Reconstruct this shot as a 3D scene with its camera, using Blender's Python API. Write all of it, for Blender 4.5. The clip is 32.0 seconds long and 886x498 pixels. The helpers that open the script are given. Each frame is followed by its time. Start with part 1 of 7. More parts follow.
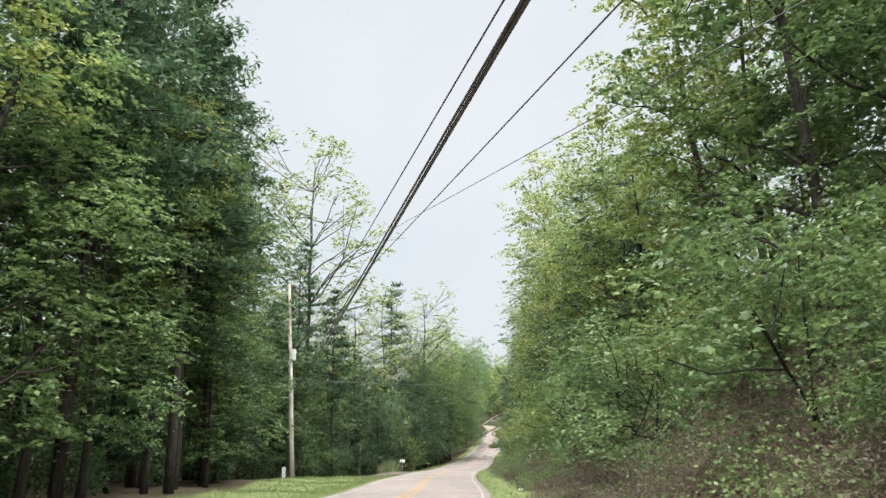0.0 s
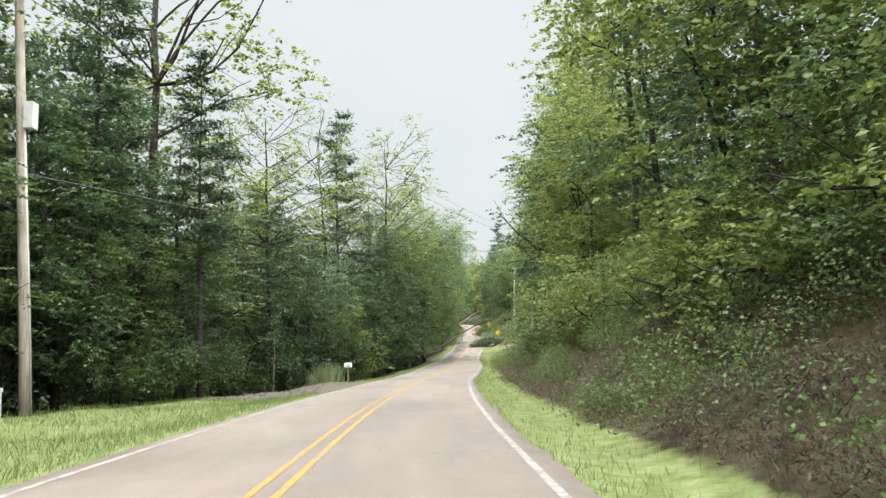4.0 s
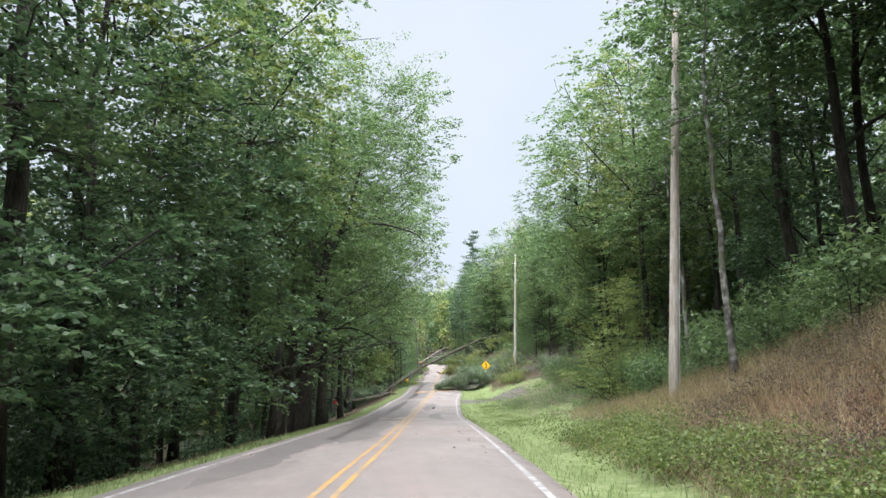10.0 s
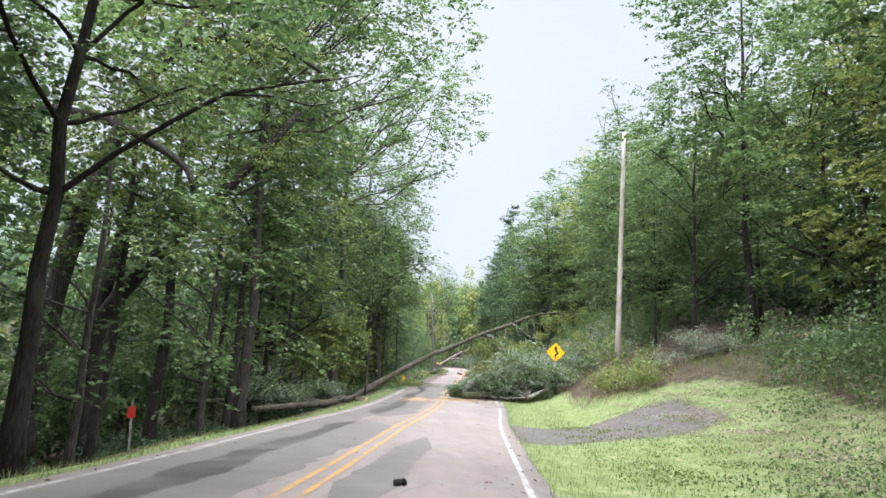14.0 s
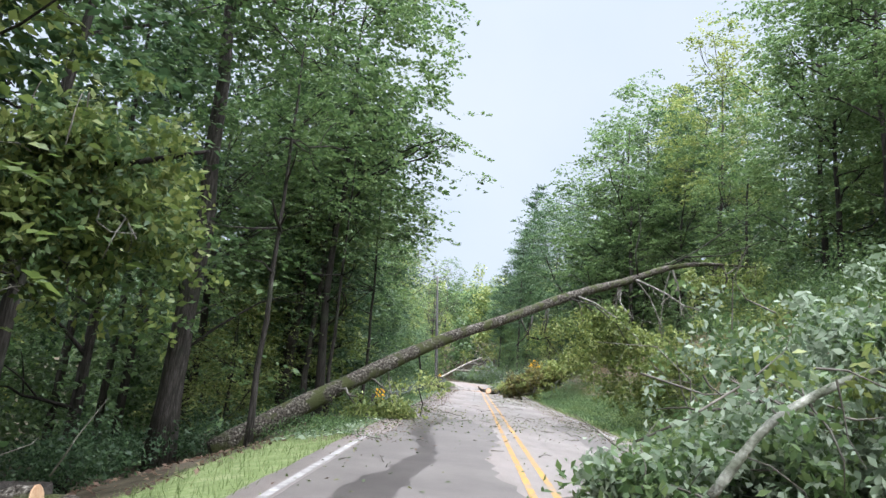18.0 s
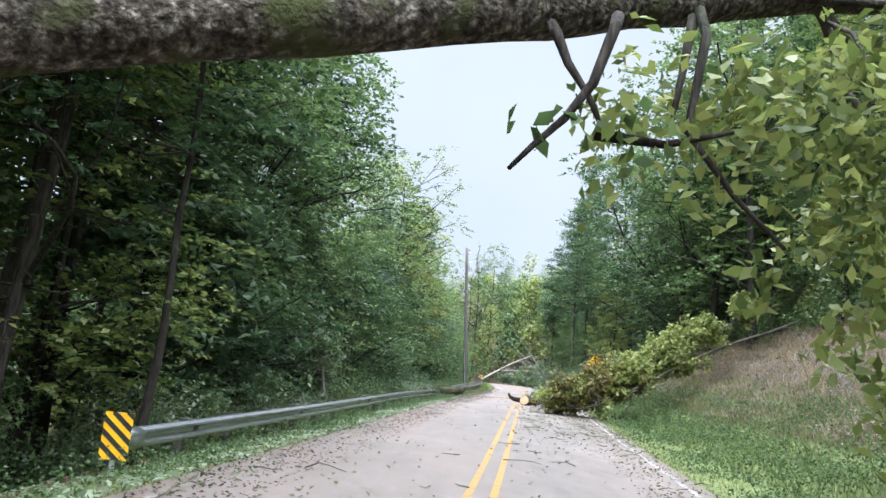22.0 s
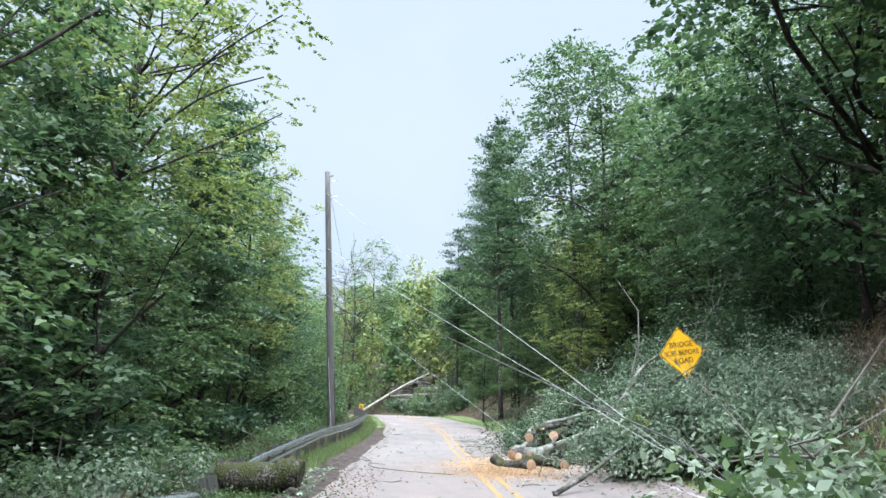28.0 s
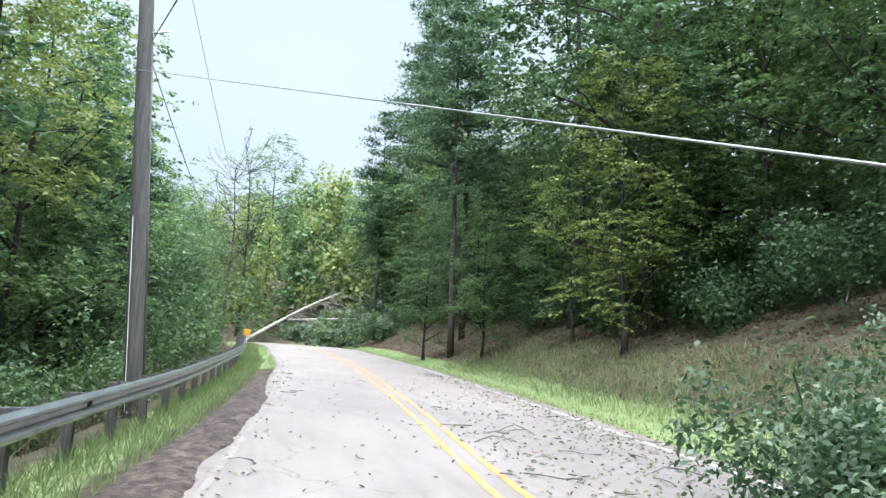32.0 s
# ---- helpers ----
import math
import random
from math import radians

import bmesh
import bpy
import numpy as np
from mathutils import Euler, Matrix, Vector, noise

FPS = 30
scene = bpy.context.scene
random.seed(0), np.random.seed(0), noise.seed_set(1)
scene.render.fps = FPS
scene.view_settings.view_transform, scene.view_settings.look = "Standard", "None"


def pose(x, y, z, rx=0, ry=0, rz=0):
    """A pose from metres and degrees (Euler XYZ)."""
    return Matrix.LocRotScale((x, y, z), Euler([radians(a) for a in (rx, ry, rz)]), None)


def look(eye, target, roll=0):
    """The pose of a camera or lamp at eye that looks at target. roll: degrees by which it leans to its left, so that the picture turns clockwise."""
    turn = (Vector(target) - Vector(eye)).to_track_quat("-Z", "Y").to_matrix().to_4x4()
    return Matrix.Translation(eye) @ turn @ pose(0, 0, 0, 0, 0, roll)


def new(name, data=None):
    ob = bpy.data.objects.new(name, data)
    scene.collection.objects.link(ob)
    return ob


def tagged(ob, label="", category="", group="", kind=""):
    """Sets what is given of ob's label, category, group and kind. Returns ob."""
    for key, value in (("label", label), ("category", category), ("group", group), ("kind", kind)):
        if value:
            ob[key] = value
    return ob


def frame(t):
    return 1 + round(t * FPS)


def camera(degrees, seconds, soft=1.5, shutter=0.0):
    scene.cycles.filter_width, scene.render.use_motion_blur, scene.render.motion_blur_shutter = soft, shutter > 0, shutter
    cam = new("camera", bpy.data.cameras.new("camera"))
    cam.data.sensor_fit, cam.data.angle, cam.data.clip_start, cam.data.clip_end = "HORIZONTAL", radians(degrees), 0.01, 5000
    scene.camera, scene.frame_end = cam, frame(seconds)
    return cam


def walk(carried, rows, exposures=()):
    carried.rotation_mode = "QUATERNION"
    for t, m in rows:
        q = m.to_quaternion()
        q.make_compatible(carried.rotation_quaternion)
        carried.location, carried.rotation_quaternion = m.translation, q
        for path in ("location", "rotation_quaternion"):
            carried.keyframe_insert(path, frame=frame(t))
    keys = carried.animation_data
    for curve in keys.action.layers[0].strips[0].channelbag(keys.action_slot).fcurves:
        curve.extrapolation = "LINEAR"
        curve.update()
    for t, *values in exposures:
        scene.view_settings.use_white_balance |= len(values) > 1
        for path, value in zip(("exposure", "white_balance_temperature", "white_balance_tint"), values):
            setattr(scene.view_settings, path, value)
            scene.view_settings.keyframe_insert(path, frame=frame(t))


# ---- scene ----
cam = camera(64.9, 32.0)
PATH = [
    (0, (0.451, -0.006, 1.778), (0.448, 1.931, 2.275), -0.7),
    (0.5, (0.188, 3.919, 1.61), (0.201, 5.865, 2.073), -0.5),
    (1, (0.029, 7.729, 1.442), (0.052, 9.682, 1.871), -0.2),
    (1.5, (0.015, 11.507, 1.284), (0.047, 13.466, 1.685), 0.1),
    (2, (0.139, 15.803, 1.133), (0.181, 17.769, 1.498), 0.2),
    (2.5, (0.271, 20.372, 0.958), (0.324, 22.345, 1.279), -0.1),
    (3, (0.388, 25.41, 0.752), (0.451, 27.392, 1.011), -0.5),
    (3.5, (0.526, 30.343, 0.509), (0.591, 32.329, 0.729), -1.0),
    (5.5, (1.277, 51.738, -0.284), (1.391, 53.707, 0.049), -3.6),
    (6, (1.448, 57.116, -0.456), (1.59, 59.08, -0.105), -3.6),
    (6.5, (1.713, 62.558, -0.659), (1.875, 64.52, -0.306), -3.2),
    (7, (1.987, 68.028, -0.899), (2.162, 69.989, -0.549), -2.6),
    (7.5, (2.42, 73.833, -1.134), (2.603, 75.793, -0.78), -2.3),
    (8, (2.898, 79.902, -1.402), (3.086, 81.86, -1.039), -1.9),
    (8.5, (3.409, 85.731, -1.675), (3.595, 87.687, -1.299), -1.3),
    (9, (3.857, 91.641, -1.877), (4.037, 93.596, -1.495), -1.1),
    (9.5, (4.358, 97.865, -2.041), (4.531, 99.821, -1.661), -0.9),
    (10, (4.943, 104.355, -2.181), (5.115, 106.314, -1.816), -0.6),
    (10.5, (5.55, 110.474, -2.283), (5.721, 112.436, -1.934), -0.6),
    (11, (6.164, 116.233, -2.319), (6.323, 118.198, -1.981), 0.6),
    (11.5, (6.598, 121.887, -2.433), (6.746, 123.853, -2.096), 0.5),
    (12, (6.929, 127.66, -2.599), (7.057, 129.626, -2.253), 0.8),
    (12.5, (7.274, 133.685, -2.788), (7.383, 135.65, -2.433), 1.5),
    (13, (7.764, 139.915, -2.971), (7.864, 141.878, -2.603), 1.7),
    (13.5, (8.461, 146.23, -3.124), (8.554, 148.191, -2.745), 2.5),
    (14, (9.194, 152.481, -3.218), (9.278, 154.44, -2.824), 2.8),
    (14.5, (9.746, 158.331, -3.231), (9.82, 160.288, -2.824), 3.0),
    (16.5, (10.187, 178.563, -2.85), (10.174, 180.517, -2.426), 4.1),
    (17, (10.11, 182.613, -2.802), (10.095, 184.568, -2.378), 4.7),
    (17.5, (9.969, 186.44, -2.695), (9.985, 188.394, -2.268), 5.2),
    (18, (9.896, 189.699, -2.571), (9.971, 191.65, -2.136), 5.1),
    (18.5, (9.897, 192.521, -2.432), (10.046, 194.465, -1.986), 4.8),
    (19, (10.061, 195.423, -2.313), (10.281, 197.358, -1.857), 4.6),
    (19.5, (10.472, 198.252, -2.185), (10.733, 200.18, -1.719), 4.5),
    (20, (11.038, 200.712, -2.038), (11.279, 202.641, -1.569), 4.7),
    (20.5, (11.665, 203.076, -1.895), (11.849, 205.013, -1.429), 4.9),
    (21, (12.38, 205.631, -1.781), (12.458, 207.578, -1.327), 5.6),
    (21.5, (13.007, 208.0, -1.673), (12.978, 209.953, -1.243), 6.1),
    (22, (13.464, 210.346, -1.562), (13.381, 212.299, -1.138), 5.7),
    (22.5, (13.778, 212.798, -1.486), (13.709, 214.752, -1.067), 4.8),
    (23, (13.941, 215.077, -1.389), (13.935, 217.034, -0.977), 3.2),
    (23.5, (13.989, 217.518, -1.272), (14.042, 219.481, -0.891), 1.7),
    (24, (14.017, 220.055, -1.159), (14.11, 222.021, -0.806), 0.5),
    (24.5, (14.034, 222.837, -1.051), (14.142, 224.803, -0.7), -0.2),
    (25, (14.044, 225.578, -0.956), (14.158, 227.539, -0.577), -0.5),
    (25.5, (14.199, 228.323, -0.839), (14.307, 230.273, -0.405), -0.6),
    (27.5, (14.306, 240.272, -0.192), (14.483, 242.184, 0.369), 0.4),
    (28, (14.411, 242.985, -0.102), (14.675, 244.9, 0.414), 1.0),
    (28.5, (14.524, 245.849, -0.018), (14.902, 247.761, 0.431), 1.9),
    (29, (14.672, 248.614, 0.091), (15.156, 250.517, 0.471), 2.7),
    (29.5, (14.929, 251.572, 0.227), (15.494, 253.463, 0.553), 3.2),
    (30, (15.216, 254.179, 0.353), (15.821, 256.061, 0.655), 3.4),
    (30.5, (15.492, 256.723, 0.445), (16.116, 258.6, 0.741), 3.5),
    (31, (15.767, 259.118, 0.466), (16.391, 260.994, 0.766), 3.0),
    (31.5, (15.894, 261.413, 0.602), (16.489, 263.296, 0.918), 2.8),
    (32, (15.991, 263.547, 0.709), (16.531, 265.444, 1.041), 2.4),
]
walk(cam, [(t, look(eye, target, roll)) for t, eye, target, roll in PATH],
     exposures=((0, 2.5, 6900, 14), (2, 2.5, 7150, 10), (3, 2.5, 7200, 10), (7, 2.5, 6350, 14), (11, 2.58, 6390, 16), (12.5, 2.65, 6400, 17), (14, 2.63, 6400, 17), (18, 2.56, 6150, 16), (24, 2.6, 6050, 14), (28, 2.54, 5850, 12), (32, 2.67, 5950, 11)))

# ---- world and light ----
world = bpy.data.worlds.new("sky")
scene.world = world
world.use_nodes = True
wn, wl = world.node_tree.nodes, world.node_tree.links
wn.clear()
w_out = wn.new("ShaderNodeOutputWorld")
w_bg = wn.new("ShaderNodeBackground")
w_sky = wn.new("ShaderNodeTexSky")
w_sky.sky_type = "NISHITA"
w_sky.sun_disc = False
w_sky.sun_elevation = radians(73)
w_sky.sun_rotation = radians(165)
w_sky.dust_density = 4.0
w_sky.air_density = 1.2
w_co = wn.new("ShaderNodeTexCoord")
w_noise = wn.new("ShaderNodeTexNoise")
w_noise.inputs["Scale"].default_value = 1.6
w_noise.inputs["Detail"].default_value = 5
w_ramp = wn.new("ShaderNodeValToRGB")
w_ramp.color_ramp.elements[0].position = 0.3
w_ramp.color_ramp.elements[0].color = (6.2, 7.4, 8.3, 1)
w_ramp.color_ramp.elements[1].position = 0.7
w_ramp.color_ramp.elements[1].color = (7.7, 8.55, 9.1, 1)
w_mix = wn.new("ShaderNodeMix")
w_mix.data_type = "RGBA"
w_mix.inputs[0].default_value = 0.85
wl.new(w_co.outputs["Generated"], w_noise.inputs["Vector"])
wl.new(w_noise.outputs["Fac"], w_ramp.inputs["Fac"])
wl.new(w_sky.outputs["Color"], w_mix.inputs[6])
wl.new(w_ramp.outputs["Color"], w_mix.inputs[7])
wl.new(w_mix.outputs[2], w_bg.inputs["Color"])
w_bg.inputs["Strength"].default_value = 0.0205
wl.new(w_bg.outputs["Background"], w_out.inputs["Surface"])

sun = new("sun", bpy.data.lights.new("sun", "SUN"))
sun.data.energy = 4.4
sun.data.angle = radians(110)
sun.data.color = (0.94, 1.0, 1.03)
sun.matrix_world = look((0, 0, 100), (-8, 30, 0))


# ---- materials ----
def mat(name, stops, rough=0.8, scale=6.0, bump=0.3, bump_scale=40.0, bump_dist=0.02, metal=0.0, object_random=0.0, island_random=0.0,
        translucent=0.0, second=None, stretch=(1, 1, 1), spec=0.3, coords="Object"):
    """A noise-coloured surface. stops: (position, colour) pairs. second: (scale, low, high, colour) of larger stains."""
    m = bpy.data.materials.new(name)
    m.use_nodes = True
    n, l = m.node_tree.nodes, m.node_tree.links
    b = n["Principled BSDF"]
    out = n["Material Output"]
    co = n.new("ShaderNodeTexCoord")
    mp = n.new("ShaderNodeMapping")
    mp.inputs["Scale"].default_value = stretch
    l.new(co.outputs[coords], mp.inputs["Vector"])
    tex = n.new("ShaderNodeTexNoise")
    tex.inputs["Scale"].default_value = scale
    tex.inputs["Detail"].default_value = 6
    tex.inputs["Roughness"].default_value = 0.65
    l.new(mp.outputs["Vector"], tex.inputs["Vector"])
    ramp = n.new("ShaderNodeValToRGB")
    e = ramp.color_ramp.elements
    while len(e) < len(stops):
        e.new(0.5)
    for k, (p, c) in zip(e, stops):
        k.position, k.color = p, (*c, 1)
    fac = tex.outputs["Fac"]
    if object_random or island_random:
        src = n.new("ShaderNodeObjectInfo").outputs["Random"] if object_random else None
        geo = n.new("ShaderNodeNewGeometry").outputs["Random Per Island"] if island_random else None
        for s, a in ((src, object_random), (geo, island_random)):
            if s is None:
                continue
            mr = n.new("ShaderNodeMapRange")
            mr.inputs["To Min"].default_value, mr.inputs["To Max"].default_value = -a, a
            l.new(s, mr.inputs["Value"])
            ad = n.new("ShaderNodeMath")
            ad.operation = "ADD"
            l.new(fac, ad.inputs[0])
            l.new(mr.outputs["Result"], ad.inputs[1])
            fac = ad.outputs[0]
    l.new(fac, ramp.inputs["Fac"])
    col = ramp.outputs["Color"]
    if second:
        t2 = n.new("ShaderNodeTexNoise")
        t2.inputs["Scale"].default_value = second[0]
        t2.inputs["Detail"].default_value = 4
        l.new(co.outputs[coords], t2.inputs["Vector"])
        mr = n.new("ShaderNodeMapRange")
        mr.inputs["From Min"].default_value, mr.inputs["From Max"].default_value = second[1], second[2]
        l.new(t2.outputs["Fac"], mr.inputs["Value"])
        mx = n.new("ShaderNodeMix")
        mx.data_type = "RGBA"
        mx.inputs[7].default_value = (*second[3], 1)
        l.new(mr.outputs["Result"], mx.inputs[0])
        l.new(col, mx.inputs[6])
        col = mx.outputs[2]
    l.new(col, b.inputs["Base Color"])
    b.inputs["Roughness"].default_value = rough
    b.inputs["Metallic"].default_value = metal
    b.inputs["Specular IOR Level"].default_value = spec
    if bump:
        tb = n.new("ShaderNodeTexNoise")
        tb.inputs["Scale"].default_value = bump_scale
        tb.inputs["Detail"].default_value = 5
        l.new(mp.outputs["Vector"], tb.inputs["Vector"])
        bp = n.new("ShaderNodeBump")
        bp.inputs["Strength"].default_value = bump
        bp.inputs["Distance"].default_value = bump_dist
        l.new(tb.outputs["Fac"], bp.inputs["Height"])
        l.new(bp.outputs["Normal"], b.inputs["Normal"])
    if translucent:
        tr = n.new("ShaderNodeBsdfTranslucent")
        l.new(col, tr.inputs["Color"])
        ms = n.new("ShaderNodeMixShader")
        ms.inputs["Fac"].default_value = translucent
        l.new(b.outputs["BSDF"], ms.inputs[1])
        l.new(tr.outputs["BSDF"], ms.inputs[2])
        l.new(ms.outputs["Shader"], out.inputs["Surface"])
    return m


def leafy(name, dark, mid, light, rough=0.48):
    return mat(name, [(0.15, dark), (0.5, mid), (0.9, light)], rough=rough, scale=0.35, bump=0, object_random=0.16, island_random=0.34,
               translucent=0.47, spec=0.33)


M_LEAF = leafy("leaf_green", (0.036, 0.064, 0.024), (0.075, 0.128, 0.043), (0.14, 0.195, 0.07))
M_LEAF_YEL = leafy("leaf_yellow_green", (0.06, 0.09, 0.022), (0.13, 0.17, 0.045), (0.24, 0.26, 0.08))
# for dark green trees, and for underbrush with the shade put into its colour
M_LEAF_DARK_SHADED = leafy("leaf_dark_shaded", (0.022, 0.046, 0.02), (0.045, 0.084, 0.034), (0.085, 0.13, 0.055))
M_LEAF_PALE = leafy("leaf_pale_underside", (0.07, 0.105, 0.06), (0.155, 0.205, 0.125), (0.32, 0.37, 0.27))
M_LEAF_GOLD = leafy("leaf_gold", (0.075, 0.068, 0.02), (0.18, 0.155, 0.045), (0.34, 0.3, 0.1))
M_LEAF_LIME = leafy("leaf_lime", (0.1, 0.125, 0.03), (0.21, 0.25, 0.07), (0.38, 0.41, 0.16))
M_STRAW = leafy("straw_weeds", (0.14, 0.105, 0.08), (0.25, 0.2, 0.16), (0.4, 0.34, 0.28))
M_LEAF_RUST = leafy("leaf_dead_brown", (0.034, 0.027, 0.018), (0.078, 0.061, 0.041), (0.155, 0.122, 0.085))
M_NEEDLE = leafy("pine_needles", (0.02, 0.042, 0.02), (0.042, 0.08, 0.036), (0.085, 0.13, 0.065))
M_BARK = mat("bark_grey_brown", [(0.3, (0.012, 0.01, 0.009)), (0.55, (0.03, 0.026, 0.022)), (0.8, (0.075, 0.067, 0.06))], rough=0.95, spec=0.08, scale=5,
             bump=0.9, bump_scale=9, bump_dist=0.05, stretch=(3, 3, 0.5), object_random=0.12, second=(0.8, 0.55, 0.8, (0.04, 0.05, 0.03)))
M_BARK_PALE = mat("bark_pale_lichen", [(0.38, (0.03, 0.027, 0.023)), (0.5, (0.09, 0.083, 0.073)), (0.64, (0.23, 0.226, 0.205))], rough=0.95, spec=0.08, scale=2.2,
                  bump=1.0, bump_scale=9, bump_dist=0.06, second=(0.9, 0.5, 0.62, (0.075, 0.08, 0.045)))
M_BRANCH = mat("branch_bark", [(0.3, (0.05, 0.043, 0.035)), (0.55, (0.11, 0.1, 0.085)), (0.75, (0.26, 0.25, 0.22))], rough=0.95, spec=0.08, scale=5, bump=0.5, bump_scale=20, object_random=0.15)
M_BARK_LOG = mat("bark_mossy_log", [(0.36, (0.012, 0.01, 0.008)), (0.47, (0.042, 0.035, 0.028)), (0.57, (0.1, 0.088, 0.072)), (0.68, (0.27, 0.25, 0.22))], rough=0.95, spec=0.08, scale=17,
                 bump=1.0, bump_scale=26, bump_dist=0.06, second=(2.2, 0.5, 0.6, (0.045, 0.05, 0.02)))
M_BARE_WOOD = mat("bare_weathered_wood", [(0.3, (0.17, 0.15, 0.12)), (0.55, (0.27, 0.245, 0.205)), (0.75, (0.36, 0.335, 0.285))], rough=0.9, spec=0.1, scale=3, bump=0.4, bump_scale=16)
M_TWIG = mat("dead_twig", [(0.3, (0.05, 0.043, 0.035)), (0.7, (0.17, 0.155, 0.13))], rough=0.95, scale=4, bump=0)
M_CUT = mat("fresh_cut_wood", [(0.3, (0.29, 0.165, 0.095)), (0.7, (0.46, 0.3, 0.185))], rough=0.85, scale=9, bump=0.3)
M_POLE = mat("weathered_pole_wood", [(0.3, (0.16, 0.13, 0.1)), (0.7, (0.34, 0.3, 0.26))], rough=0.9, scale=4, bump=0.6, bump_scale=20,
             stretch=(6, 6, 0.3), second=(0.7, 0.5, 0.8, (0.42, 0.4, 0.37)))


def road_material():
    """Worn asphalt: mottled patches, long streaks, polished wheel tracks, hairline cracks and dirt towards the edges."""
    m = bpy.data.materials.new("worn_asphalt")
    m.use_nodes = True
    n, l = m.node_tree.nodes, m.node_tree.links
    b = n["Principled BSDF"]
    co = n.new("ShaderNodeTexCoord").outputs["Object"]
    lane = n.new("ShaderNodeAttribute")
    lane.attribute_name = "lane"

    def tex(scale, stretch=(1, 1, 1), detail=6, rough=0.6):
        mp = n.new("ShaderNodeMapping")
        mp.inputs["Scale"].default_value = stretch
        l.new(co, mp.inputs["Vector"])
        t = n.new("ShaderNodeTexNoise")
        t.inputs["Scale"].default_value, t.inputs["Detail"].default_value, t.inputs["Roughness"].default_value = scale, detail, rough
        l.new(mp.outputs["Vector"], t.inputs["Vector"])
        return t.outputs["Fac"]

    def remap(v, a, c, lo=0.0, hi=1.0):
        r = n.new("ShaderNodeMapRange")
        for k, x in zip(("From Min", "From Max", "To Min", "To Max"), (a, c, lo, hi)):
            r.inputs[k].default_value = x
        l.new(v, r.inputs["Value"])
        return r.outputs["Result"]

    def math2(op, a, c):
        q = n.new("ShaderNodeMath")
        q.operation = op
        for k, x in ((0, a), (1, c)):
            if isinstance(x, float):
                q.inputs[k].default_value = x
            else:
                l.new(x, q.inputs[k])
        return q.outputs[0]

    def blend(fac, a, c):
        x = n.new("ShaderNodeMix")
        x.data_type = "RGBA"
        l.new(fac, x.inputs[0])
        for k, v in ((6, a), (7, c)):
            if isinstance(v, tuple):
                x.inputs[k].default_value = (*v, 1)
            else:
                l.new(v, x.inputs[k])
        return x.outputs[2]

    col = blend(remap(tex(0.28, (1, 0.35, 1)), 0.35, 0.65), (0.093, 0.078, 0.07), (0.147, 0.123, 0.11))
    col = blend(remap(tex(1.3, (2.2, 0.12, 1)), 0.5, 0.72, 0.0, 0.55), col, (0.068, 0.058, 0.053))
    col = blend(remap(tex(2.6, (1, 0.5, 1)), 0.55, 0.75, 0.0, 0.5), col, (0.168, 0.141, 0.13))
    col = blend(remap(tex(140.0, (1, 1, 1), 2), 0.35, 0.75, 0.0, 0.35), col, (0.215, 0.19, 0.172))
    track = remap(lane.outputs["Fac"], 0.0, 1.0)
    edge = math2("MULTIPLY", remap(track, 0.78, 0.98), remap(tex(1.8), 0.35, 0.65))
    col = blend(math2("MULTIPLY", edge, 0.75), col, (0.085, 0.07, 0.058))
    tracked = math2("MULTIPLY", remap(tex(0.16, (1.6, 0.3, 1)), 0.4, 0.62, 0.0, 0.75), remap(tex(3.0), 0.3, 0.6))
    col = blend(tracked, col, (0.16, 0.118, 0.1))
    vor = n.new("ShaderNodeTexVoronoi")
    vor.feature = "DISTANCE_TO_EDGE"
    vor.inputs["Scale"].default_value = 0.45
    warp = n.new("ShaderNodeVectorMath")
    warp.operation = "ADD"
    tw = n.new("ShaderNodeTexNoise")
    tw.inputs["Scale"].default_value, tw.inputs["Detail"].default_value = 1.2, 6
    l.new(co, tw.inputs["Vector"])
    l.new(co, warp.inputs[0])
    l.new(tw.outputs["Color"], warp.inputs[1])
    l.new(warp.outputs[0], vor.inputs["Vector"])
    crack = math2("MULTIPLY", remap(vor.outputs["Distance"], 0.0, 0.012, 1.0, 0.0), remap(tex(0.2), 0.5, 0.62, 0.0, 0.7))
    col = blend(crack, col, (0.05, 0.045, 0.042))
    l.new(col, b.inputs["Base Color"])
    l.new(remap(tex(0.5, (1, 0.4, 1)), 0.35, 0.65, 0.5, 0.85), b.inputs["Roughness"])
    b.inputs["Specular IOR Level"].default_value = 0.45
    bp = n.new("ShaderNodeBump")
    bp.inputs["Strength"].default_value, bp.inputs["Distance"].default_value = 0.4, 0.006
    l.new(tex(90.0, (1, 1, 1), 4), bp.inputs["Height"])
    l.new(bp.outputs["Normal"], b.inputs["Normal"])
    return m


M_ROAD = road_material()
M_YELLOW = mat("road_paint_yellow", [(0.36, (0.17, 0.12, 0.075)), (0.5, (0.3, 0.165, 0.045)), (0.65, (0.37, 0.185, 0.032))], rough=0.7, scale=5, bump=0.2, bump_scale=60,
               second=(1.1, 0.52, 0.66, (0.18, 0.14, 0.1)))
M_WHITE = mat("road_paint_white", [(0.36, (0.15, 0.135, 0.128)), (0.5, (0.23, 0.215, 0.205)), (0.66, (0.34, 0.325, 0.31))], rough=0.7, scale=4, bump=0.2, bump_scale=60,
              second=(1.6, 0.52, 0.75, (0.17, 0.152, 0.145)))


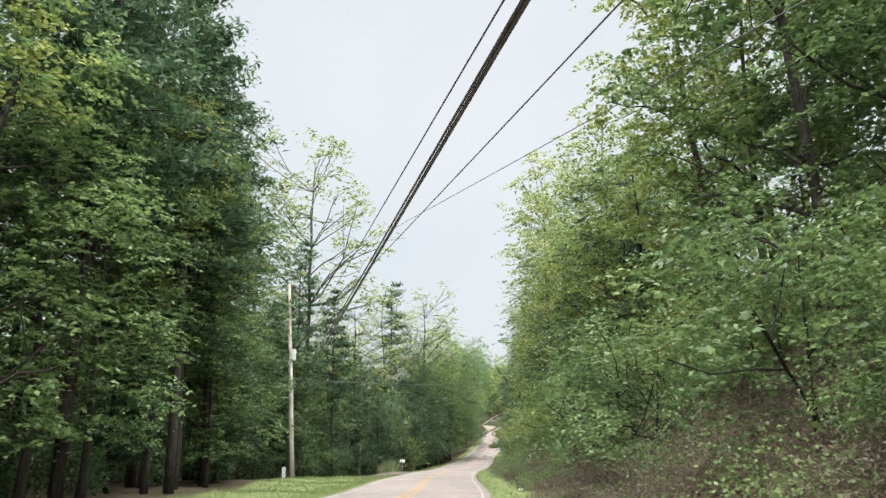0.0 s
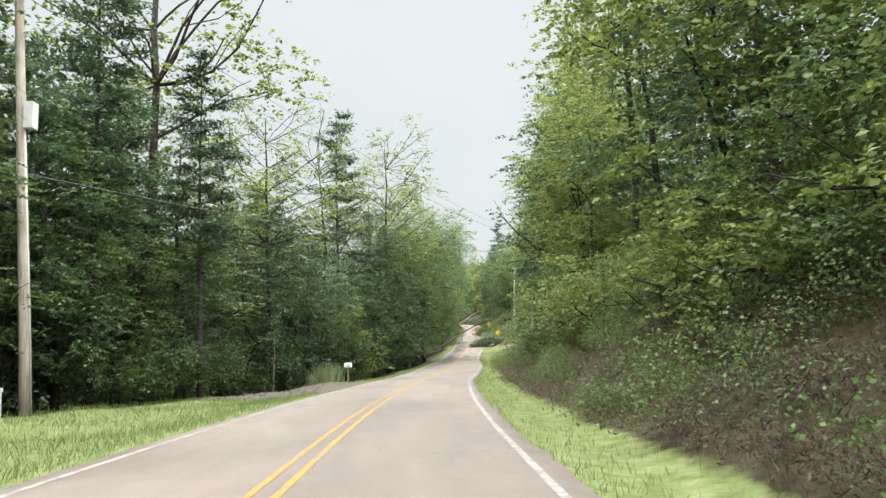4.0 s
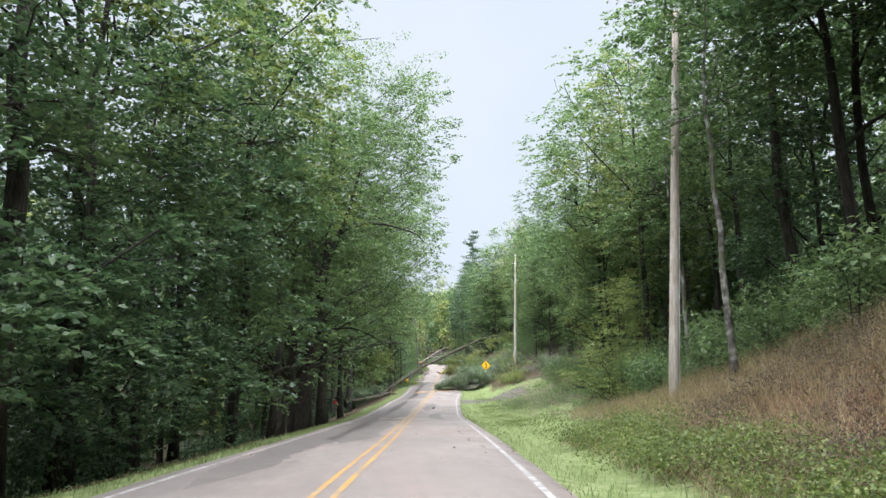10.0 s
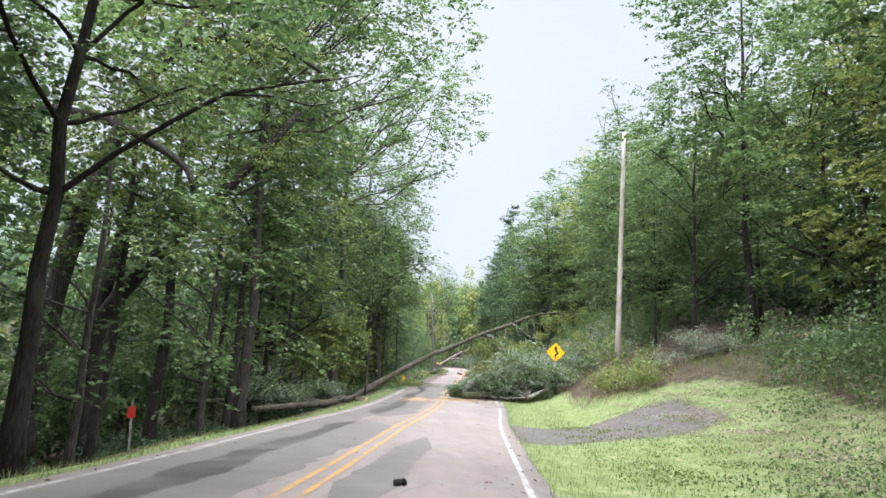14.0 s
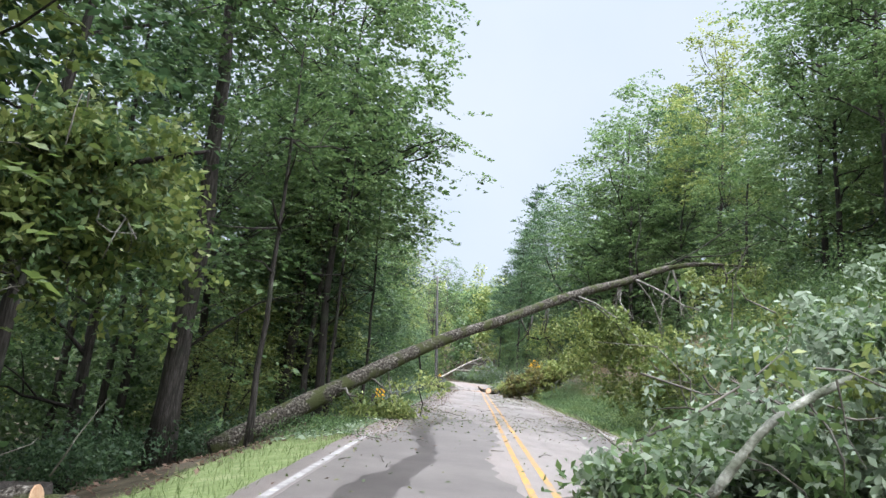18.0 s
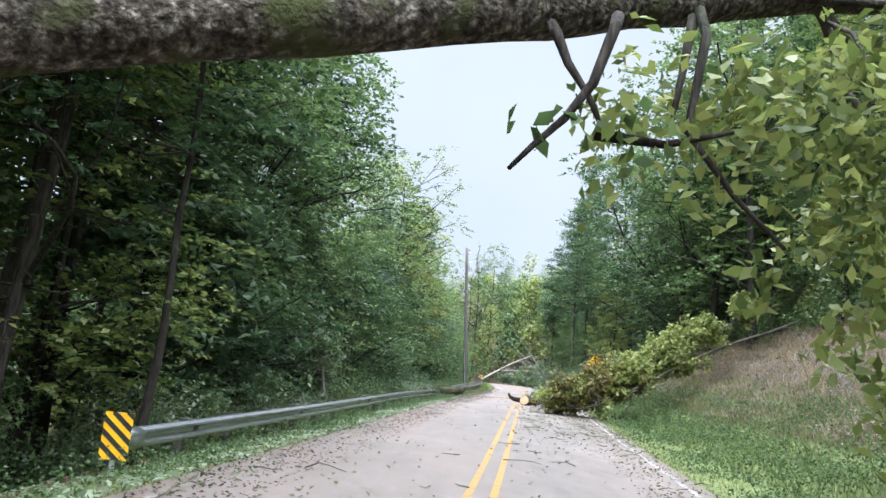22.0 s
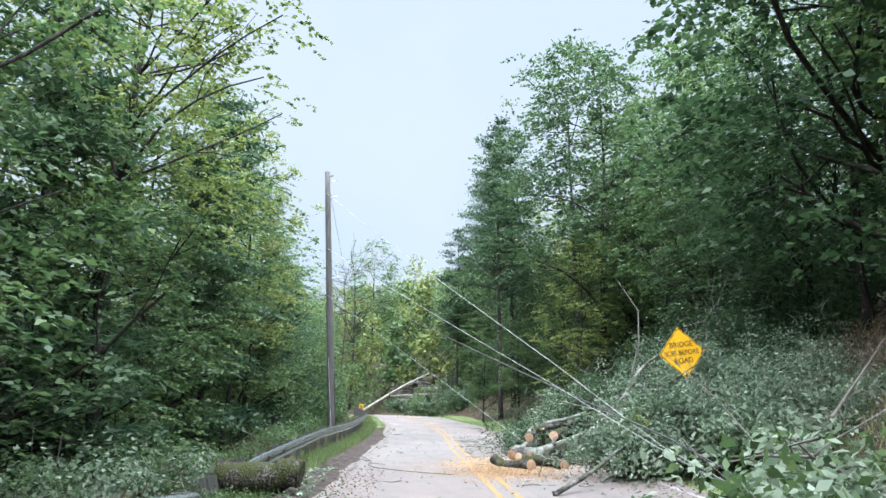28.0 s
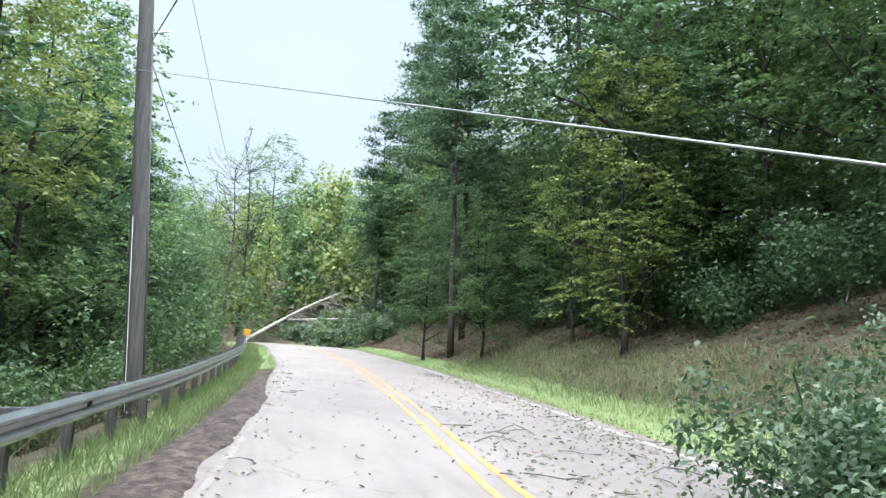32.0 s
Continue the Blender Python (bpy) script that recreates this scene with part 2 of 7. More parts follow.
def ground_material():
    """Forest floor, grass, red clay and grey gravel, laid out by the zone attribute."""
    m = bpy.data.materials.new("ground_zones")
    m.use_nodes = True
    n, l = m.node_tree.nodes, m.node_tree.links
    b = n["Principled BSDF"]
    co = n.new("ShaderNodeTexCoord").outputs["Object"]
    at = n.new("ShaderNodeAttribute")
    at.attribute_name = "zone"
    sep = n.new("ShaderNodeSeparateColor")
    l.new(at.outputs["Color"], sep.inputs["Color"])

    def layer(scale, stops):
        t = n.new("ShaderNodeTexNoise")
        t.inputs["Scale"].default_value, t.inputs["Detail"].default_value, t.inputs["Roughness"].default_value = scale, 8, 0.7
        l.new(co, t.inputs["Vector"])
        r = n.new("ShaderNodeValToRGB")
        e = r.color_ramp.elements
        while len(e) < len(stops):
            e.new(0.5)
        for k, (p, c) in zip(e, stops):
            k.position, k.color = p, (*c, 1)
        l.new(t.outputs["Fac"], r.inputs["Fac"])
        return r.outputs["Color"]

    col = layer(1.6, [(0.3, (0.02, 0.02, 0.011)), (0.5, (0.05, 0.041, 0.026)), (0.72, (0.1, 0.083, 0.06))])
    wob = n.new("ShaderNodeTexNoise")
    wob.inputs["Scale"].default_value, wob.inputs["Detail"].default_value = 2.5, 6
    l.new(co, wob.inputs["Vector"])
    for ch, c in (("Red", layer(2.2, [(0.3, (0.085, 0.105, 0.042)), (0.5, (0.125, 0.158, 0.06)), (0.7, (0.205, 0.215, 0.115))])),
                  ("Green", layer(1.3, [(0.3, (0.05, 0.021, 0.014)), (0.5, (0.115, 0.05, 0.033)), (0.7, (0.185, 0.1, 0.07))])),
                  ("Blue", layer(3.0, [(0.3, (0.06, 0.053, 0.048)), (0.6, (0.11, 0.098, 0.092)), (0.8, (0.19, 0.172, 0.16))]))):
        ad = n.new("ShaderNodeMath")
        ad.operation = "ADD"
        l.new(sep.outputs[ch], ad.inputs[0])
        l.new(wob.outputs["Fac"], ad.inputs[1])
        mr = n.new("ShaderNodeMapRange")
        mr.inputs["From Min"].default_value, mr.inputs["From Max"].default_value = 0.85, 1.15
        l.new(ad.outputs[0], mr.inputs["Value"])
        mx = n.new("ShaderNodeMix")
        mx.data_type = "RGBA"
        l.new(mr.outputs["Result"], mx.inputs[0])
        l.new(col, mx.inputs[6])
        l.new(c, mx.inputs[7])
        col = mx.outputs[2]
    l.new(col, b.inputs["Base Color"])
    b.inputs["Roughness"].default_value = 1.0
    b.inputs["Specular IOR Level"].default_value = 0.1
    tb = n.new("ShaderNodeTexNoise")
    tb.inputs["Scale"].default_value, tb.inputs["Detail"].default_value = 7, 8
    l.new(co, tb.inputs["Vector"])
    bp = n.new("ShaderNodeBump")
    bp.inputs["Strength"].default_value, bp.inputs["Distance"].default_value = 0.9, 0.08
    l.new(tb.outputs["Fac"], bp.inputs["Height"])
    l.new(bp.outputs["Normal"], b.inputs["Normal"])
    return m


M_GROUND = ground_material()


# ---- builders ----
def mesh_of(name, verts, faces, material, smooth=True):
    me = bpy.data.meshes.new(name)
    if isinstance(faces, np.ndarray):
        count, sides = faces.shape
        me.vertices.add(len(verts))
        me.vertices.foreach_set("co", np.asarray(verts, np.float32).ravel())
        me.loops.add(count * sides)
        me.loops.foreach_set("vertex_index", faces.astype(np.int32).ravel())
        me.polygons.add(count)
        me.polygons.foreach_set("loop_start", np.arange(0, count * sides, sides, dtype=np.int32))
    else:
        me.from_pydata(verts if isinstance(verts, list) else verts.tolist(), [], faces)
    me.materials.append(material)
    if smooth:
        me.shade_smooth()
    me.update()
    return me


def thing(name, me=None, at=None, **tags):
    ob = new(name, me)
    if at is not None:
        ob.matrix_world = at
    return tagged(ob, **tags)


def piece(name, me, parent, at=None, label="", kind=""):
    ob = new(name, me)
    ob.parent = parent
    if at is not None:
        ob.matrix_basis = at
    return tagged(ob, label=label, kind=kind)


class Build:
    """Gathers vertices and faces of one mesh."""

    def __init__(self):
        self.v, self.f, self.n = [], [], 0

    def add(self, v, f):
        self.v.append(np.asarray(v, float))
        self.f.extend([[i + self.n for i in q] for q in f])
        self.n += len(v)
        return self

    def tube(self, pts, radii, sides=8, cap=True, wobble=0.0, rng=None):
        pts = np.asarray(pts, float)
        d = np.gradient(pts, axis=0)
        d /= np.linalg.norm(d, axis=1, keepdims=True) + 1e-9
        ref = np.array([0, 0, 1.0]) if abs(d[0][2]) < 0.9 else np.array([0, 1.0, 0])
        a = np.linspace(0, 2 * np.pi, sides, endpoint=False)
        v = []
        x = np.cross(ref, d[0])
        for p, t, r in zip(pts, d, radii):
            x = x - t * (x @ t)
            x /= np.linalg.norm(x) + 1e-9
            y = np.cross(t, x)
            rr = r * (1 + (wobble * rng.standard_normal(sides) if wobble else 0))
            v.append(p + (np.cos(a) * rr)[:, None] * x + (np.sin(a) * rr)[:, None] * y)
        n = len(pts)
        f = [[i * sides + j, i * sides + (j + 1) % sides, (i + 1) * sides + (j + 1) % sides, (i + 1) * sides + j] for i in range(n - 1) for j in range(sides)]
        if cap:
            f += [list(range(sides))[::-1], [(n - 1) * sides + j for j in range(sides)]]
        return self.add(np.concatenate(v), f)

    def box(self, x0, x1, y0, y1, z0, z1):
        v = [(x, y, z) for x in (x0, x1) for y in (y0, y1) for z in (z0, z1)]
        return self.add(v, [(0, 1, 3, 2), (4, 6, 7, 5), (0, 4, 5, 1), (2, 3, 7, 6), (0, 2, 6, 4), (1, 5, 7, 3)])

    def mesh(self, name, material, smooth=True):
        return mesh_of(name, np.concatenate(self.v), self.f, material, smooth)


def leaves(rng, centres, normals, size, spread=0.5, aspect=0.62, corners=4, along=None):
    """Kite-shaped leaves, slightly folded along their middle: vertices and faces. along: the way each leaf points."""
    n = len(centres)
    nr = normals + spread * rng.standard_normal((n, 3))
    nr /= np.linalg.norm(nr, axis=1, keepdims=True) + 1e-9
    t = rng.standard_normal((n, 3)) if along is None else along + 0.3 * rng.standard_normal((n, 3))
    t -= nr * (t * nr).sum(1, keepdims=True)
    t /= np.linalg.norm(t, axis=1, keepdims=True) + 1e-9
    s = np.cross(nr, t)
    L = (size * rng.uniform(0.6, 1.35, n))[:, None]
    w = L * aspect
    if corners == 3:
        v = np.stack([centres - t * L * 0.5 + s * w * 0.25, centres + t * L * 0.5, centres - t * L * 0.15 - s * w * 0.75], 1).reshape(-1, 3)
        return v, np.arange(3 * n).reshape(n, 3)
    v = np.stack([centres - t * L * 0.5, centres + s * w * 0.5 + nr * L * 0.1, centres + t * L * 0.5, centres - s * w * 0.5 + nr * L * 0.1], 1).reshape(-1, 3)
    return v, np.arange(4 * n).reshape(n, 4)


def crown_points(rng, count, clumps, H, base, radius, lop=0.0, clump_r=1.1, power=0.5):
    """Leaf places and outward directions, gathered in flattened clumps inside an uneven egg-shaped crown."""
    k = clumps
    h = rng.beta(1.5, 1.5, k)
    ang = rng.uniform(0, 2 * np.pi, k)
    env = radius * np.sqrt(np.clip(1 - ((h - 0.42) / 0.62) ** 2, 0.02, 1)) * (1 + 0.28 * np.sin(3 * ang + 5 * h) + 0.15 * rng.standard_normal(k))
    r = env * rng.uniform(0.15, 1, k) ** power
    c = np.stack([np.cos(ang) * r + lop * h * radius, np.sin(ang) * r, base + h * (H - base)], 1)
    cr = clump_r * rng.uniform(0.6, 1.4, k) * (0.6 + 0.4 * np.sqrt(np.clip(1 - h, 0, 1)))
    twigs = 11
    pick = rng.choice(k, count, p=cr**2 / (cr**2).sum())
    tw = rng.integers(0, twigs, count)
    # every clump is a fan of drooping twigs, each with leaves in two ranks
    out = np.stack([c[:, 0], c[:, 1], 0 * c[:, 0]], 1)
    out /= np.linalg.norm(out, axis=1, keepdims=True) + 0.3
    yaw = rng.uniform(0, 2 * np.pi, (k, twigs))
    way = np.stack([np.cos(yaw), np.sin(yaw), rng.uniform(-0.3, 0.38, (k, twigs))], 2) + 0.55 * out[:, None, :]
    way /= np.linalg.norm(way, axis=2, keepdims=True)
    start = c[:, None, :] + rng.standard_normal((k, twigs, 3)) * cr[:, None, None] * np.array([0.3, 0.3, 0.34])
    length = cr[:, None] * rng.uniform(0.7, 1.5, (k, twigs))
    w, L = way[pick, tw], length[pick, tw]
    q = rng.uniform(0.05, 1, count) ** 0.8
    side = np.stack([-w[:, 1], w[:, 0], 0 * w[:, 0]], 1) * rng.choice((-1, 1), count)[:, None]
    p = start[pick, tw] + w * (L * q)[:, None] + side * (rng.uniform(0.02, 0.24, count) * (1.15 - 0.6 * q) * np.minimum(1, L))[:, None]
    p[:, 2] -= 0.2 * (L * q) ** 1.6 + rng.uniform(0, 0.08, count)
    nrm = np.array([0, 0, 1.0]) + w * 0.25
    return p, nrm, c, w + side * 0.9


def limb_path(rng, a, b, n=6, sag=0.08):
    a, b = np.asarray(a, float), np.asarray(b, float)
    t = np.linspace(0, 1, n)[:, None]
    L = np.linalg.norm(b - a)
    bend = rng.standard_normal(3) * sag * L
    p = a + (b - a) * t + np.sin(np.pi * t) * bend
    p[1:-1] += rng.standard_normal((n - 2, 3)) * min(0.02 * L, 0.045)
    return p


def make_tree(seed, H, base, radius, r0, count, leaf, leaf_mat, bark=M_BARK, clumps=70, lean=0.0, limbs=9, lop=0.0, clump_r=1.1, power=0.5, bare=0, name="tree", corners=4):
    """A broadleaf tree: tapered trunk with limbs, and a crown of leaves. Returns trunk and crown meshes."""
    rng = np.random.default_rng(seed)
    p, nrm, c, along = crown_points(rng, count, clumps, H, base, radius, lop, clump_r, power)
    b = Build()
    n = 12
    t = np.linspace(0, 1, n)
    wob = np.cumsum(rng.standard_normal((n, 2)) * 0.02 * H / n * 2.5, axis=0)
    path = np.stack([wob[:, 0] + lean * t**1.5 * H, wob[:, 1], t * H * 0.88 - 0.5], 1)
    rad = r0 * (1 - 0.86 * t) + r0 * 0.55 * np.exp(-t * 22)
    b.tube(path, rad, 9, wobble=0.04, rng=rng)
    p[:, 0] += lean * np.clip(p[:, 2] / H, 0, 1) ** 1.5 * H
    c[:, 0] += lean * np.clip(c[:, 2] / H, 0, 1) ** 1.5 * H
    order = rng.permutation(len(c))
    for i in order[: int(limbs * 1.5)]:
        zt = np.clip(c[i][2] - np.hypot(*c[i][:2]) * rng.uniform(0.5, 1.0), base * 0.6, H * 0.8)
        k = int(np.clip(np.searchsorted(path[:, 2], zt), 1, n - 2))
        start = path[k]
        q = limb_path(rng, start, c[i], 6, 0.07)
        rr = np.linspace(rad[k] * 0.5, 0.03, 6)
        b.tube(q, rr, 5, cap=False)
        for _ in range(2):
            j = rng.integers(2, 5)
            e = q[j] + (q[-1] - q[0]) * rng.uniform(0.25, 0.45) + rng.standard_normal(3) * 0.7
            b.tube(limb_path(rng, q[j], e, 4, 0.08), np.linspace(rr[j] * 0.6, 0.015, 4), 4, cap=False)
    for _ in range(bare):
        k = rng.integers(3, 8)
        a = rng.uniform(0, 6.28)
        L = rng.uniform(0.8, 2.4)
        b.tube(limb_path(rng, path[k], path[k] + np.array([np.cos(a) * L, np.sin(a) * L, rng.uniform(-0.2, 0.8)]), 4), np.linspace(0.04, 0.01, 4), 5)
    trunk = b.mesh(name + "_trunk", bark)
    v, f = leaves(rng, p, nrm, leaf, 0.42, 0.62, corners, along)
    crown = mesh_of(name + "_crown", v, f, leaf_mat, smooth=False)
    return trunk, crown


def make_pine(seed, H, base, radius, r0, count, leaf_mat=M_NEEDLE, bark=M_BARK, droop=0.12, name="pine"):
    """A pine: straight trunk, whorls of branches and flat sprays of needles."""
    rng = np.random.default_rng(seed)
    b = Build()
    t = np.linspace(0, 1, 10)
    path = np.stack([np.cumsum(rng.standard_normal(10)) * 0.03, np.cumsum(rng.standard_normal(10)) * 0.03, t * H - 0.5], 1)
    b.tube(path, r0 * (1 - 0.93 * t), 8)
    whorls = int((H - base) / 0.75)
    tips, dirs, wts = [], [], []
    for w in range(whorls):
        z = base + (H - base) * (w + rng.uniform(0, 0.6)) / whorls
        h = (z - base) / (H - base)
        for _ in range(rng.integers(3, 6)):
            a = rng.uniform(0, 2 * np.pi)
            L = radius * (1.02 - h) ** 0.5 * rng.uniform(0.4, 1.15) * (0.55 + 0.45 * min(1, h * 3 + 0.3))
            d = np.array([np.cos(a), np.sin(a), rng.uniform(-0.05, 0.45) - droop])
            e = np.array([0, 0, z]) + d * L
            q = limb_path(rng, (0, 0, z), e, 5, 0.05)
            b.tube(q, np.linspace(max(0.02, r0 * 0.22 * (1 - h)), 0.012, 5), 5, cap=False)
            for s in np.linspace(0.35, 1.0, 7):
                tips.append(np.array([0, 0, z]) + d * L * s)
                dirs.append(d)
                wts.append(0.25 * L * (0.35 + 0.65 * s))
    tips, dirs, wts = np.array(tips), np.array(dirs), np.array(wts)
    pick = rng.choice(len(tips), count, p=wts / wts.sum())
    off = rng.standard_normal((count, 3)) * np.array([1, 1, 0.35]) * (0.25 + 0.35 * wts[pick])[:, None]
    p = tips[pick] + off
    nrm = np.tile((0, 0, 1.0), (count, 1))
    v, f = leaves(rng, p, nrm, 0.4, 0.55, 0.34, 3)
    return b.mesh(name + "_trunk", bark), mesh_of(name + "_crown", v, f, leaf_mat, smooth=False)


# ---- road line and ground ----
CX = ((-120, -1.9), (0, -1.9), (20, -1.7), (35, -1.1), (50, -1.0), (60, -0.7), (72, -0.05), (83, 0.7), (94, 1.9), (105, 3.15), (113, 4.0), (128, 5.2), (141, 6.1),
      (151, 6.75), (160, 7.6), (177, 9.3), (189, 10.9), (205, 12.4), (213, 13.2), (222, 14.1), (237, 15.5), (245, 16.3), (271.5, 18.95), (280, 20.0), (296, 21.3),
      (318, 21.5), (335, 20.5), (350, 16), (370, 4), (400, -15), (440, -40), (1500, -500))
CZ = ((-120, 4), (0, 0.28), (16, -0.37), (36, -1.19), (57, -1.96), (80, -2.9), (92, -3.38), (104, -3.68), (116, -3.82), (140, -4.4), (152, -4.72), (164, -4.64),
      (183, -4.3), (195, -3.81), (206, -3.28), (215, -2.89), (231, -2.18), (243, -1.6), (259, -1.03), (270, -0.7), (280, -0.3), (296, 0.5), (318, 1.7), (340, 2.4),
      (380, 2.6), (1500, 3))
_yy = np.arange(-120, 1500.5, 0.5)
_kern = np.hanning(25) / np.hanning(25).sum()


def _smooth(tab):
    a = np.interp(_yy, *zip(*tab))
    return np.convolve(np.pad(a, 12, mode="edge"), _kern, mode="valid")


_cx, _cz = _smooth(CX), _smooth(CZ)


def cx(y):
    return np.interp(y, _yy, _cx)


def cz(y):
    return np.interp(y, _yy, _cz)


TILT = ((244, 0.0), (258, 0.05), (278, 0.045), (296, 0.018), (312, 0.0))


def tilt(u, y):
    """Rise of the outer lane where the road banks through the bend, dying out up the slope."""
    k = float(np.interp(y, *zip(*TILT)))
    return k * min(4.65, max(0.0, u + 1.0)) * (1.0 if u < 7 else max(0.0, (15 - u) / 8)) if k else 0.0


U_R = (3.5, 5.0, 6.5, 8.5, 11, 15, 21, 32, 60, 150, 400)
PROF_R = {
    -80: (0, -0.2, 0.4, 2.0, 4.0, 6.0, 8.0, 11, 16, 30, 60), 20: (0, -0.2, 0.4, 2.2, 4.4, 6.2, 8.0, 11, 16, 30, 60),
    60: (0, -0.2, 0.2, 1.9, 4.0, 6.0, 8.0, 11, 16, 30, 60), 84: (0, -0.2, 0.8, 2.6, 4.1, 6.0, 8.0, 11, 16, 30, 60),
    96: (0, -0.3, 1.1, 3.0, 4.1, 5.8, 8.0, 11, 16, 30, 60), 105: (0, -0.3, 0.0, 1.2, 3.5, 5.6, 7.6, 11, 16, 30, 60),
    116: (0, -0.3, 0.0, 1.0, 2.9, 5.0, 7.2, 11, 16, 30, 60), 126: (0, -0.3, -0.1, 0.6, 1.6, 3.6, 6, 10, 16, 30, 60),
    140: (0, -0.3, -0.2, 0.0, 0.5, 1.8, 4.5, 9, 15, 30, 60), 168: (0, -0.1, 0.0, 0.2, 0.7, 1.8, 4, 8, 15, 30, 60),
    186: (0, -0.1, 0.0, 0.7, 1.6, 3.0, 5, 9, 15, 30, 60), 200: (0, -0.1, 0.2, 1.4, 2.8, 4.4, 6.5, 10, 16, 30, 60),
    214: (0, -0.2, 0.4, 1.8, 3.6, 5.5, 7.5, 11, 17, 30, 60), 238: (0, -0.1, 0.5, 1.8, 3.6, 5.6, 7.8, 11, 17, 30, 60),
    262: (0, -0.1, 0.5, 1.9, 3.6, 5.6, 8, 12, 18, 32, 62), 285: (0, -0.1, 0.2, 1.1, 2.2, 3.6, 6, 10, 17, 32, 62),
    330: (0, 0, 0.3, 1.2, 2.6, 4.6, 7, 11, 18, 34, 66), 420: (0, 0, 0.3, 1.5, 3, 5, 8, 13, 20, 36, 70)}
PROF_L = {
    -80: (0, -0.15, -0.2, -0.2, -0.1, 0.2, 0.6, 2, 6, 20, 45), 50: (0, -0.12, -0.15, -0.1, 0.1, 0.2, 0.5, 2, 6, 20, 45),
    85: (0, -0.05, -0.1, -0.2, -0.7, -1.2, -1.5, -1, 4, 18, 45), 100: (0, -0.15, -0.3, -0.9, -1.8, -2.5, -3, -2, 3, 18, 45),
    140: (0, -0.2, -0.6, -1.3, -2.2, -3.0, -3.5, -3, 3, 18, 45), 215: (0, -0.3, -0.75, -1.5, -2.6, -3.6, -4.2, -4, 2, 18, 45),
    250: (0, -0.3, -0.75, -1.6, -2.8, -4.0, -4.6, -4, 2, 18, 45), 266: (0, -0.08, -0.35, -1.5, -2.8, -4.0, -4.6, -4, 2, 18, 45), 310: (0, -0.1, -0.5, -1.4, -2.6, -3.8, -4.2, -3, 3, 20, 48),
    420: (0, 0, -0.3, -0.8, -1.5, -2, -2, 0, 6, 22, 50)}


def _table(prof):
    ys = np.array(sorted(prof))
    return ys, np.array([prof[k] for k in ys], float)


_ry, _rt = _table(PROF_R)
_ly, _lt = _table(PROF_L)


def ground_z(x, y, rough=1.0):
    u = float(x - cx(y))
    ys, tab = (_ry, _rt) if u > 0 else (_ly, _lt)
    row = [np.interp(y, ys, tab[:, k]) for k in range(len(U_R))]
    a = abs(u)
    z = float(cz(y)) - 0.05 + tilt(u, y) + (np.interp(a, U_R, row) if a > U_R[0] else 0.0)
    if a > 4.2 and rough:
        k = min(1.0, (a - 4.2) / 3.0)
        z += rough * k * (0.3 * noise.noise((x * 0.22, y * 0.22, 1.7)) + 0.07 * min(1.0, max(0.0, (a - 5.5) / 2)) * noise.noise((x * 0.5, y * 0.5, 4.1)))
        if u > 6 and 70 < y < 112 and a < 16:
            # slumped and gullied earth of the cut
            k = min(1.0, (a - 6) / 1.5, (16 - a) / 3, (y - 70) / 6, (112 - y) / 6)
            z += k * (0.5 * abs(noise.noise((x * 0.55, y * 0.8, 2.2))) - 0.15 + 0.22 * noise.noise((x * 1.3, y * 1.1, 6.0)))
        if a > 40:
            z += min(1, (a - 40) / 60) * 9 * noise.noise((x * 0.012, y * 0.012, 0.3))
    return z


US = [3.5, 3.9, 4.3, 4.8, 5.3, 5.8, 6.4, 7.0, 7.7, 8.5, 9.3, 10.2, 11.2, 12.4, 13.8, 15.5, 17.5, 20, 23, 27, 32, 40, 52, 70, 100, 150, 230, 400, 700, 1200]
US = [-u for u in US[::-1]] + [-1.8, 0.0, 1.8] + US
YS = list(np.arange(-120, -20, 8.0)) + list(np.arange(-20, 330, 1.25)) + list(np.arange(330, 460, 5.0)) + [480, 510, 560, 640, 760, 950, 1200, 1480]
gv = [(float(cx(y)) + u, float(y), ground_z(float(cx(y)) + u, float(y))) for y in YS for u in US]
nu = len(US)
gf = [[i * nu + j, i * nu + j + 1, (i + 1) * nu + j + 1, (i + 1) * nu + j] for i in range(len(YS) - 1) for j in range(nu - 1)]


def box_fade(v, a, b, soft):
    return float(np.clip(min(v - a, b - v) / soft + 0.5, 0, 1))


def zone(u, y):
    """Shares of grass, clay and gravel at an offset from the road's middle."""
    a = abs(u)
    wide = np.interp(y, (20, 60, 96, 104), (10.0, 11.0, 6.2, 5.6)) if u < 0 else np.interp(y, (20, 100, 122, 130, 184, 192, 262, 300), (5.4, 5.6, 6.5, 12, 13, 7.5, 6.6, 6.0))
    grass = box_fade(a, 3.3, wide, 0.8)
    clay = gravel = 0.0
    if u > 0:
        clay = max(0.75 * box_fade(a, 6.0, 12.5, 1.5) * box_fade(y, 84, 112, 6), 0.55 * box_fade(a, 7.5, 13, 1.5) * box_fade(y, 112, 126, 6), box_fade(a, 6.6, 11, 1.2) * box_fade(y, 202, 214, 3),
                   0.22 * box_fade(a, 6.0, 14, 1.5) * box_fade(y, 254, 306, 8), 0.15 * box_fade(a, 6.3, 12, 1) * box_fade(y, 20, 94, 8))
        gravel = 0.5 * box_fade(a, 7.2, 15.5, 1.5) * box_fade(y, 214, 262, 6) + 0.85 * box_fade(a, 3.4, 10.5, 1.6) * box_fade(y, 171 + 0.3 * a, 177.5 + 0.45 * a, 1.0)
    else:
        gravel = box_fade(a, 3.4, 15, 0.8) * box_fade(y, 70, 84.5 + 0.2 * a, 2.0)
        clay = 0.0
        grass *= 1 - box_fade(a, 3.2, 4.6, 0.5) * box_fade(y, 252, 294, 4)
    return (grass * (1 - gravel), clay * (1 - gravel), gravel, 1.0)


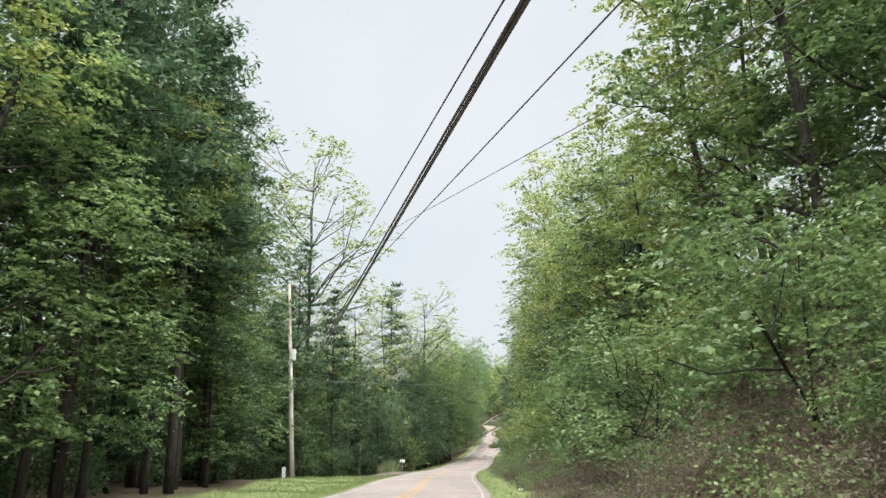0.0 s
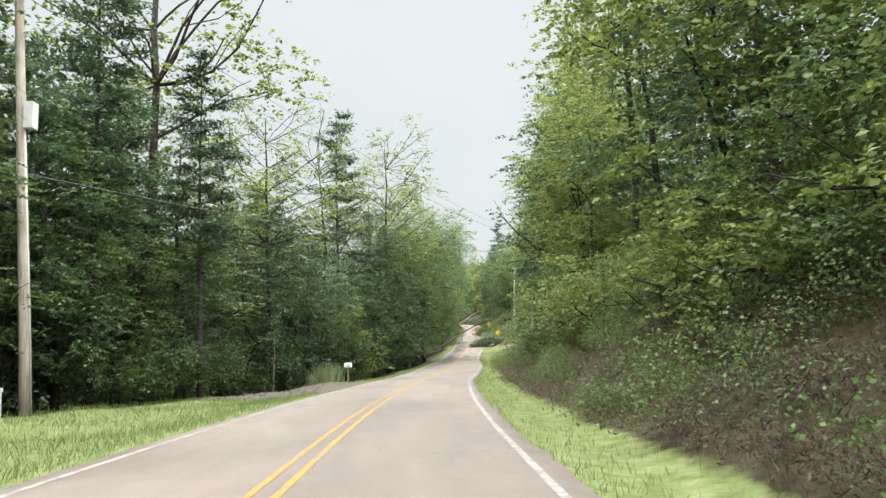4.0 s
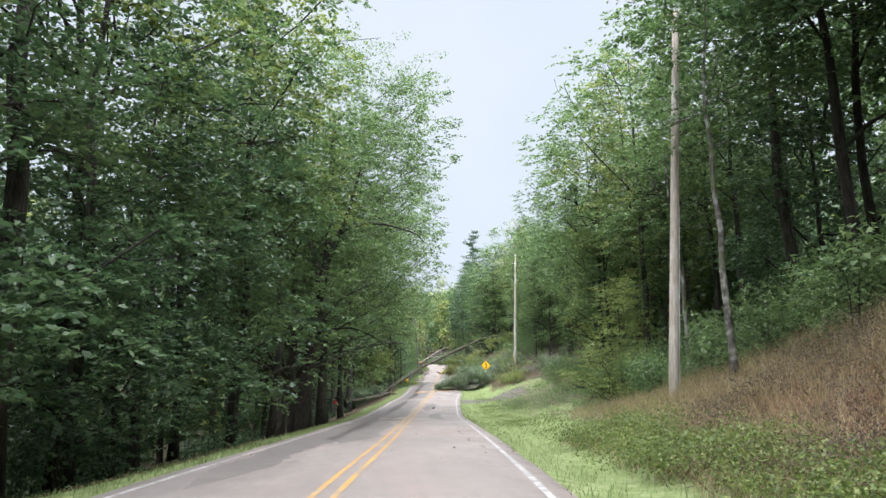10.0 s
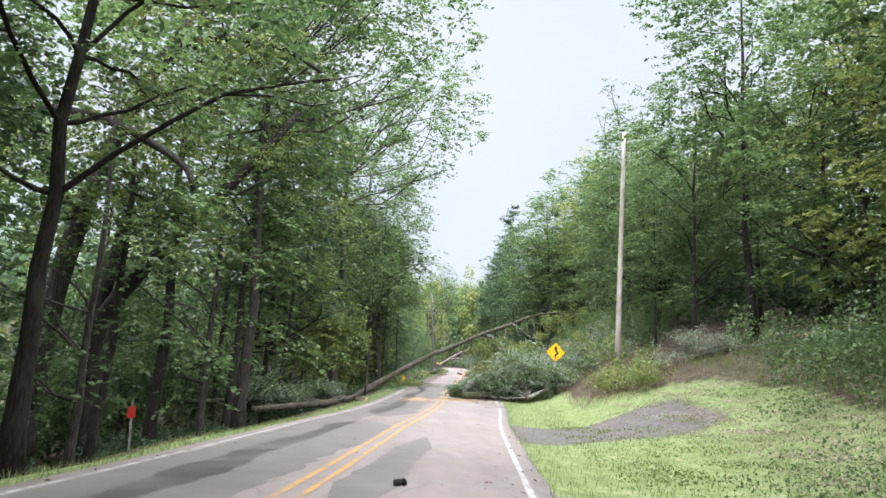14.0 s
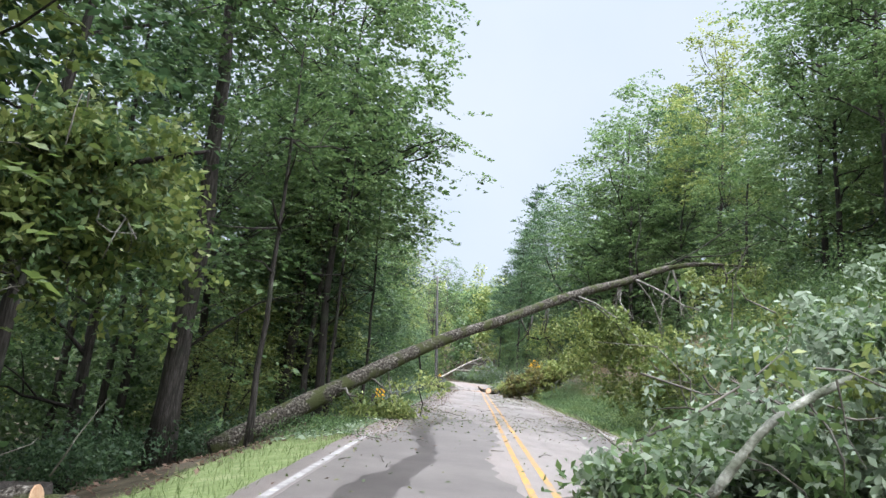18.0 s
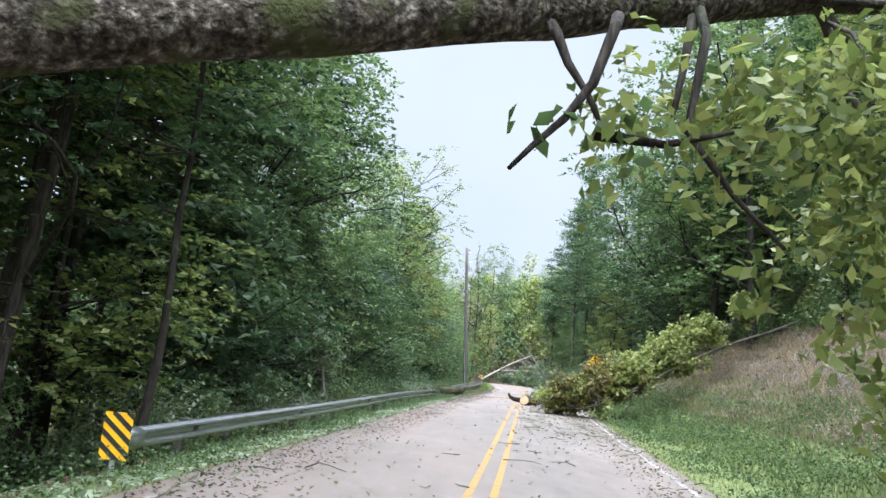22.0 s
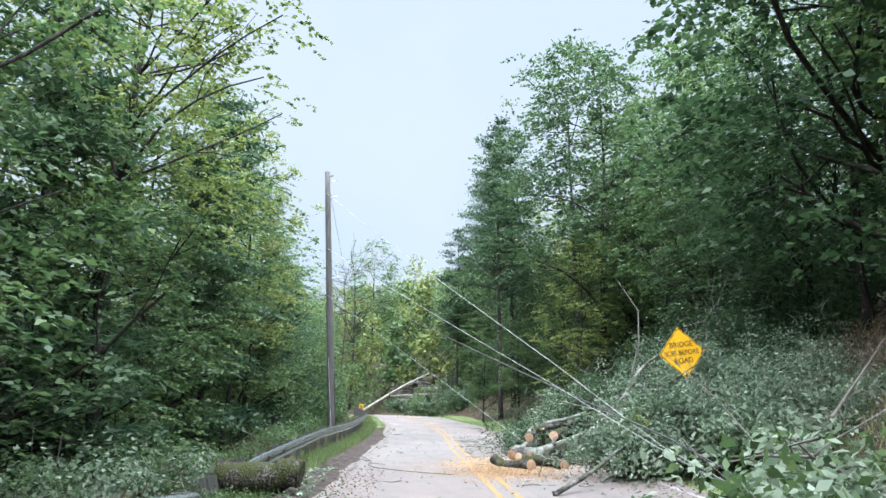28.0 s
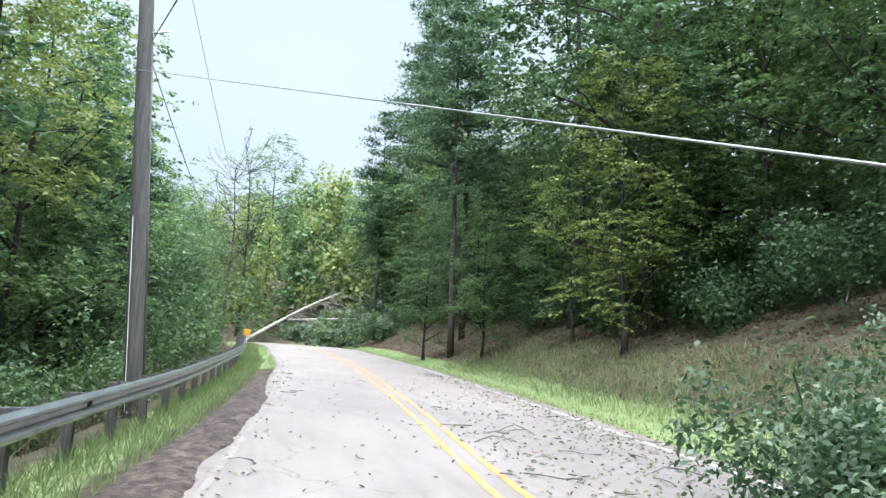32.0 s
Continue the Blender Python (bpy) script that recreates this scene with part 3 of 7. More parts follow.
ground_mesh = mesh_of("ground", gv, gf, M_GROUND)
zones = ground_mesh.color_attributes.new("zone", "FLOAT_COLOR", "POINT")
zones.data.foreach_set("color", np.array([zone(u, y) for y in YS for u in US], np.float32).ravel())
ground = thing("ground", ground_mesh, label="forest floor and grassy road banks", category="ground", kind="structure")


def ribbon(u0, u1, y0, y1, lift, step=1.0, crown=0.0):
    """A strip along the road between two offsets from its middle."""
    ys = np.arange(y0, y1 + step * 0.5, step)
    v, f = [], []
    for i, y in enumerate(ys):
        for u in (u0, u1):
            v.append((float(cx(y)) + u, float(y), float(cz(y)) + lift - crown * abs(u) + tilt(u, y)))
        if i:
            k = 2 * i
            f.append([k - 2, k - 1, k + 1, k])
    return v, f


us = (-3.65, -3.55, -3.2, -2.7, -1.8, -0.9, 0, 0.9, 1.8, 2.7, 3.2, 3.55, 3.65)
ys = np.arange(-110, 440, 1.0)
rv = [(float(cx(y)) + u + (0.07 * noise.noise((u, y * 0.9, 3)) if abs(u) > 3.5 else 0), float(y), float(cz(y)) + 0.02 - 0.012 * abs(u) + tilt(u, y) - (0.08 if abs(u) > 3.6 else 0)) for y in ys for u in us]
ru = len(us)
rf = [[i * ru + j, i * ru + j + 1, (i + 1) * ru + j + 1, (i + 1) * ru + j] for i in range(len(ys) - 1) for j in range(ru - 1)]
road_mesh = mesh_of("road", rv, rf, M_ROAD)
road_mesh.attributes.new("lane", "FLOAT", "POINT").data.foreach_set("value", np.array([abs(u) / 3.65 for y in ys for u in us], np.float32))
road = thing("road", road_mesh, label="worn pale grey two-lane asphalt road", category="road", kind="structure")
for nm, u, w, m, lab in (("yellow_line", -0.16, 0.1, M_YELLOW, "double yellow centre line"), ("yellow_line", 0.16, 0.1, M_YELLOW, "double yellow centre line"),
                         ("white_line", 3.2, 0.11, M_WHITE, "worn white edge line")):
    v, f = ribbon(u - w / 2, u + w / 2, -100, 430, 0.026, 1.0, 0.012)
    thing(nm, mesh_of(nm, v, f, m), label=lab, category="road marking", kind="structure")

M_WHITE_MUD = mat("muddied_road_paint", [(0.36, (0.12, 0.1, 0.09)), (0.55, (0.17, 0.145, 0.132)), (0.7, (0.25, 0.22, 0.2))], rough=0.8, scale=3, bump=0.2, bump_scale=60, second=(1.2, 0.48, 0.62, (0.13, 0.105, 0.092)))
for y0, y1, m, lab in ((-100, 206, M_WHITE, "worn white edge line"), (206, 430, M_WHITE_MUD, "muddied faint white edge line")):
    v, f = ribbon(-3.255, -3.145, y0, y1, 0.026, 1.0, 0.012)
    thing("white_line", mesh_of("white_line", v, f, m), label=lab, category="road marking", kind="structure")


# dark tarry stretches of the lanes
M_TAR = mat("dark_tarry_asphalt", [(0.3, (0.064, 0.053, 0.047)), (0.7, (0.103, 0.088, 0.078))], rough=0.7, scale=0.8, bump=0.3, bump_scale=60, bump_dist=0.006, spec=0.45)


def tar_patch(u_a, u_b, y0, y1, seed, ragged, label):
    v, f, n = [], [], 0
    for y in np.arange(y0, y1, 0.4):
        end = min(1.0, (y - y0) / 3, (y1 - y) / 3)
        mid = (u_a + u_b) / 2 + ragged * noise.noise((seed, y * 0.12, 2.0))
        half = max(0.03, (u_b - u_a) / 2 * end * (1 + 0.6 * noise.noise((seed + 4, y * 0.2, 1.0)) + 0.25 * noise.noise((seed + 8, y * 1.7, 0.0))))
        for s in (-1, 1):
            u = float(np.clip(mid + s * half, -3.1, 3.1))
            u = min(u, -0.26) if u_b <= 0 else max(u, 0.26)
            v.append((float(cx(y)) + u, float(y), float(cz(y)) + 0.024 - 0.012 * abs(u)))
        n += 2
        if n > 2:
            f.append([n - 4, n - 3, n - 1, n - 2])
    thing("road_patch", mesh_of("road_patch", v, f, M_TAR), label=label, category="road patch", kind="structure")


tar_patch(-3.1, -1.7, 116, 216, 1.3, 0.3, "dark ragged tarry wear in the lane")
tar_patch(-2.3, -0.5, 126, 150, 7.7, 0.5, "dark ragged tarry wear in the lane")
tar_patch(-2.2, -0.4, 150, 178, 11.2, 0.4, "dark ragged tarry wear in the lane")
tar_patch(-2.4, -0.4, 180, 213, 15.2, 0.4, "dark ragged tarry wear in the lane")
tar_patch(1.2, 2.2, 146, 157, 3.1, 0.5, "dark worn patch in the lane")
tar_patch(0.5, 1.3, 160, 172, 21.0, 0.4, "dark worn patch in the lane")
tar_patch(1.8, 2.9, 204, 216, 24.0, 0.4, "dark worn patch in the lane")

# churned mud between the lane and the guardrail
M_MUD = mat("churned_mud", [(0.36, (0.014, 0.0095, 0.007)), (0.5, (0.036, 0.024, 0.018)), (0.66, (0.085, 0.06, 0.046))], rough=0.85, scale=4.5, bump=1.0, bump_scale=14, bump_dist=0.06)
mv, mf = [], []
mys, mus = np.arange(247, 290, 0.22), np.linspace(0, 1, 9)
for y in mys:
    fade = min(1.0, (y - 247) / 6, (290 - y) / 8)
    a = -3.28 + 0.22 * noise.noise((y * 0.5, 0.0, 5.0)) - 0.5 * (1 - fade)
    e = -4.35 - 0.3 * noise.noise((y * 0.4, 3.0, 1.0)) + 0.4 * (1 - fade)
    for t in mus:
        u = a + (e - a) * t
        x = float(cx(y)) + u
        lump = math.sin(math.pi * t) * fade * (0.06 + 0.1 * noise.noise((u * 3.1, y * 2.3, 0.0)) + 0.06 * noise.noise((u * 7.0, y * 6.0, 2.0)))
        base = max(float(cz(y)) + 0.02 - 0.012 * abs(u) if u > -3.6 else -99, ground_z(x, float(y)))
        mv.append((x, float(y), base + 0.008 + max(-0.02, lump) - (0.05 if t in (0.0, 1.0) else 0.0)))
nm = len(mus)
mf = [[i * nm + j, (i + 1) * nm + j, (i + 1) * nm + j + 1, i * nm + j + 1] for i in range(len(mys) - 1) for j in range(nm - 1)]
thing("mud_strip", mesh_of("mud_strip", mv, mf, M_MUD), label="churned dark mud along the lane edge", category="mud", kind="structure")


# ---- woods ----
def edge_l(y):
    """Distance from the road's middle to the inner edge of the crowns, left side."""
    return np.interp(y, (-20, 30, 45, 66, 80, 92, 100, 128, 136, 160, 168, 186, 192, 216, 222, 250, 268, 300, 330, 345), (8.5, 8.5, 10.5, 11, 9, 7.5, 6, 5, 1.5, 1.0, 3, 3, 2.0, 2.5, 6.2, 7.2, 8.5, 9.0, 7.0, 6.0))


def edge_r(y):
    return np.interp(y, (-20, 25, 30, 45, 60, 78, 84, 100, 106, 124, 130, 180, 192, 214, 226, 240, 252, 262, 272, 300, 312, 345), (9.0, 8.8, 8.2, 7.6, 6.8, 7.2, 9.5, 10, 10.5, 11, 14.5, 15.5, 11.5, 12.0, 13.5, 11.2, 9.0, 8.6, 10.5, 10.5, 7.6, 8.0))


P = {}
# near edge trees, foliage almost to the ground
P["edge_oak"] = (make_tree(1, 17, 1.4, 3.6, 0.17, 17000, 0.18, M_LEAF, clumps=120, clump_r=1.0, limbs=9), 3.6)
P["edge_yellow"] = (make_tree(3, 15, 1.2, 3.2, 0.14, 15000, 0.165, M_LEAF_YEL, clumps=110, clump_r=0.9, limbs=8), 3.2)
P["shrub"] = (make_tree(15, 4.2, 0.0, 2.3, 0.05, 6500, 0.13, M_LEAF, clumps=60, clump_r=0.75, limbs=5), 2.0)
P["shrub_yellow"] = (make_tree(16, 3.8, 0.0, 2.2, 0.05, 6000, 0.13, M_LEAF_YEL, clumps=55, clump_r=0.75, limbs=5), 2.0)
P["edge_dark"] = (make_tree(4, 13, 0.8, 3.4, 0.14, 16000, 0.165, M_LEAF_DARK_SHADED, clumps=120, clump_r=0.95, limbs=8), 3.4)
P["sapling"] = (make_tree(6, 7.5, 0.5, 2.2, 0.07, 6000, 0.14, M_LEAF_YEL, clumps=80, clump_r=0.65, limbs=6), 2.2)
# tall trees with visible trunks
P["tall_oak"] = (make_tree(2, 23, 7.5, 4.6, 0.21, 15000, 0.2, M_LEAF, clumps=110, lop=0.12, limbs=11, bare=3), 4.6)
P["tall_poplar"] = (make_tree(5, 25, 8.0, 3.8, 0.18, 13500, 0.2, M_LEAF_YEL, clumps=100, limbs=10, bare=4), 3.8)
P["tall_dark"] = (make_tree(7, 20, 5.0, 4.0, 0.18, 14500, 0.195, M_LEAF_DARK_SHADED, clumps=110, limbs=10, bare=3), 4.0)
P["thin"] = (make_tree(10, 17, 8.0, 2.4, 0.1, 3800, 0.2, M_LEAF, clumps=50, bare=8, limbs=6), 2.4)
P["pale_thin"] = (make_tree(10, 17, 8.0, 2.4, 0.13, 3400, 0.19, M_LEAF, bark=M_BARK_PALE, clumps=50, bare=3, limbs=6), 2.4)
P["pine_tall"] = (make_pine(8, 27, 10, 4.2, 0.24, 9500), 3.6)
P["pine_full"] = (make_pine(9, 19, 2.0, 4.2, 0.2, 12000, droop=0.05), 4.0)
# second row, coarser
P["back_oak"] = (make_tree(12, 22, 3.0, 4.8, 0.2, 9500, 0.27, M_LEAF, clumps=120, limbs=4, clump_r=1.3), 4.8)
P["back_yellow"] = (make_tree(13, 24, 4.0, 4.4, 0.19, 9000, 0.27, M_LEAF_YEL, clumps=110, limbs=4, clump_r=1.3), 4.4)
P["back_dark"] = (make_tree(14, 19, 2.0, 4.4, 0.18, 9000, 0.27, M_LEAF_DARK_SHADED, clumps=110, limbs=4, clump_r=1.3), 4.4)

LABELS = {
    "edge_oak": "green broadleaf tree with foliage down to the bank", "edge_yellow": "yellow-green leafy tree hanging over the bank",
    "shrub": "leafy green shrub spilling down the bank", "shrub_yellow": "yellow-green shrub hanging over the bank",
    "edge_dark": "dense dark green tree at the wood's edge", "sapling": "slim young tree with pale yellow-green leaves",
    "tall_oak": "tall oak with a dark trunk and high green crown", "tall_poplar": "tall slender poplar with yellowing green leaves",
    "tall_dark": "tall dark green tree with a bare lower trunk", "pale_thin": "pale grey bare trunk with a small crown", "thin": "thin tall trunk with a small sparse crown",
    "pine_tall": "tall pine with a long bare trunk", "pine_full": "full white pine with soft blue-green boughs",
    "back_oak": "large green tree deeper in the wood", "back_yellow": "large yellowing tree deeper in the wood", "back_dark": "dark tree deeper in the shaded wood"}


def plant(key, x, y, s=1.0, turn=None, lean=0.0, label="", sz=None):
    (trunk, crown), _ = P[key]
    if turn is None:
        turn = (x * 57.3 + y * 131.7) % 360
    root = thing("pine_tree" if key.startswith("pine") else "shrub" if key.startswith("shrub") else "tree", None, pose(x, y, ground_z(x, y), 0, lean, turn), label=label or LABELS[key],
                 category="shrub" if key.startswith("shrub") else "tree", group="roadside woods")
    root.scale = (s, s, sz or s)
    piece("trunk", trunk, root)
    piece("crown", crown, root)
    return root


# trees that stand out, planted by hand
big_oak = make_tree(21, 24, 6.5, 8.6, 0.36, 24000, 0.21, M_LEAF, clumps=180, limbs=22, lop=0.15, clump_r=1.3)
P["big_oak"] = (big_oak, 8)
LABELS["big_oak"] = "big old oak with dark limbs over the road"
P["open_crown"] = (make_tree(22, 32, 13, 6.5, 0.3, 9500, 0.24, M_LEAF_YEL, clumps=90, limbs=26, clump_r=1.25, power=0.35, bare=5), 6)
LABELS["open_crown"] = "very tall tree with an open yellowing crown"
P["bare_top"] = (make_tree(23, 27, 9, 5.5, 0.24, 700, 0.25, M_LEAF_YEL, clumps=40, limbs=34, power=0.3, bare=10), 5)
LABELS["bare_top"] = "dead tree with bare forked limbs"
P["overhang"] = (make_tree(24, 23, 8.0, 5.2, 0.26, 15000, 0.19, M_LEAF, clumps=110, limbs=16, lop=0.95, clump_r=1.1), 5)
P["high_overhang"] = (make_tree(25, 27, 14.0, 5.6, 0.3, 15000, 0.2, M_LEAF, clumps=110, limbs=18, lop=1.15, clump_r=1.2, bare=3), 5)
LABELS["high_overhang"] = "tall oak with a high crown reaching over the road"
LABELS["overhang"] = "green oak leaning its crown over the lane"
SPECIAL = [("edge_dark", -16.6, 80.0, 1.15, 70), ("edge_dark", -17.6, 71.5, 1.2, 190), ("pine_full", -17.2, 76.0, 1.05, 20), ("back_dark", -18.5, 87.0, 0.95, 310), ("edge_dark", -16.2, 66.0, 1.05, 250), ("pine_full", -11.8, 96.5, 0.95, 30), ("pine_full", -10.2, 105.0, 0.85, 140), ("pine_full", -15.2, 103.0, 1.15, 250), ("pine_full", -13.6, 111.0, 1.05, 300), ("back_dark", -15.0, 95.0, 0.8, 200), ("back_dark", -20.0, 92.0, 0.75, 10), ("back_dark", -22.0, 100.0, 0.8, 70), ("back_oak", -19.0, 108.0, 0.7, 130), ("back_dark", -24.0, 112.0, 0.85, 220), ("back_dark", -17.0, 98.0, 0.65, 300), ("back_dark", -26.0, 95.0, 0.9, 40), ("back_dark", -22.0, 84.0, 0.8, 160), ("pine_full", -14.6, 88.5, 0.7, 90), ("edge_dark", -13.6, 84.0, 0.7, 200),
    ("edge_dark", -3.0, 117.5, 1.05, 40), ("edge_dark", -2.4, 126.5, 1.15, 150), ("edge_oak", -1.6, 136.5, 1.05, 260),
    ("pine_tall", -15.5, 30.0, 1.15, 20), ("pine_full", -15.4, 34.0, 0.75, 60), ("pine_tall", -16.5, 39.0, 1.2, 170), ("pine_tall", -18.0, 46.5, 1.25, 250), ("tall_dark", -17.6, 50.5, 1.3, 20), ("tall_dark", -16.0, 57.0, 1.15, 110), ("pine_tall", -16.2, 24.5, 0.95, 300),
    ("tall_oak", -20.0, 33.0, 1.1, 80), ("pine_full", -14.5, 62.5, 0.8, 40), ("edge_dark", -15.2, 46.0, 0.85, 10),
    ("edge_dark", 11.4, 83.0, 1.25, 30), ("edge_oak", 12.4, 87.5, 1.1, 140), ("edge_dark", 13.2, 91.5, 1.25, 220), ("edge_yellow", 13.6, 95.5, 1.15, 60), ("edge_oak", 15.2, 99.5, 1.1, 310), ("tall_dark", 19.6, 103.5, 1.15, 40), ("tall_oak", 20.5, 108.0, 1.1, 170), ("tall_dark", 20.6, 119.0, 1.2, 70),
    ("tall_dark", 20.5, 125.5, 1.25, 190), ("tall_oak", 21.5, 131.0, 1.25, 280), ("pine_tall", 17.6, 100.5, 1.0, 140),
    ("tall_oak", -13.6, 37.5, 0.85, 40), ("edge_oak", -14.0, 43.5, 0.85, 120),
    ("tall_dark", -4.0, 113.0, 0.9, 130), ("tall_oak", -3.4, 124.5, 1.0, 220), ("tall_dark", -2.6, 131.5, 1.0, 310), ("high_overhang", 0.6, 156.5, 1.0, 355), ("high_overhang", 3.35, 210.3, 1.15, 350), ("tall_dark", 0.6, 206.0, 1.3, 90), ("tall_dark", -1.8, 203.0, 1.3, 30), ("tall_oak", 4.3, 224.0, 1.35, 90), ("overhang", 0.6, 160.5, 1.0, 5), ("overhang", 1.4, 167.5, 0.9, 350), ("overhang", 2.4, 214.5, 0.6, 350), ("high_overhang", 1.2, 188.0, 1.08, 0), ("high_overhang", -3.0, 188.2, 1.1, 10), ("tall_oak", 3.4, 227.5, 0.95, 40), ("tall_dark", 3.6, 233.0, 1.1, 150), ("tall_oak", 4.4, 239.0, 1.0, 20), ("tall_dark", 4.0, 244.5, 1.1, 260), ("tall_dark", 1.0, 231.0, 1.2, 300), ("tall_oak", 0.2, 223.0, 1.1, 70), ("edge_dark", 4.6, 230.0, 1.0, 10), ("open_crown", -2.9, 119.8, 1.0, 0),
    ("open_crown", -5.5, 128.5, 0.95, 140), ("bare_top", -9.2, 104.5, 1.05, 50), ("open_crown", -15.1, 75.2, 1.25, 220), ("open_crown", -10.6, 90.0, 0.8, 60), ("pine_tall", -11.2, 74.0, 0.72, 10), ("pine_tall", -13.6, 66.5, 0.85, 130), ("pine_tall", -14.4, 40.0, 0.95, 310),
    ("pine_tall", -8.0, 112.0, 1.15, 77), ("pine_tall", -14.2, 44.0, 1.05, 5), ("pine_tall", -12.8, 35.0, 1.1, 90), ("pine_tall", -13.5, 26.0, 1.08, 200),
    ("pine_tall", -17.5, 52.0, 1.1, 120), ("pine_tall", 36.8, 258.5, 1.0, 33), ("pine_tall", 39.5, 262.0, 0.95, 80), ("pine_tall", 33.4, 333.0, 1.15, 0),
    ("edge_yellow", 33.0, 334.0, 1.0, 0), ("tall_poplar", 34.5, 326.0, 0.8, 60), ("pine_tall", 28.8, 333.0, 0.9, 160), ("pine_tall", 36.5, 343.0, 1.5, 60),
    ("pine_tall", 28.0, 303.0, 0.95, 0), ("pine_tall", 30.5, 309.0, 1.05, 90), ("pine_tall", 7.0, 308.0, 0.9, 40), ("pine_full", 6.2, 262.0, 0.9, 10),
    ("bare_top", 15.5, 365.0, 1.1, 20), ("open_crown", 11.5, 372.0, 0.75, 90), ("bare_top", 12.4, 342.0, 0.55, 120), ("open_crown", 8.0, 263.0, 0.68, 15), ("pale_thin", 22.1, 142.1, 1.1, 0),
    ("sapling", -5.4, 99.4, 0.98, 10), ("sapling", -7.8, 102.4, 0.95, 100), ("tall_oak", 6.3, 219.7, 1.0, 0), ("tall_dark", 5.4, 222.5, 0.9, 140),
    ("edge_yellow", 29.8, 286.8, 0.85, 40),
    ("edge_oak", 30.8, 293.0, 0.55, 10), ("edge_oak", 28.4, 299.0, 0.5, 120), ("edge_oak", 26.8, 305.0, 0.5, 220), ("edge_dark", 34.0, 289.5, 0.66, 300), ("edge_oak", 32.6, 300.0, 0.7, 30), ("tall_oak", 19.4, 376.0, 1.2, 60), ("tall_dark", 31.5, 288.0, 1.35, 30), ("tall_oak", 32.5, 296.0, 1.3, 80), ("bare_top", 13.6, 352.0, 0.95, 70), ("edge_oak", 28.4, 247.0, 1.4, 30), ("edge_oak", 28.2, 252.5, 1.4, 200), ("edge_dark", 28.0, 258.0, 1.6, 90),
    ("edge_yellow", 19.6, 146.8, 0.52, 20), ("shrub_yellow", 18.6, 146.0, 1.0, 20), ("tall_oak", 23.4, 152.0, 1.2, 40), ("tall_poplar", 25.0, 158.5, 1.1, 140), ("tall_oak", 24.6, 165.5, 1.25, 240), ("tall_oak", 26.0, 172.0, 1.2, 10), ("edge_oak", 23.8, 161.5, 1.1, 60),
    ("pale_thin", 14.9, 114.0, 1.3, 10), ("pale_thin", 17.4, 117.0, 1.35, 200), ("pale_thin", 16.1, 126.0, 1.0, 90), ("tall_dark", 18.2, 110.5, 1.1, 20),
    ("sapling", 3.0, 218.0, 0.9, 200), ("sapling", 2.4, 221.5, 1.0, 300), ("thin", 8.1, 222.6, 0.9, 30)]
for key, x, y, s, turn in SPECIAL:
    plant(key, x, y, s, turn)
plant("big_oak", -2.1, 153.2, 0.82, 0, 9, "big dark oak leaning towards the road")

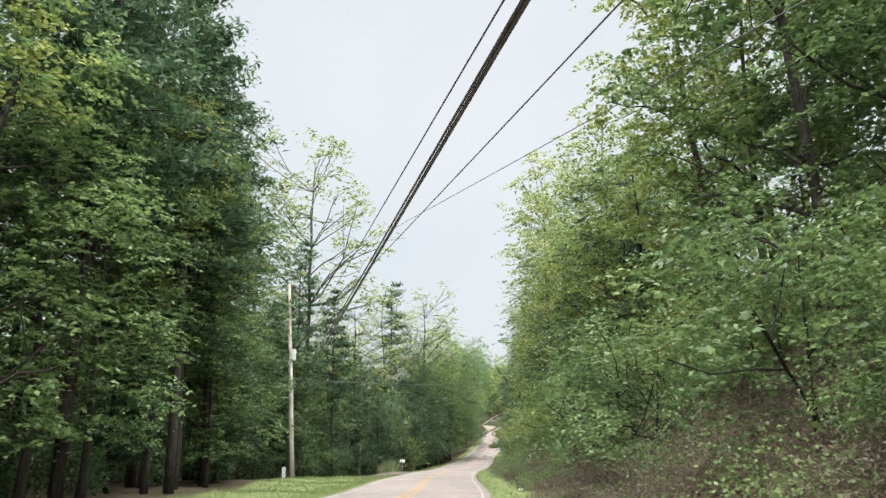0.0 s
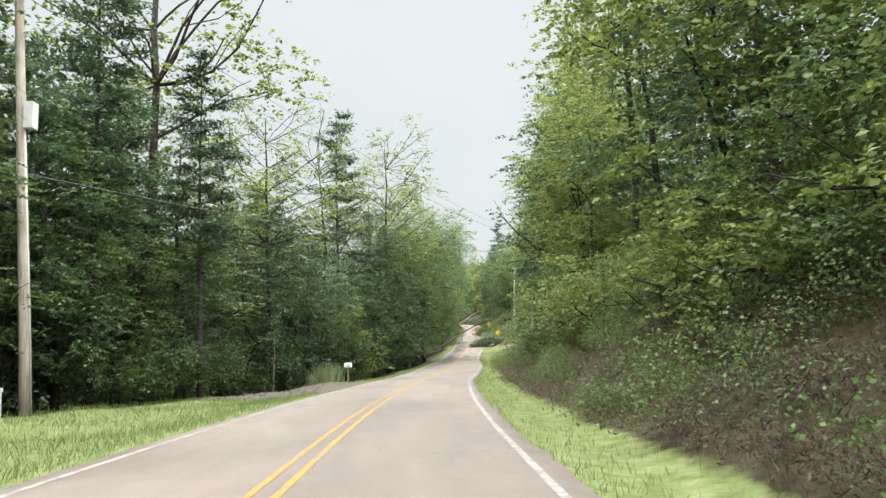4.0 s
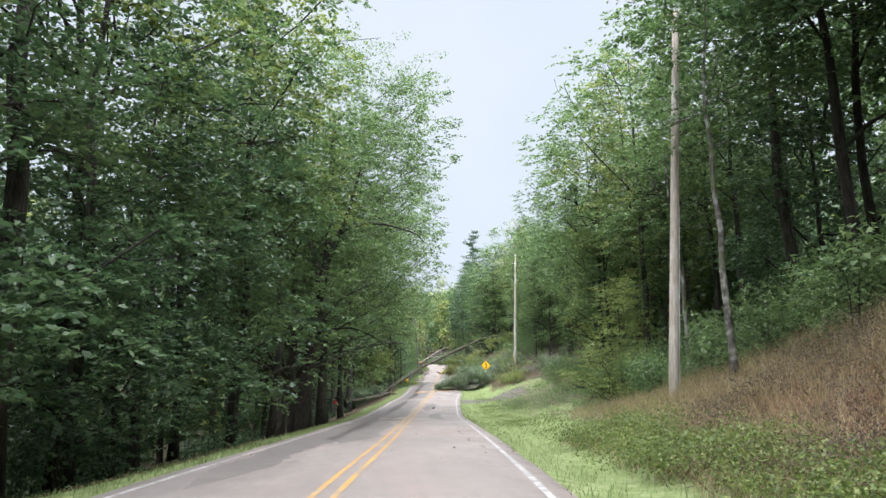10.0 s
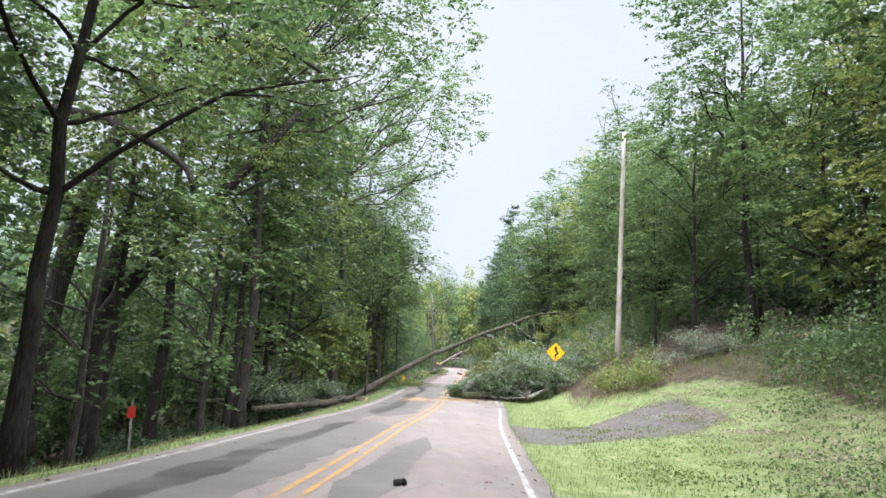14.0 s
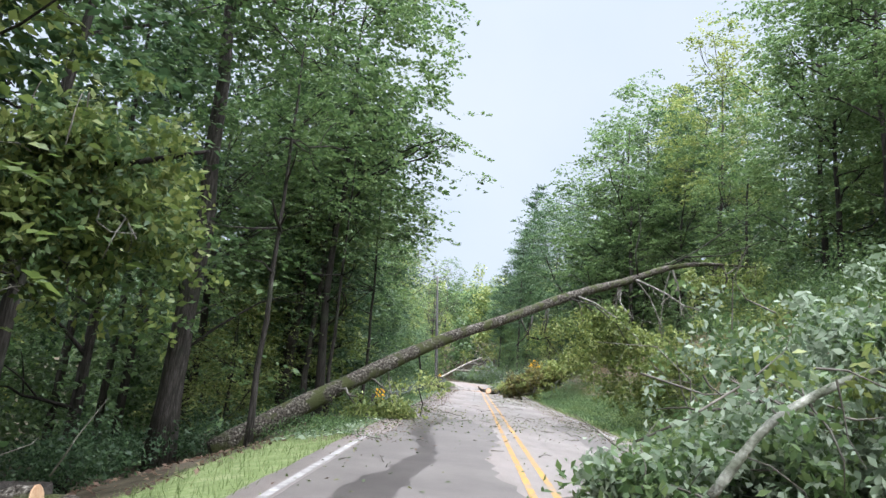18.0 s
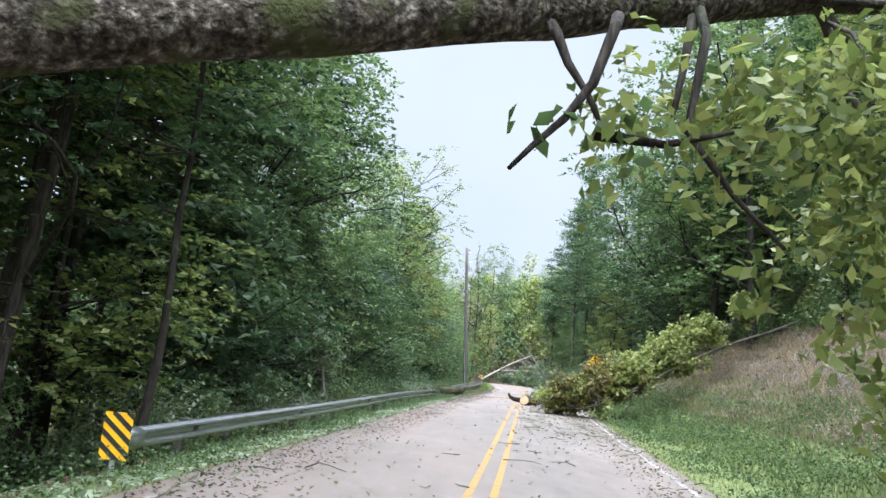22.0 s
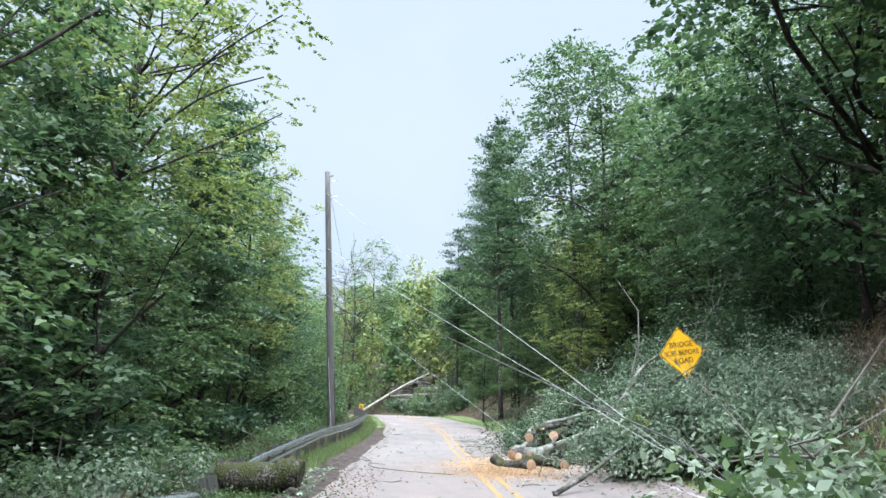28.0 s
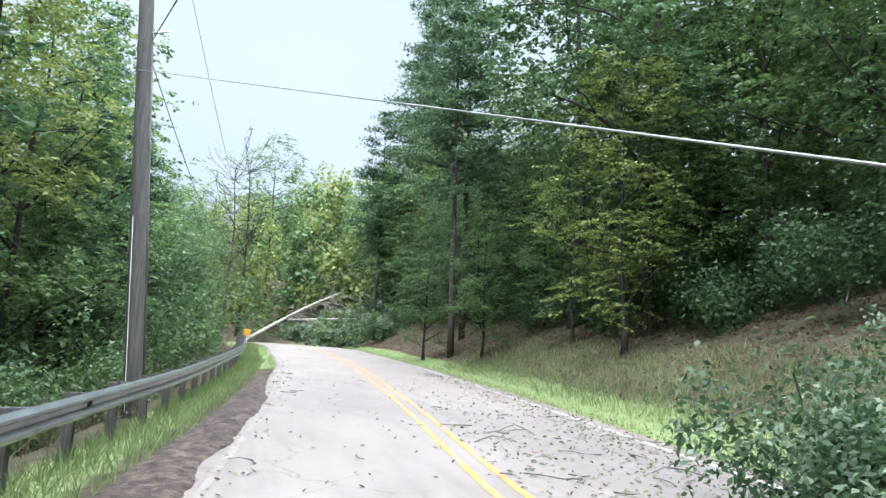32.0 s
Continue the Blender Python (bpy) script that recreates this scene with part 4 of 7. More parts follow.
DEEP = []
rng = np.random.default_rng(11)
for side, edge in ((1, edge_r), (-1, edge_l)):
    # first row
    y = -14.0
    while y < 340:
        y += rng.uniform(3.4, 6.2) * (1.65 if side < 0 and 150 < y < 212 else 1.45 if side < 0 and 128 < y < 224 else 1.0)
        dark_left = side < 0 and 130 < y < 222
        if dark_left:
            keys, pr = ["tall_oak", "tall_dark", "tall_poplar", "thin"], [0.32, 0.22, 0.18, 0.28]
        elif side < 0 and 78 < y < 130:
            keys, pr = ["edge_yellow", "edge_dark", "edge_oak", "tall_dark", "tall_poplar", "pine_full"], [0.08, 0.56, 0.22, 0.04, 0.02, 0.08]
        elif side < 0 and y < 36:
            keys, pr = ["edge_oak", "pine_full", "tall_poplar", "edge_dark"], [0.42, 0.3, 0.13, 0.15]
        elif side < 0 and y > 224:
            keys, pr = ["edge_oak", "edge_yellow", "tall_poplar", "pine_full", "edge_dark"], [0.4, 0.14, 0.12, 0.14, 0.2]
        elif side < 0:
            keys, pr = ["edge_oak", "edge_yellow", "edge_dark", "tall_dark", "tall_poplar", "pine_full"], [0.2, 0.06, 0.4, 0.2, 0.06, 0.08]
        elif y < 70:
            keys, pr = ["edge_oak", "edge_yellow", "edge_dark", "tall_poplar"], [0.3, 0.4, 0.15, 0.15]
        elif y < 130:
            keys, pr = ["edge_yellow", "edge_yellow", "tall_poplar", "tall_oak", "thin"], [0.2, 0.12, 0.28, 0.3, 0.1]
        else:
            keys, pr = ["edge_oak", "edge_yellow", "edge_dark", "tall_oak", "tall_poplar", "thin"], [0.42, 0.13, 0.17, 0.16, 0.06, 0.06]
        k = rng.choice(keys, p=pr)
        if side < 0 and 78 < y < 114 and k in ("edge_oak", "edge_yellow", "tall_poplar"):
            k = "edge_dark"
        if side > 0 and 146 < y < 216 and k == "edge_dark":
            k = "edge_oak"
        if side > 0 and y > 258:
            k = {"edge_yellow": "edge_dark", "tall_poplar": "tall_dark", "edge_oak": "edge_dark" if int(y) % 2 else "edge_oak"}.get(str(k), k)
        s = rng.uniform(0.85, 1.2)
        if side < 0 and 92 < y < 128:
            s *= 0.74 if y > 104 else 0.88
        if side < 0 and 44 < y < 76:
            k, s = rng.choice(["edge_dark", "edge_oak"]), s * 0.72
        u = max(float(edge(y)) + P[k][1] * s * 0.9, 5.6) + rng.uniform(0, 1.2)
        if side < 0 and 131 < y < 222:
            u = max(u, 13.0 if 156 < y < 186 else 11.5 if 188 < y < 199 else 6.6)
        plant(k, float(cx(y)) + side * u, y, s, rng.uniform(0, 360), rng.uniform(-2, 2))
    # second row, and a third that stays deep in the wood
    for du, gap in ((5.5, (5.4, 9.0)), (11.0, (7.0, 11.0))):
        y = -10.0
        while y < 345:
            y += rng.uniform(*gap) * (1.4 if side < 0 and 128 < y < 224 else 1.0)
            k = rng.choice(["back_oak", "back_yellow", "back_dark", "tall_oak", "pine_tall"], p=[0.38, 0.14, 0.3, 0.08, 0.1])
            s = rng.uniform(0.8, 1.1) * (0.85 if side > 0 else 1.0)
            u = float(edge(y)) + 4 + du + rng.uniform(-1.5, 1.5)
            s *= 1.35 if side > 0 and 240 < y < 310 else 0.62 if side < 0 and 110 < y < 130 else 0.88 if side < 0 and 84 < y < 130 else 1.0
            if du > 6:
                DEEP.append((float(cx(y)) + side * max(u, 9), y, s))
                continue
            plant(k, float(cx(y)) + side * max(u, 9), y, s, rng.uniform(0, 360))

for k in range(17):
    y = 132 + k * 5.6
    if 155 < y < 205 and k % 2:
        continue
    DEEP.append((float(cx(y)) - rng.uniform(15, 22), y, rng.uniform(0.9, 1.15)))


# shrubs spilling down the cut bank
y = -6.0
while y < 80:
    y += rng.uniform(2.0, 4.2)
    k = ("shrub", "shrub_yellow")[int(rng.uniform() < 0.42)]
    plant(k, float(cx(y)) + rng.uniform(7.8, 10.2), y, rng.uniform(0.65, 1.15), rng.uniform(0, 360), rng.uniform(-8, 8))
for y, u, s in ((84.0, 9.8, 0.7), (88.5, 10.6, 0.8), (104.5, 8.2, 0.34), (106.8, 7.6, 0.4), (109.5, 8.4, 0.36), (113.5, 10.5, 0.5), (120, 11.5, 0.6), (127, 12.8, 0.6)):
    plant("shrub_yellow" if u < 9 else "shrub", float(cx(y)) + u, y, s, y * 40)


class Leaves:
    """Gathers many leaves into one mesh."""

    def __init__(self, seed, corners=3):
        self.rng, self.v, self.n, self.k = np.random.default_rng(seed), [], 0, corners

    def puff(self, c, r, count, size, up=0.6, spread=0.6, aspect=0.7):
        g = self.rng
        d = g.standard_normal((count, 3))
        d /= np.linalg.norm(d, axis=1, keepdims=True)
        p = np.asarray(c) + d * (g.uniform(0.15, 1, count) ** 0.5)[:, None] * np.asarray(r)
        v, _ = leaves(g, p, d * 0.5 + np.array([0, 0, up]), size, spread, aspect, self.k)
        self.v.append(v)
        self.n += count

    def mesh(self, name, material):
        v = np.concatenate(self.v)
        return mesh_of(name, v, np.arange(len(v)).reshape(-1, self.k), material, smooth=False)


# far woods on both flanks and beyond the bend
far = Leaves(31)
far_y = Leaves(32)
rng = np.random.default_rng(33)
for _ in range(620):
    y = rng.uniform(-60, 560)
    side = rng.choice((-1, 1))
    base_u = 22 if y < 340 else 3
    u = base_u + rng.uniform(0, 1) ** 1.6 * 70
    if 340 < y < 420 and u < 8:
        continue
    x = float(cx(y)) + side * u
    z = ground_z(x, y)
    h = rng.uniform(12, 22)
    r = rng.uniform(3.2, 5.0)
    tgt = far if rng.uniform() < 0.65 else far_y
    for _ in range(9):
        a, q = rng.uniform(0, 6.28), rng.uniform(0, 1)
        tgt.puff((x + np.cos(a) * r * 0.7 * (1.1 - q), y + np.sin(a) * r * 0.7 * (1.1 - q), z + 1.5 + q * (h - 2.5)), (r * 0.5, r * 0.5, r * 0.42), 55, 0.85)
for _ in range(330):
    y = rng.uniform(332, 425)
    x = rng.uniform(-35, 60)
    if abs(x - float(cx(y))) < 6.5 or (y < 345 and abs(x - float(cx(y))) < 9):
        continue
    z, h, r = ground_z(x, y), rng.uniform(9, 19), rng.uniform(2.6, 4.4)
    tgt = far if rng.uniform() < 0.6 else far_y
    for _ in range(11):
        a, q = rng.uniform(0, 6.28), rng.uniform(0, 1)
        tgt.puff((x + np.cos(a) * r * 0.7 * (1.1 - q), y + np.sin(a) * r * 0.7 * (1.1 - q), z + 1.0 + q * (h - 2.0)), (r * 0.5, r * 0.5, r * 0.42), 70, 0.5)
deep, deep_wood = (Leaves(36), Leaves(37)), Build()
for k, (x, y, s) in enumerate(DEEP):
    z, h, r = ground_z(x, y), 20 * s, 4.2 * s
    deep_wood.tube([(x, y, z - 0.5), (x + 0.2, y, z + h * 0.4), (x, y + 0.2, z + h * 0.85)], (0.2, 0.15, 0.04), 6, cap=False)
    for _ in range(26):
        a, q = rng.uniform(0, 6.28), rng.uniform(0, 1)
        e = r * math.sqrt(max(0.05, 1 - (2 * q - 0.9) ** 2 / 1.3)) * rng.uniform(0.3, 1.0)
        deep[k % 2].puff((x + np.cos(a) * e, y + np.sin(a) * e, z + 2.5 + q * (h - 3.0)), (r * 0.34, r * 0.34, r * 0.16), 90, 0.3)
deep_root = thing("deep_woods", None, pose(0, 0, 0), label="dim rows of trees deep inside the wood", category="woods", kind="stuff")
piece("trunks", deep_wood.mesh("deep_trunks", M_BARK), deep_root, kind="stuff")
piece("foliage", deep[0].mesh("deep_leaves", M_LEAF_DARK_SHADED), deep_root, kind="stuff")
piece("foliage", deep[1].mesh("deep_leaves_light", M_LEAF), deep_root, kind="stuff")
wide = Leaves(34)
for _ in range(3000):
    y = rng.uniform(-90, 520)
    u = rng.choice((-1, 1)) * rng.uniform(32, 190)
    x = float(cx(y)) + u
    z, h, r = ground_z(x, y), rng.uniform(9, 17), rng.uniform(3.2, 5.2)
    wide.puff((x, y, z + h * 0.62), (r, r, h * 0.4), 44, 1.6)
thing("far_woods", wide.mesh("far_woods_wide", M_LEAF_DARK_SHADED), label="unbroken forest canopy over the surrounding hills", category="woods", kind="stuff")
thing("far_woods", far.mesh("far_woods", M_LEAF), label="dense green woods on the far hillside", category="woods", kind="stuff")
thing("far_woods", far_y.mesh("far_woods_yellow", M_LEAF_YEL), label="yellowing woods on the far hillside", category="woods", kind="stuff")


# underbrush along the woods' edges
def brush(name, seed, side, y0, y1, u0, u1, step, hgt, count, size, material, label, gapf=0.15, corners=3, aspect=0.7):
    b = Leaves(seed, corners)
    g = b.rng
    count, size = int(count * 1.7), size * 0.74
    y = y0
    while y < y1:
        y += step * g.uniform(0.5, 1.5)
        if g.uniform() < gapf:
            continue
        u = g.uniform(u0, u1)
        x = float(cx(y)) + side * u
        z = ground_z(x, y)
        h = hgt * g.uniform(0.45, 1.25)
        for _ in range(3):
            b.puff((x + g.uniform(-0.7, 0.7), y + g.uniform(-0.7, 0.7), z + h * g.uniform(0.3, 0.9)), (g.uniform(0.5, 1.0), g.uniform(0.5, 1.0), h * 0.42), count, size, 0.6, 0.6, aspect)
    return thing(name, b.mesh(name, material), label=label, category="undergrowth", kind="stuff")


# dark-leaf strips have the shade under the trees put into their colour
brush("underbrush", 41, -1, -15, 66, 12.5, 19, 0.6, 2.2, 70, 0.24, M_LEAF_DARK_SHADED, "leafy underbrush beneath the trees, shade in its leaf colour")
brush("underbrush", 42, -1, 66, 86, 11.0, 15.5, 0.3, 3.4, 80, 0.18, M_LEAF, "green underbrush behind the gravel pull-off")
brush("underbrush", 66, -1, 86, 98, 9.6, 15, 0.3, 3.6, 90, 0.19, M_LEAF_DARK_SHADED, "dense dark underbrush behind the mailbox")
brush("underbrush", 67, -1, 98, 131, 7.5, 14, 0.3, 3.6, 75, 0.2, M_LEAF_DARK_SHADED, "dense dark underbrush beside the verge")
brush("underbrush", 43, -1, 131, 222, 9.8, 19, 0.45, 1.5, 70, 0.2, M_LEAF_DARK_SHADED, "low underbrush among dark trunks, shade in its leaf colour", 0.55)
brush("underbrush", 44, -1, 223, 345, 7.0, 13, 0.5, 1.8, 190, 0.145, M_LEAF, "leafy green underbrush below the guardrail")
brush("underbrush", 45, 1, -12, 84, 5.5, 9.4, 0.16, 0.75, 90, 0.13, M_LEAF_RUST, "tangled dead brown vines on the cut bank", 0.5, 3, 0.25)
brush("underbrush", 46, 1, -12, 84, 9.6, 12.5, 0.6, 2.6, 150, 0.12, M_LEAF_YEL, "yellow-green leafy shrubs over the bank", 0.15, 4)
brush("underbrush", 58, 1, -12, 84, 5.6, 11.0, 0.42, 1.3, 150, 0.085, M_LEAF, "green vines creeping over the bank", 0.1, 4)
brush("underbrush", 74, 1, 130, 178, 12, 19, 0.36, 2.4, 110, 0.17, M_LEAF, "green underbrush at the wood's edge")
brush("underbrush", 47, 1, 200, 256, 12, 19, 0.36, 2.4, 110, 0.17, M_LEAF, "underbrush at the wood's edge above the slope")
brush("underbrush", 78, 1, 256, 345, 12.5, 19, 0.36, 2.4, 110, 0.17, M_LEAF_DARK_SHADED, "dark underbrush at the wood's edge")
brush("underbrush", 77, -1, 90, 130, 12.5, 21, 0.22, 9.5, 110, 0.24, M_LEAF_DARK_SHADED, "dark middle storey behind the mailbox", 0.05)
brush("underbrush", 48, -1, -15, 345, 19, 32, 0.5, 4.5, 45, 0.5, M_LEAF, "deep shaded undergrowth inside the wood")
brush("underbrush", 49, 1, -15, 345, 19, 30, 0.5, 4.5, 45, 0.5, M_LEAF_DARK_SHADED, "deep undergrowth up the slope, shade in its leaf colour")
brush("bank_shrubs", 50, 1, 186, 222, 7.5, 12.5, 0.8, 1.5, 80, 0.2, M_LEAF_YEL, "low shrubs on the grassy bank", 0.3)
brush("bank_shrubs", 51, 1, 146, 172, 9.5, 14, 1.4, 0.8, 60, 0.14, M_LEAF, "low weeds and shrubs on the lawn bank", 0.3)

brush("lawn_weeds", 68, 1, 138, 180, 5.5, 14.5, 0.12, 0.16, 26, 0.07, M_LEAF_YEL, "patchy low weeds over the open bank", 0.3)
brush("lawn_weeds", 75, 1, 153, 164, 6.8, 12.5, 0.08, 0.95, 44, 0.08, M_LEAF, "ragged dark weed clumps on the lawn", 0.55)
brush("lawn_weeds", 76, 1, 152, 172, 7.5, 15.5, 0.08, 1.0, 40, 0.08, M_STRAW, "tall dead weed stalks on the lawn", 0.5, 3, 0.25)
brush("lawn_weeds", 69, 1, 134, 186, 8.5, 15, 0.16, 0.26, 26, 0.08, M_STRAW, "dead weeds and leaf drifts on the open bank", 0.4)
brush("underbrush", 52, 1, 96, 130, 12.0, 17, 0.5, 2.0, 70, 0.24, M_LEAF, "green underbrush above the clay bank")
brush("bank_vines", 53, 1, 86, 126, 5.6, 7.2, 0.26, 0.75, 130, 0.08, M_LEAF_YEL, "green vines and briars at the foot of the bank", 0.2)
brush("dead_brush", 54, 1, 82, 122, 6.4, 12.0, 0.07, 0.5, 60, 0.1, M_LEAF_RUST, "brown dead brush on the clay bank", 0.45, 3, 0.25)
brush("underbrush", 70, 1, 78, 102, 11.2, 14.5, 0.3, 3.4, 120, 0.15, M_LEAF_DARK_SHADED, "dark foliage hanging over the top of the cut", 0.1)
brush("underbrush", 71, 1, 80, 100, 10.4, 12.4, 0.7, 2.2, 110, 0.14, M_LEAF_YEL, "yellow-green shrubs at the top of the cut", 0.3)
brush("dead_brush", 72, 1, 86, 101, 9.6, 11.6, 0.22, 1.9, 110, 0.1, M_LEAF_RUST, "brown dead vines hanging over the clay", 0.25, 3, 0.25)
brush("underbrush", 55, -1, 205, 226, 8.0, 12.5, 0.45, 1.6, 80, 0.16, M_LEAF_DARK_SHADED, "shaded undergrowth at the wood's edge", 0.5)
brush("underbrush", 56, -1, 224, 262, 6.8, 9.8, 0.4, 1.6, 130, 0.13, M_LEAF_PALE, "pale leafy shrubs behind the guardrail", 0.2)
brush("underbrush", 57, 1, 266, 345, 10.0, 14.5, 0.4, 2.8, 80, 0.22, M_LEAF_DARK_SHADED, "dense dark foliage over the shaded bank", 0.2)
brush("underbrush", 59, -1, 286, 345, 7.0, 20, 0.35, 3.4, 80, 0.28, M_LEAF, "tall green undergrowth beyond the far guardrail", 0.1)
brush("underbrush", 60, -1, 180, 226, 16, 24, 0.5, 9.0, 110, 0.3, M_LEAF, "green middle storey inside the wood", 0.1)
brush("underbrush", 61, -1, 224, 300, 7.0, 12, 0.6, 1.2, 110, 0.11, M_LEAF_RUST, "brown brush and dead vines below the guardrail", 0.1)
brush("bank_weeds", 62, 1, 208, 262, 4.4, 8.2, 0.1, 0.32, 34, 0.09, M_LEAF, "low leafy weeds at the foot of the slope", 0.2)
brush("bank_weeds", 63, 1, 212, 262, 7.0, 14.5, 0.1, 0.3, 30, 0.075, M_STRAW, "bleached brown weeds over the steep bank", 0.2)
brush("verge_weeds", 64, -1, 205, 258, 3.9, 5.2, 0.16, 0.22, 26, 0.075, M_LEAF, "low weeds between the lane and the guardrail", 0.25)
brush("underbrush", 65, 1, 1, 24, 4.6, 7.4, 0.09, 0.55, 110, 0.11, M_LEAF_RUST, "tangled dead brown vines at the foot of the bank", 0.05, 3, 0.25)


# ---- utility poles and wires ----
M_METAL = mat("galvanised_steel", [(0.3, (0.35, 0.36, 0.37)), (0.7, (0.55, 0.56, 0.57))], rough=0.45, scale=5, bump=0.1, metal=0.8, second=(1.5, 0.55, 0.75, (0.25, 0.23, 0.2)))
M_WIRE = mat("weathered_wire", [(0.3, (0.03, 0.03, 0.03)), (0.7, (0.06, 0.06, 0.06))], rough=0.6, scale=3, bump=0)
M_WIRE_PALE = mat("bare_aluminium_wire", [(0.3, (0.3, 0.3, 0.28)), (0.7, (0.5, 0.5, 0.47))], rough=0.5, scale=3, bump=0, metal=0.5)
M_GREYBOX = mat("grey_enamel", [(0.3, (0.35, 0.36, 0.36)), (0.7, (0.5, 0.51, 0.5))], rough=0.5, scale=3, bump=0.1)
M_PORCELAIN = mat("insulator_porcelain", [(0.3, (0.1, 0.07, 0.05)), (0.7, (0.18, 0.13, 0.1))], rough=0.25, scale=3, bump=0)
rng = np.random.default_rng(60)


def rod(a, b, r0, r1=None, sides=8, n=2, wob=0.0):
    t = np.linspace(0, 1, n)[:, None]
    p = np.asarray(a, float) * (1 - t) + np.asarray(b, float) * t
    if wob:
        p[1:-1] += rng.standard_normal((n - 2, 3)) * wob
    return Build().tube(p, np.linspace(r0, r0 if r1 is None else r1, n), sides)


def pole(base, top, r0, r1, label, fittings):
    base, top = np.array(base, float), np.array(top, float)
    root = thing("utility_pole", None, pose(*base), label=label, category="utility pole", group="power line")
    b = Build().tube([(top - base) * t + np.array([0, 0, -0.6 * (t == 0)]) for t in np.linspace(0, 1, 9)], np.linspace(r0, r1, 9), 12, wobble=0.02, rng=rng)
    piece("shaft", b.mesh("pole_shaft", M_POLE_DARK if "dark" in label else M_POLE), root)
    d = top - base
    for kind, h, side in fittings:
        c = d * h
        if kind == "insulator":
            piece("insulator", Build().tube([c + (side * r1, 0, 0), c + (side * (r1 + 0.12), 0, 0.02), c + (side * (r1 + 0.2), 0, 0.1)], (0.03, 0.045, 0.03), 8).mesh("insulator", M_PORCELAIN), root)
        elif kind == "box":
            piece("junction_box", Build().box(c[0] + side * r0 * 0.9, c[0] + side * (r0 * 0.9 + 0.3), c[1] - 0.18, c[1] + 0.18, c[2] - 0.45, c[2] + 0.45).mesh("junction_box", M_GREYBOX, False), root)
        elif kind == "conduit":
            piece("conduit", Build().tube([c * 0 + (side * r0 * 1.05, -0.05, 0.0), d * h + (side * r1 * 1.1, -0.05, 0)], (0.025, 0.025), 6).mesh("conduit", M_POLE_DARK if "dark" in label else M_GREYBOX), root)
        elif kind == "bracket":
            piece("bracket", Build().tube([c, c + (side * 0.5, -0.1, 0.12)], (0.025, 0.02), 6).mesh("bracket", M_METAL), root)
    return root


M_POLE_DARK = mat("dark_pole_wood", [(0.3, (0.034, 0.031, 0.028)), (0.7, (0.09, 0.084, 0.078))], rough=0.9, scale=4, bump=0.6, bump_scale=20, stretch=(6, 6, 0.3))
P1B, P1T = (-12.0, 58.7, -2.0), (-12.9, 58.7, 13.9)
P2B, P2T = (15.25, 129.0, -4.0), (16.5, 129.0, 12.1)
P3B, P3T = (22.3, 196.0, -1.6), (22.8, 196.0, 14.2)
P4B, P4T = (14.05, 279.6, -1.2), (12.95, 279.6, 13.8)
pole(P1B, P1T, 0.19, 0.13, "tall weathered wooden utility pole on the verge", (("insulator", 0.985, 1), ("box", 0.62, 1), ("conduit", 0.6, 1), ("bracket", 0.8, 1), ("bracket", 0.88, 1), ("insulator", 0.93, -1)))
pole(P2B, P2T, 0.19, 0.13, "pale weathered wooden utility pole in tall grass", (("insulator", 0.985, -1), ("bracket", 0.9, -1), ("bracket", 0.66, -1), ("conduit", 0.5, 1)))
pole(P3B, P3T, 0.18, 0.12, "wooden utility pole behind downed branches", (("insulator", 0.99, 1), ("bracket", 0.92, -1)))
pole(P4B, P4T, 0.2, 0.14, "dark leaning wooden utility pole beyond the guardrail", (("insulator", 0.985, 1), ("bracket", 0.96, 1), ("bracket", 0.9, 1), ("bracket", 0.6, 1), ("conduit", 0.58, 1)))
ped = thing("pedestal", None, pose(-12.5, 57.9, ground_z(-12.5, 57.9)), label="pale green telephone pedestal beside the pole", category="pedestal")
piece("post", Build().box(-0.12, 0.12, -0.1, 0.1, -0.1, 0.85).mesh("ped_post", M_GREYBOX, False), ped)
piece("cap", Build().box(-0.14, 0.14, -0.12, 0.12, 0.85, 0.98).mesh("ped_cap", M_GREYBOX, False), ped)


def wire(name, a, b, sag, r, material, label, n=24, extra=()):
    t = np.linspace(0, 1, n)[:, None]
    p = np.asarray(a, float) * (1 - t) + np.asarray(b, float) * t
    p[:, 2] -= sag * 4 * (t * (1 - t))[:, 0]
    if len(extra):
        p = np.concatenate([p, np.asarray(extra, float)])
    return thing(name, Build().tube(p, np.full(len(p), r), 6).mesh(name, material), label=label, category="wire", group="power line")


mid1, mid2 = np.array([-12.5, 58.7, 5.9]), np.array([15.9, 129.0, 9.0])
wire("cable", (-12.34, 58.7, 4.2), (3.61, -8.0, 3.99), 0.06, 0.014, M_WIRE, "thick black telephone cable bundle over the road")
wire("cable", (-12.34, 58.7, 4.5), (3.58, -8.0, 3.93), 0.06, 0.012, M_WIRE, "black telephone cable over the road")
wire("cable", (-11.9, 58.7, 4.85), (3.53, -8.0, 3.85), 0.06, 0.009, M_WIRE, "black telephone cable over the road")
wire("power_wire", (-12.3, 58.7, 7.65), (3.53, -8.0, 3.43), 0.06, 0.007, M_WIRE, "thin power wire over the road")
wire("power_wire", (-12.3, 58.7, 8.5), (4.57, -8.0, 3.49), 0.06, 0.007, M_WIRE, "thin power wire over the road")
wire("power_wire", (-12.6, 58.7, 14.0), (6.86, -8.0, 2.76), 0.06, 0.006, M_WIRE, "thin power wire strung high across the road")
wire("cable", mid1, mid2 + (0, 0, 1.6), 0.9, 0.024, M_WIRE, "black cable crossing the road between poles")
wire("power_wire", np.array(P1T), np.array(P2T), 0.9, 0.011, M_WIRE, "thin power wire crossing between poles")
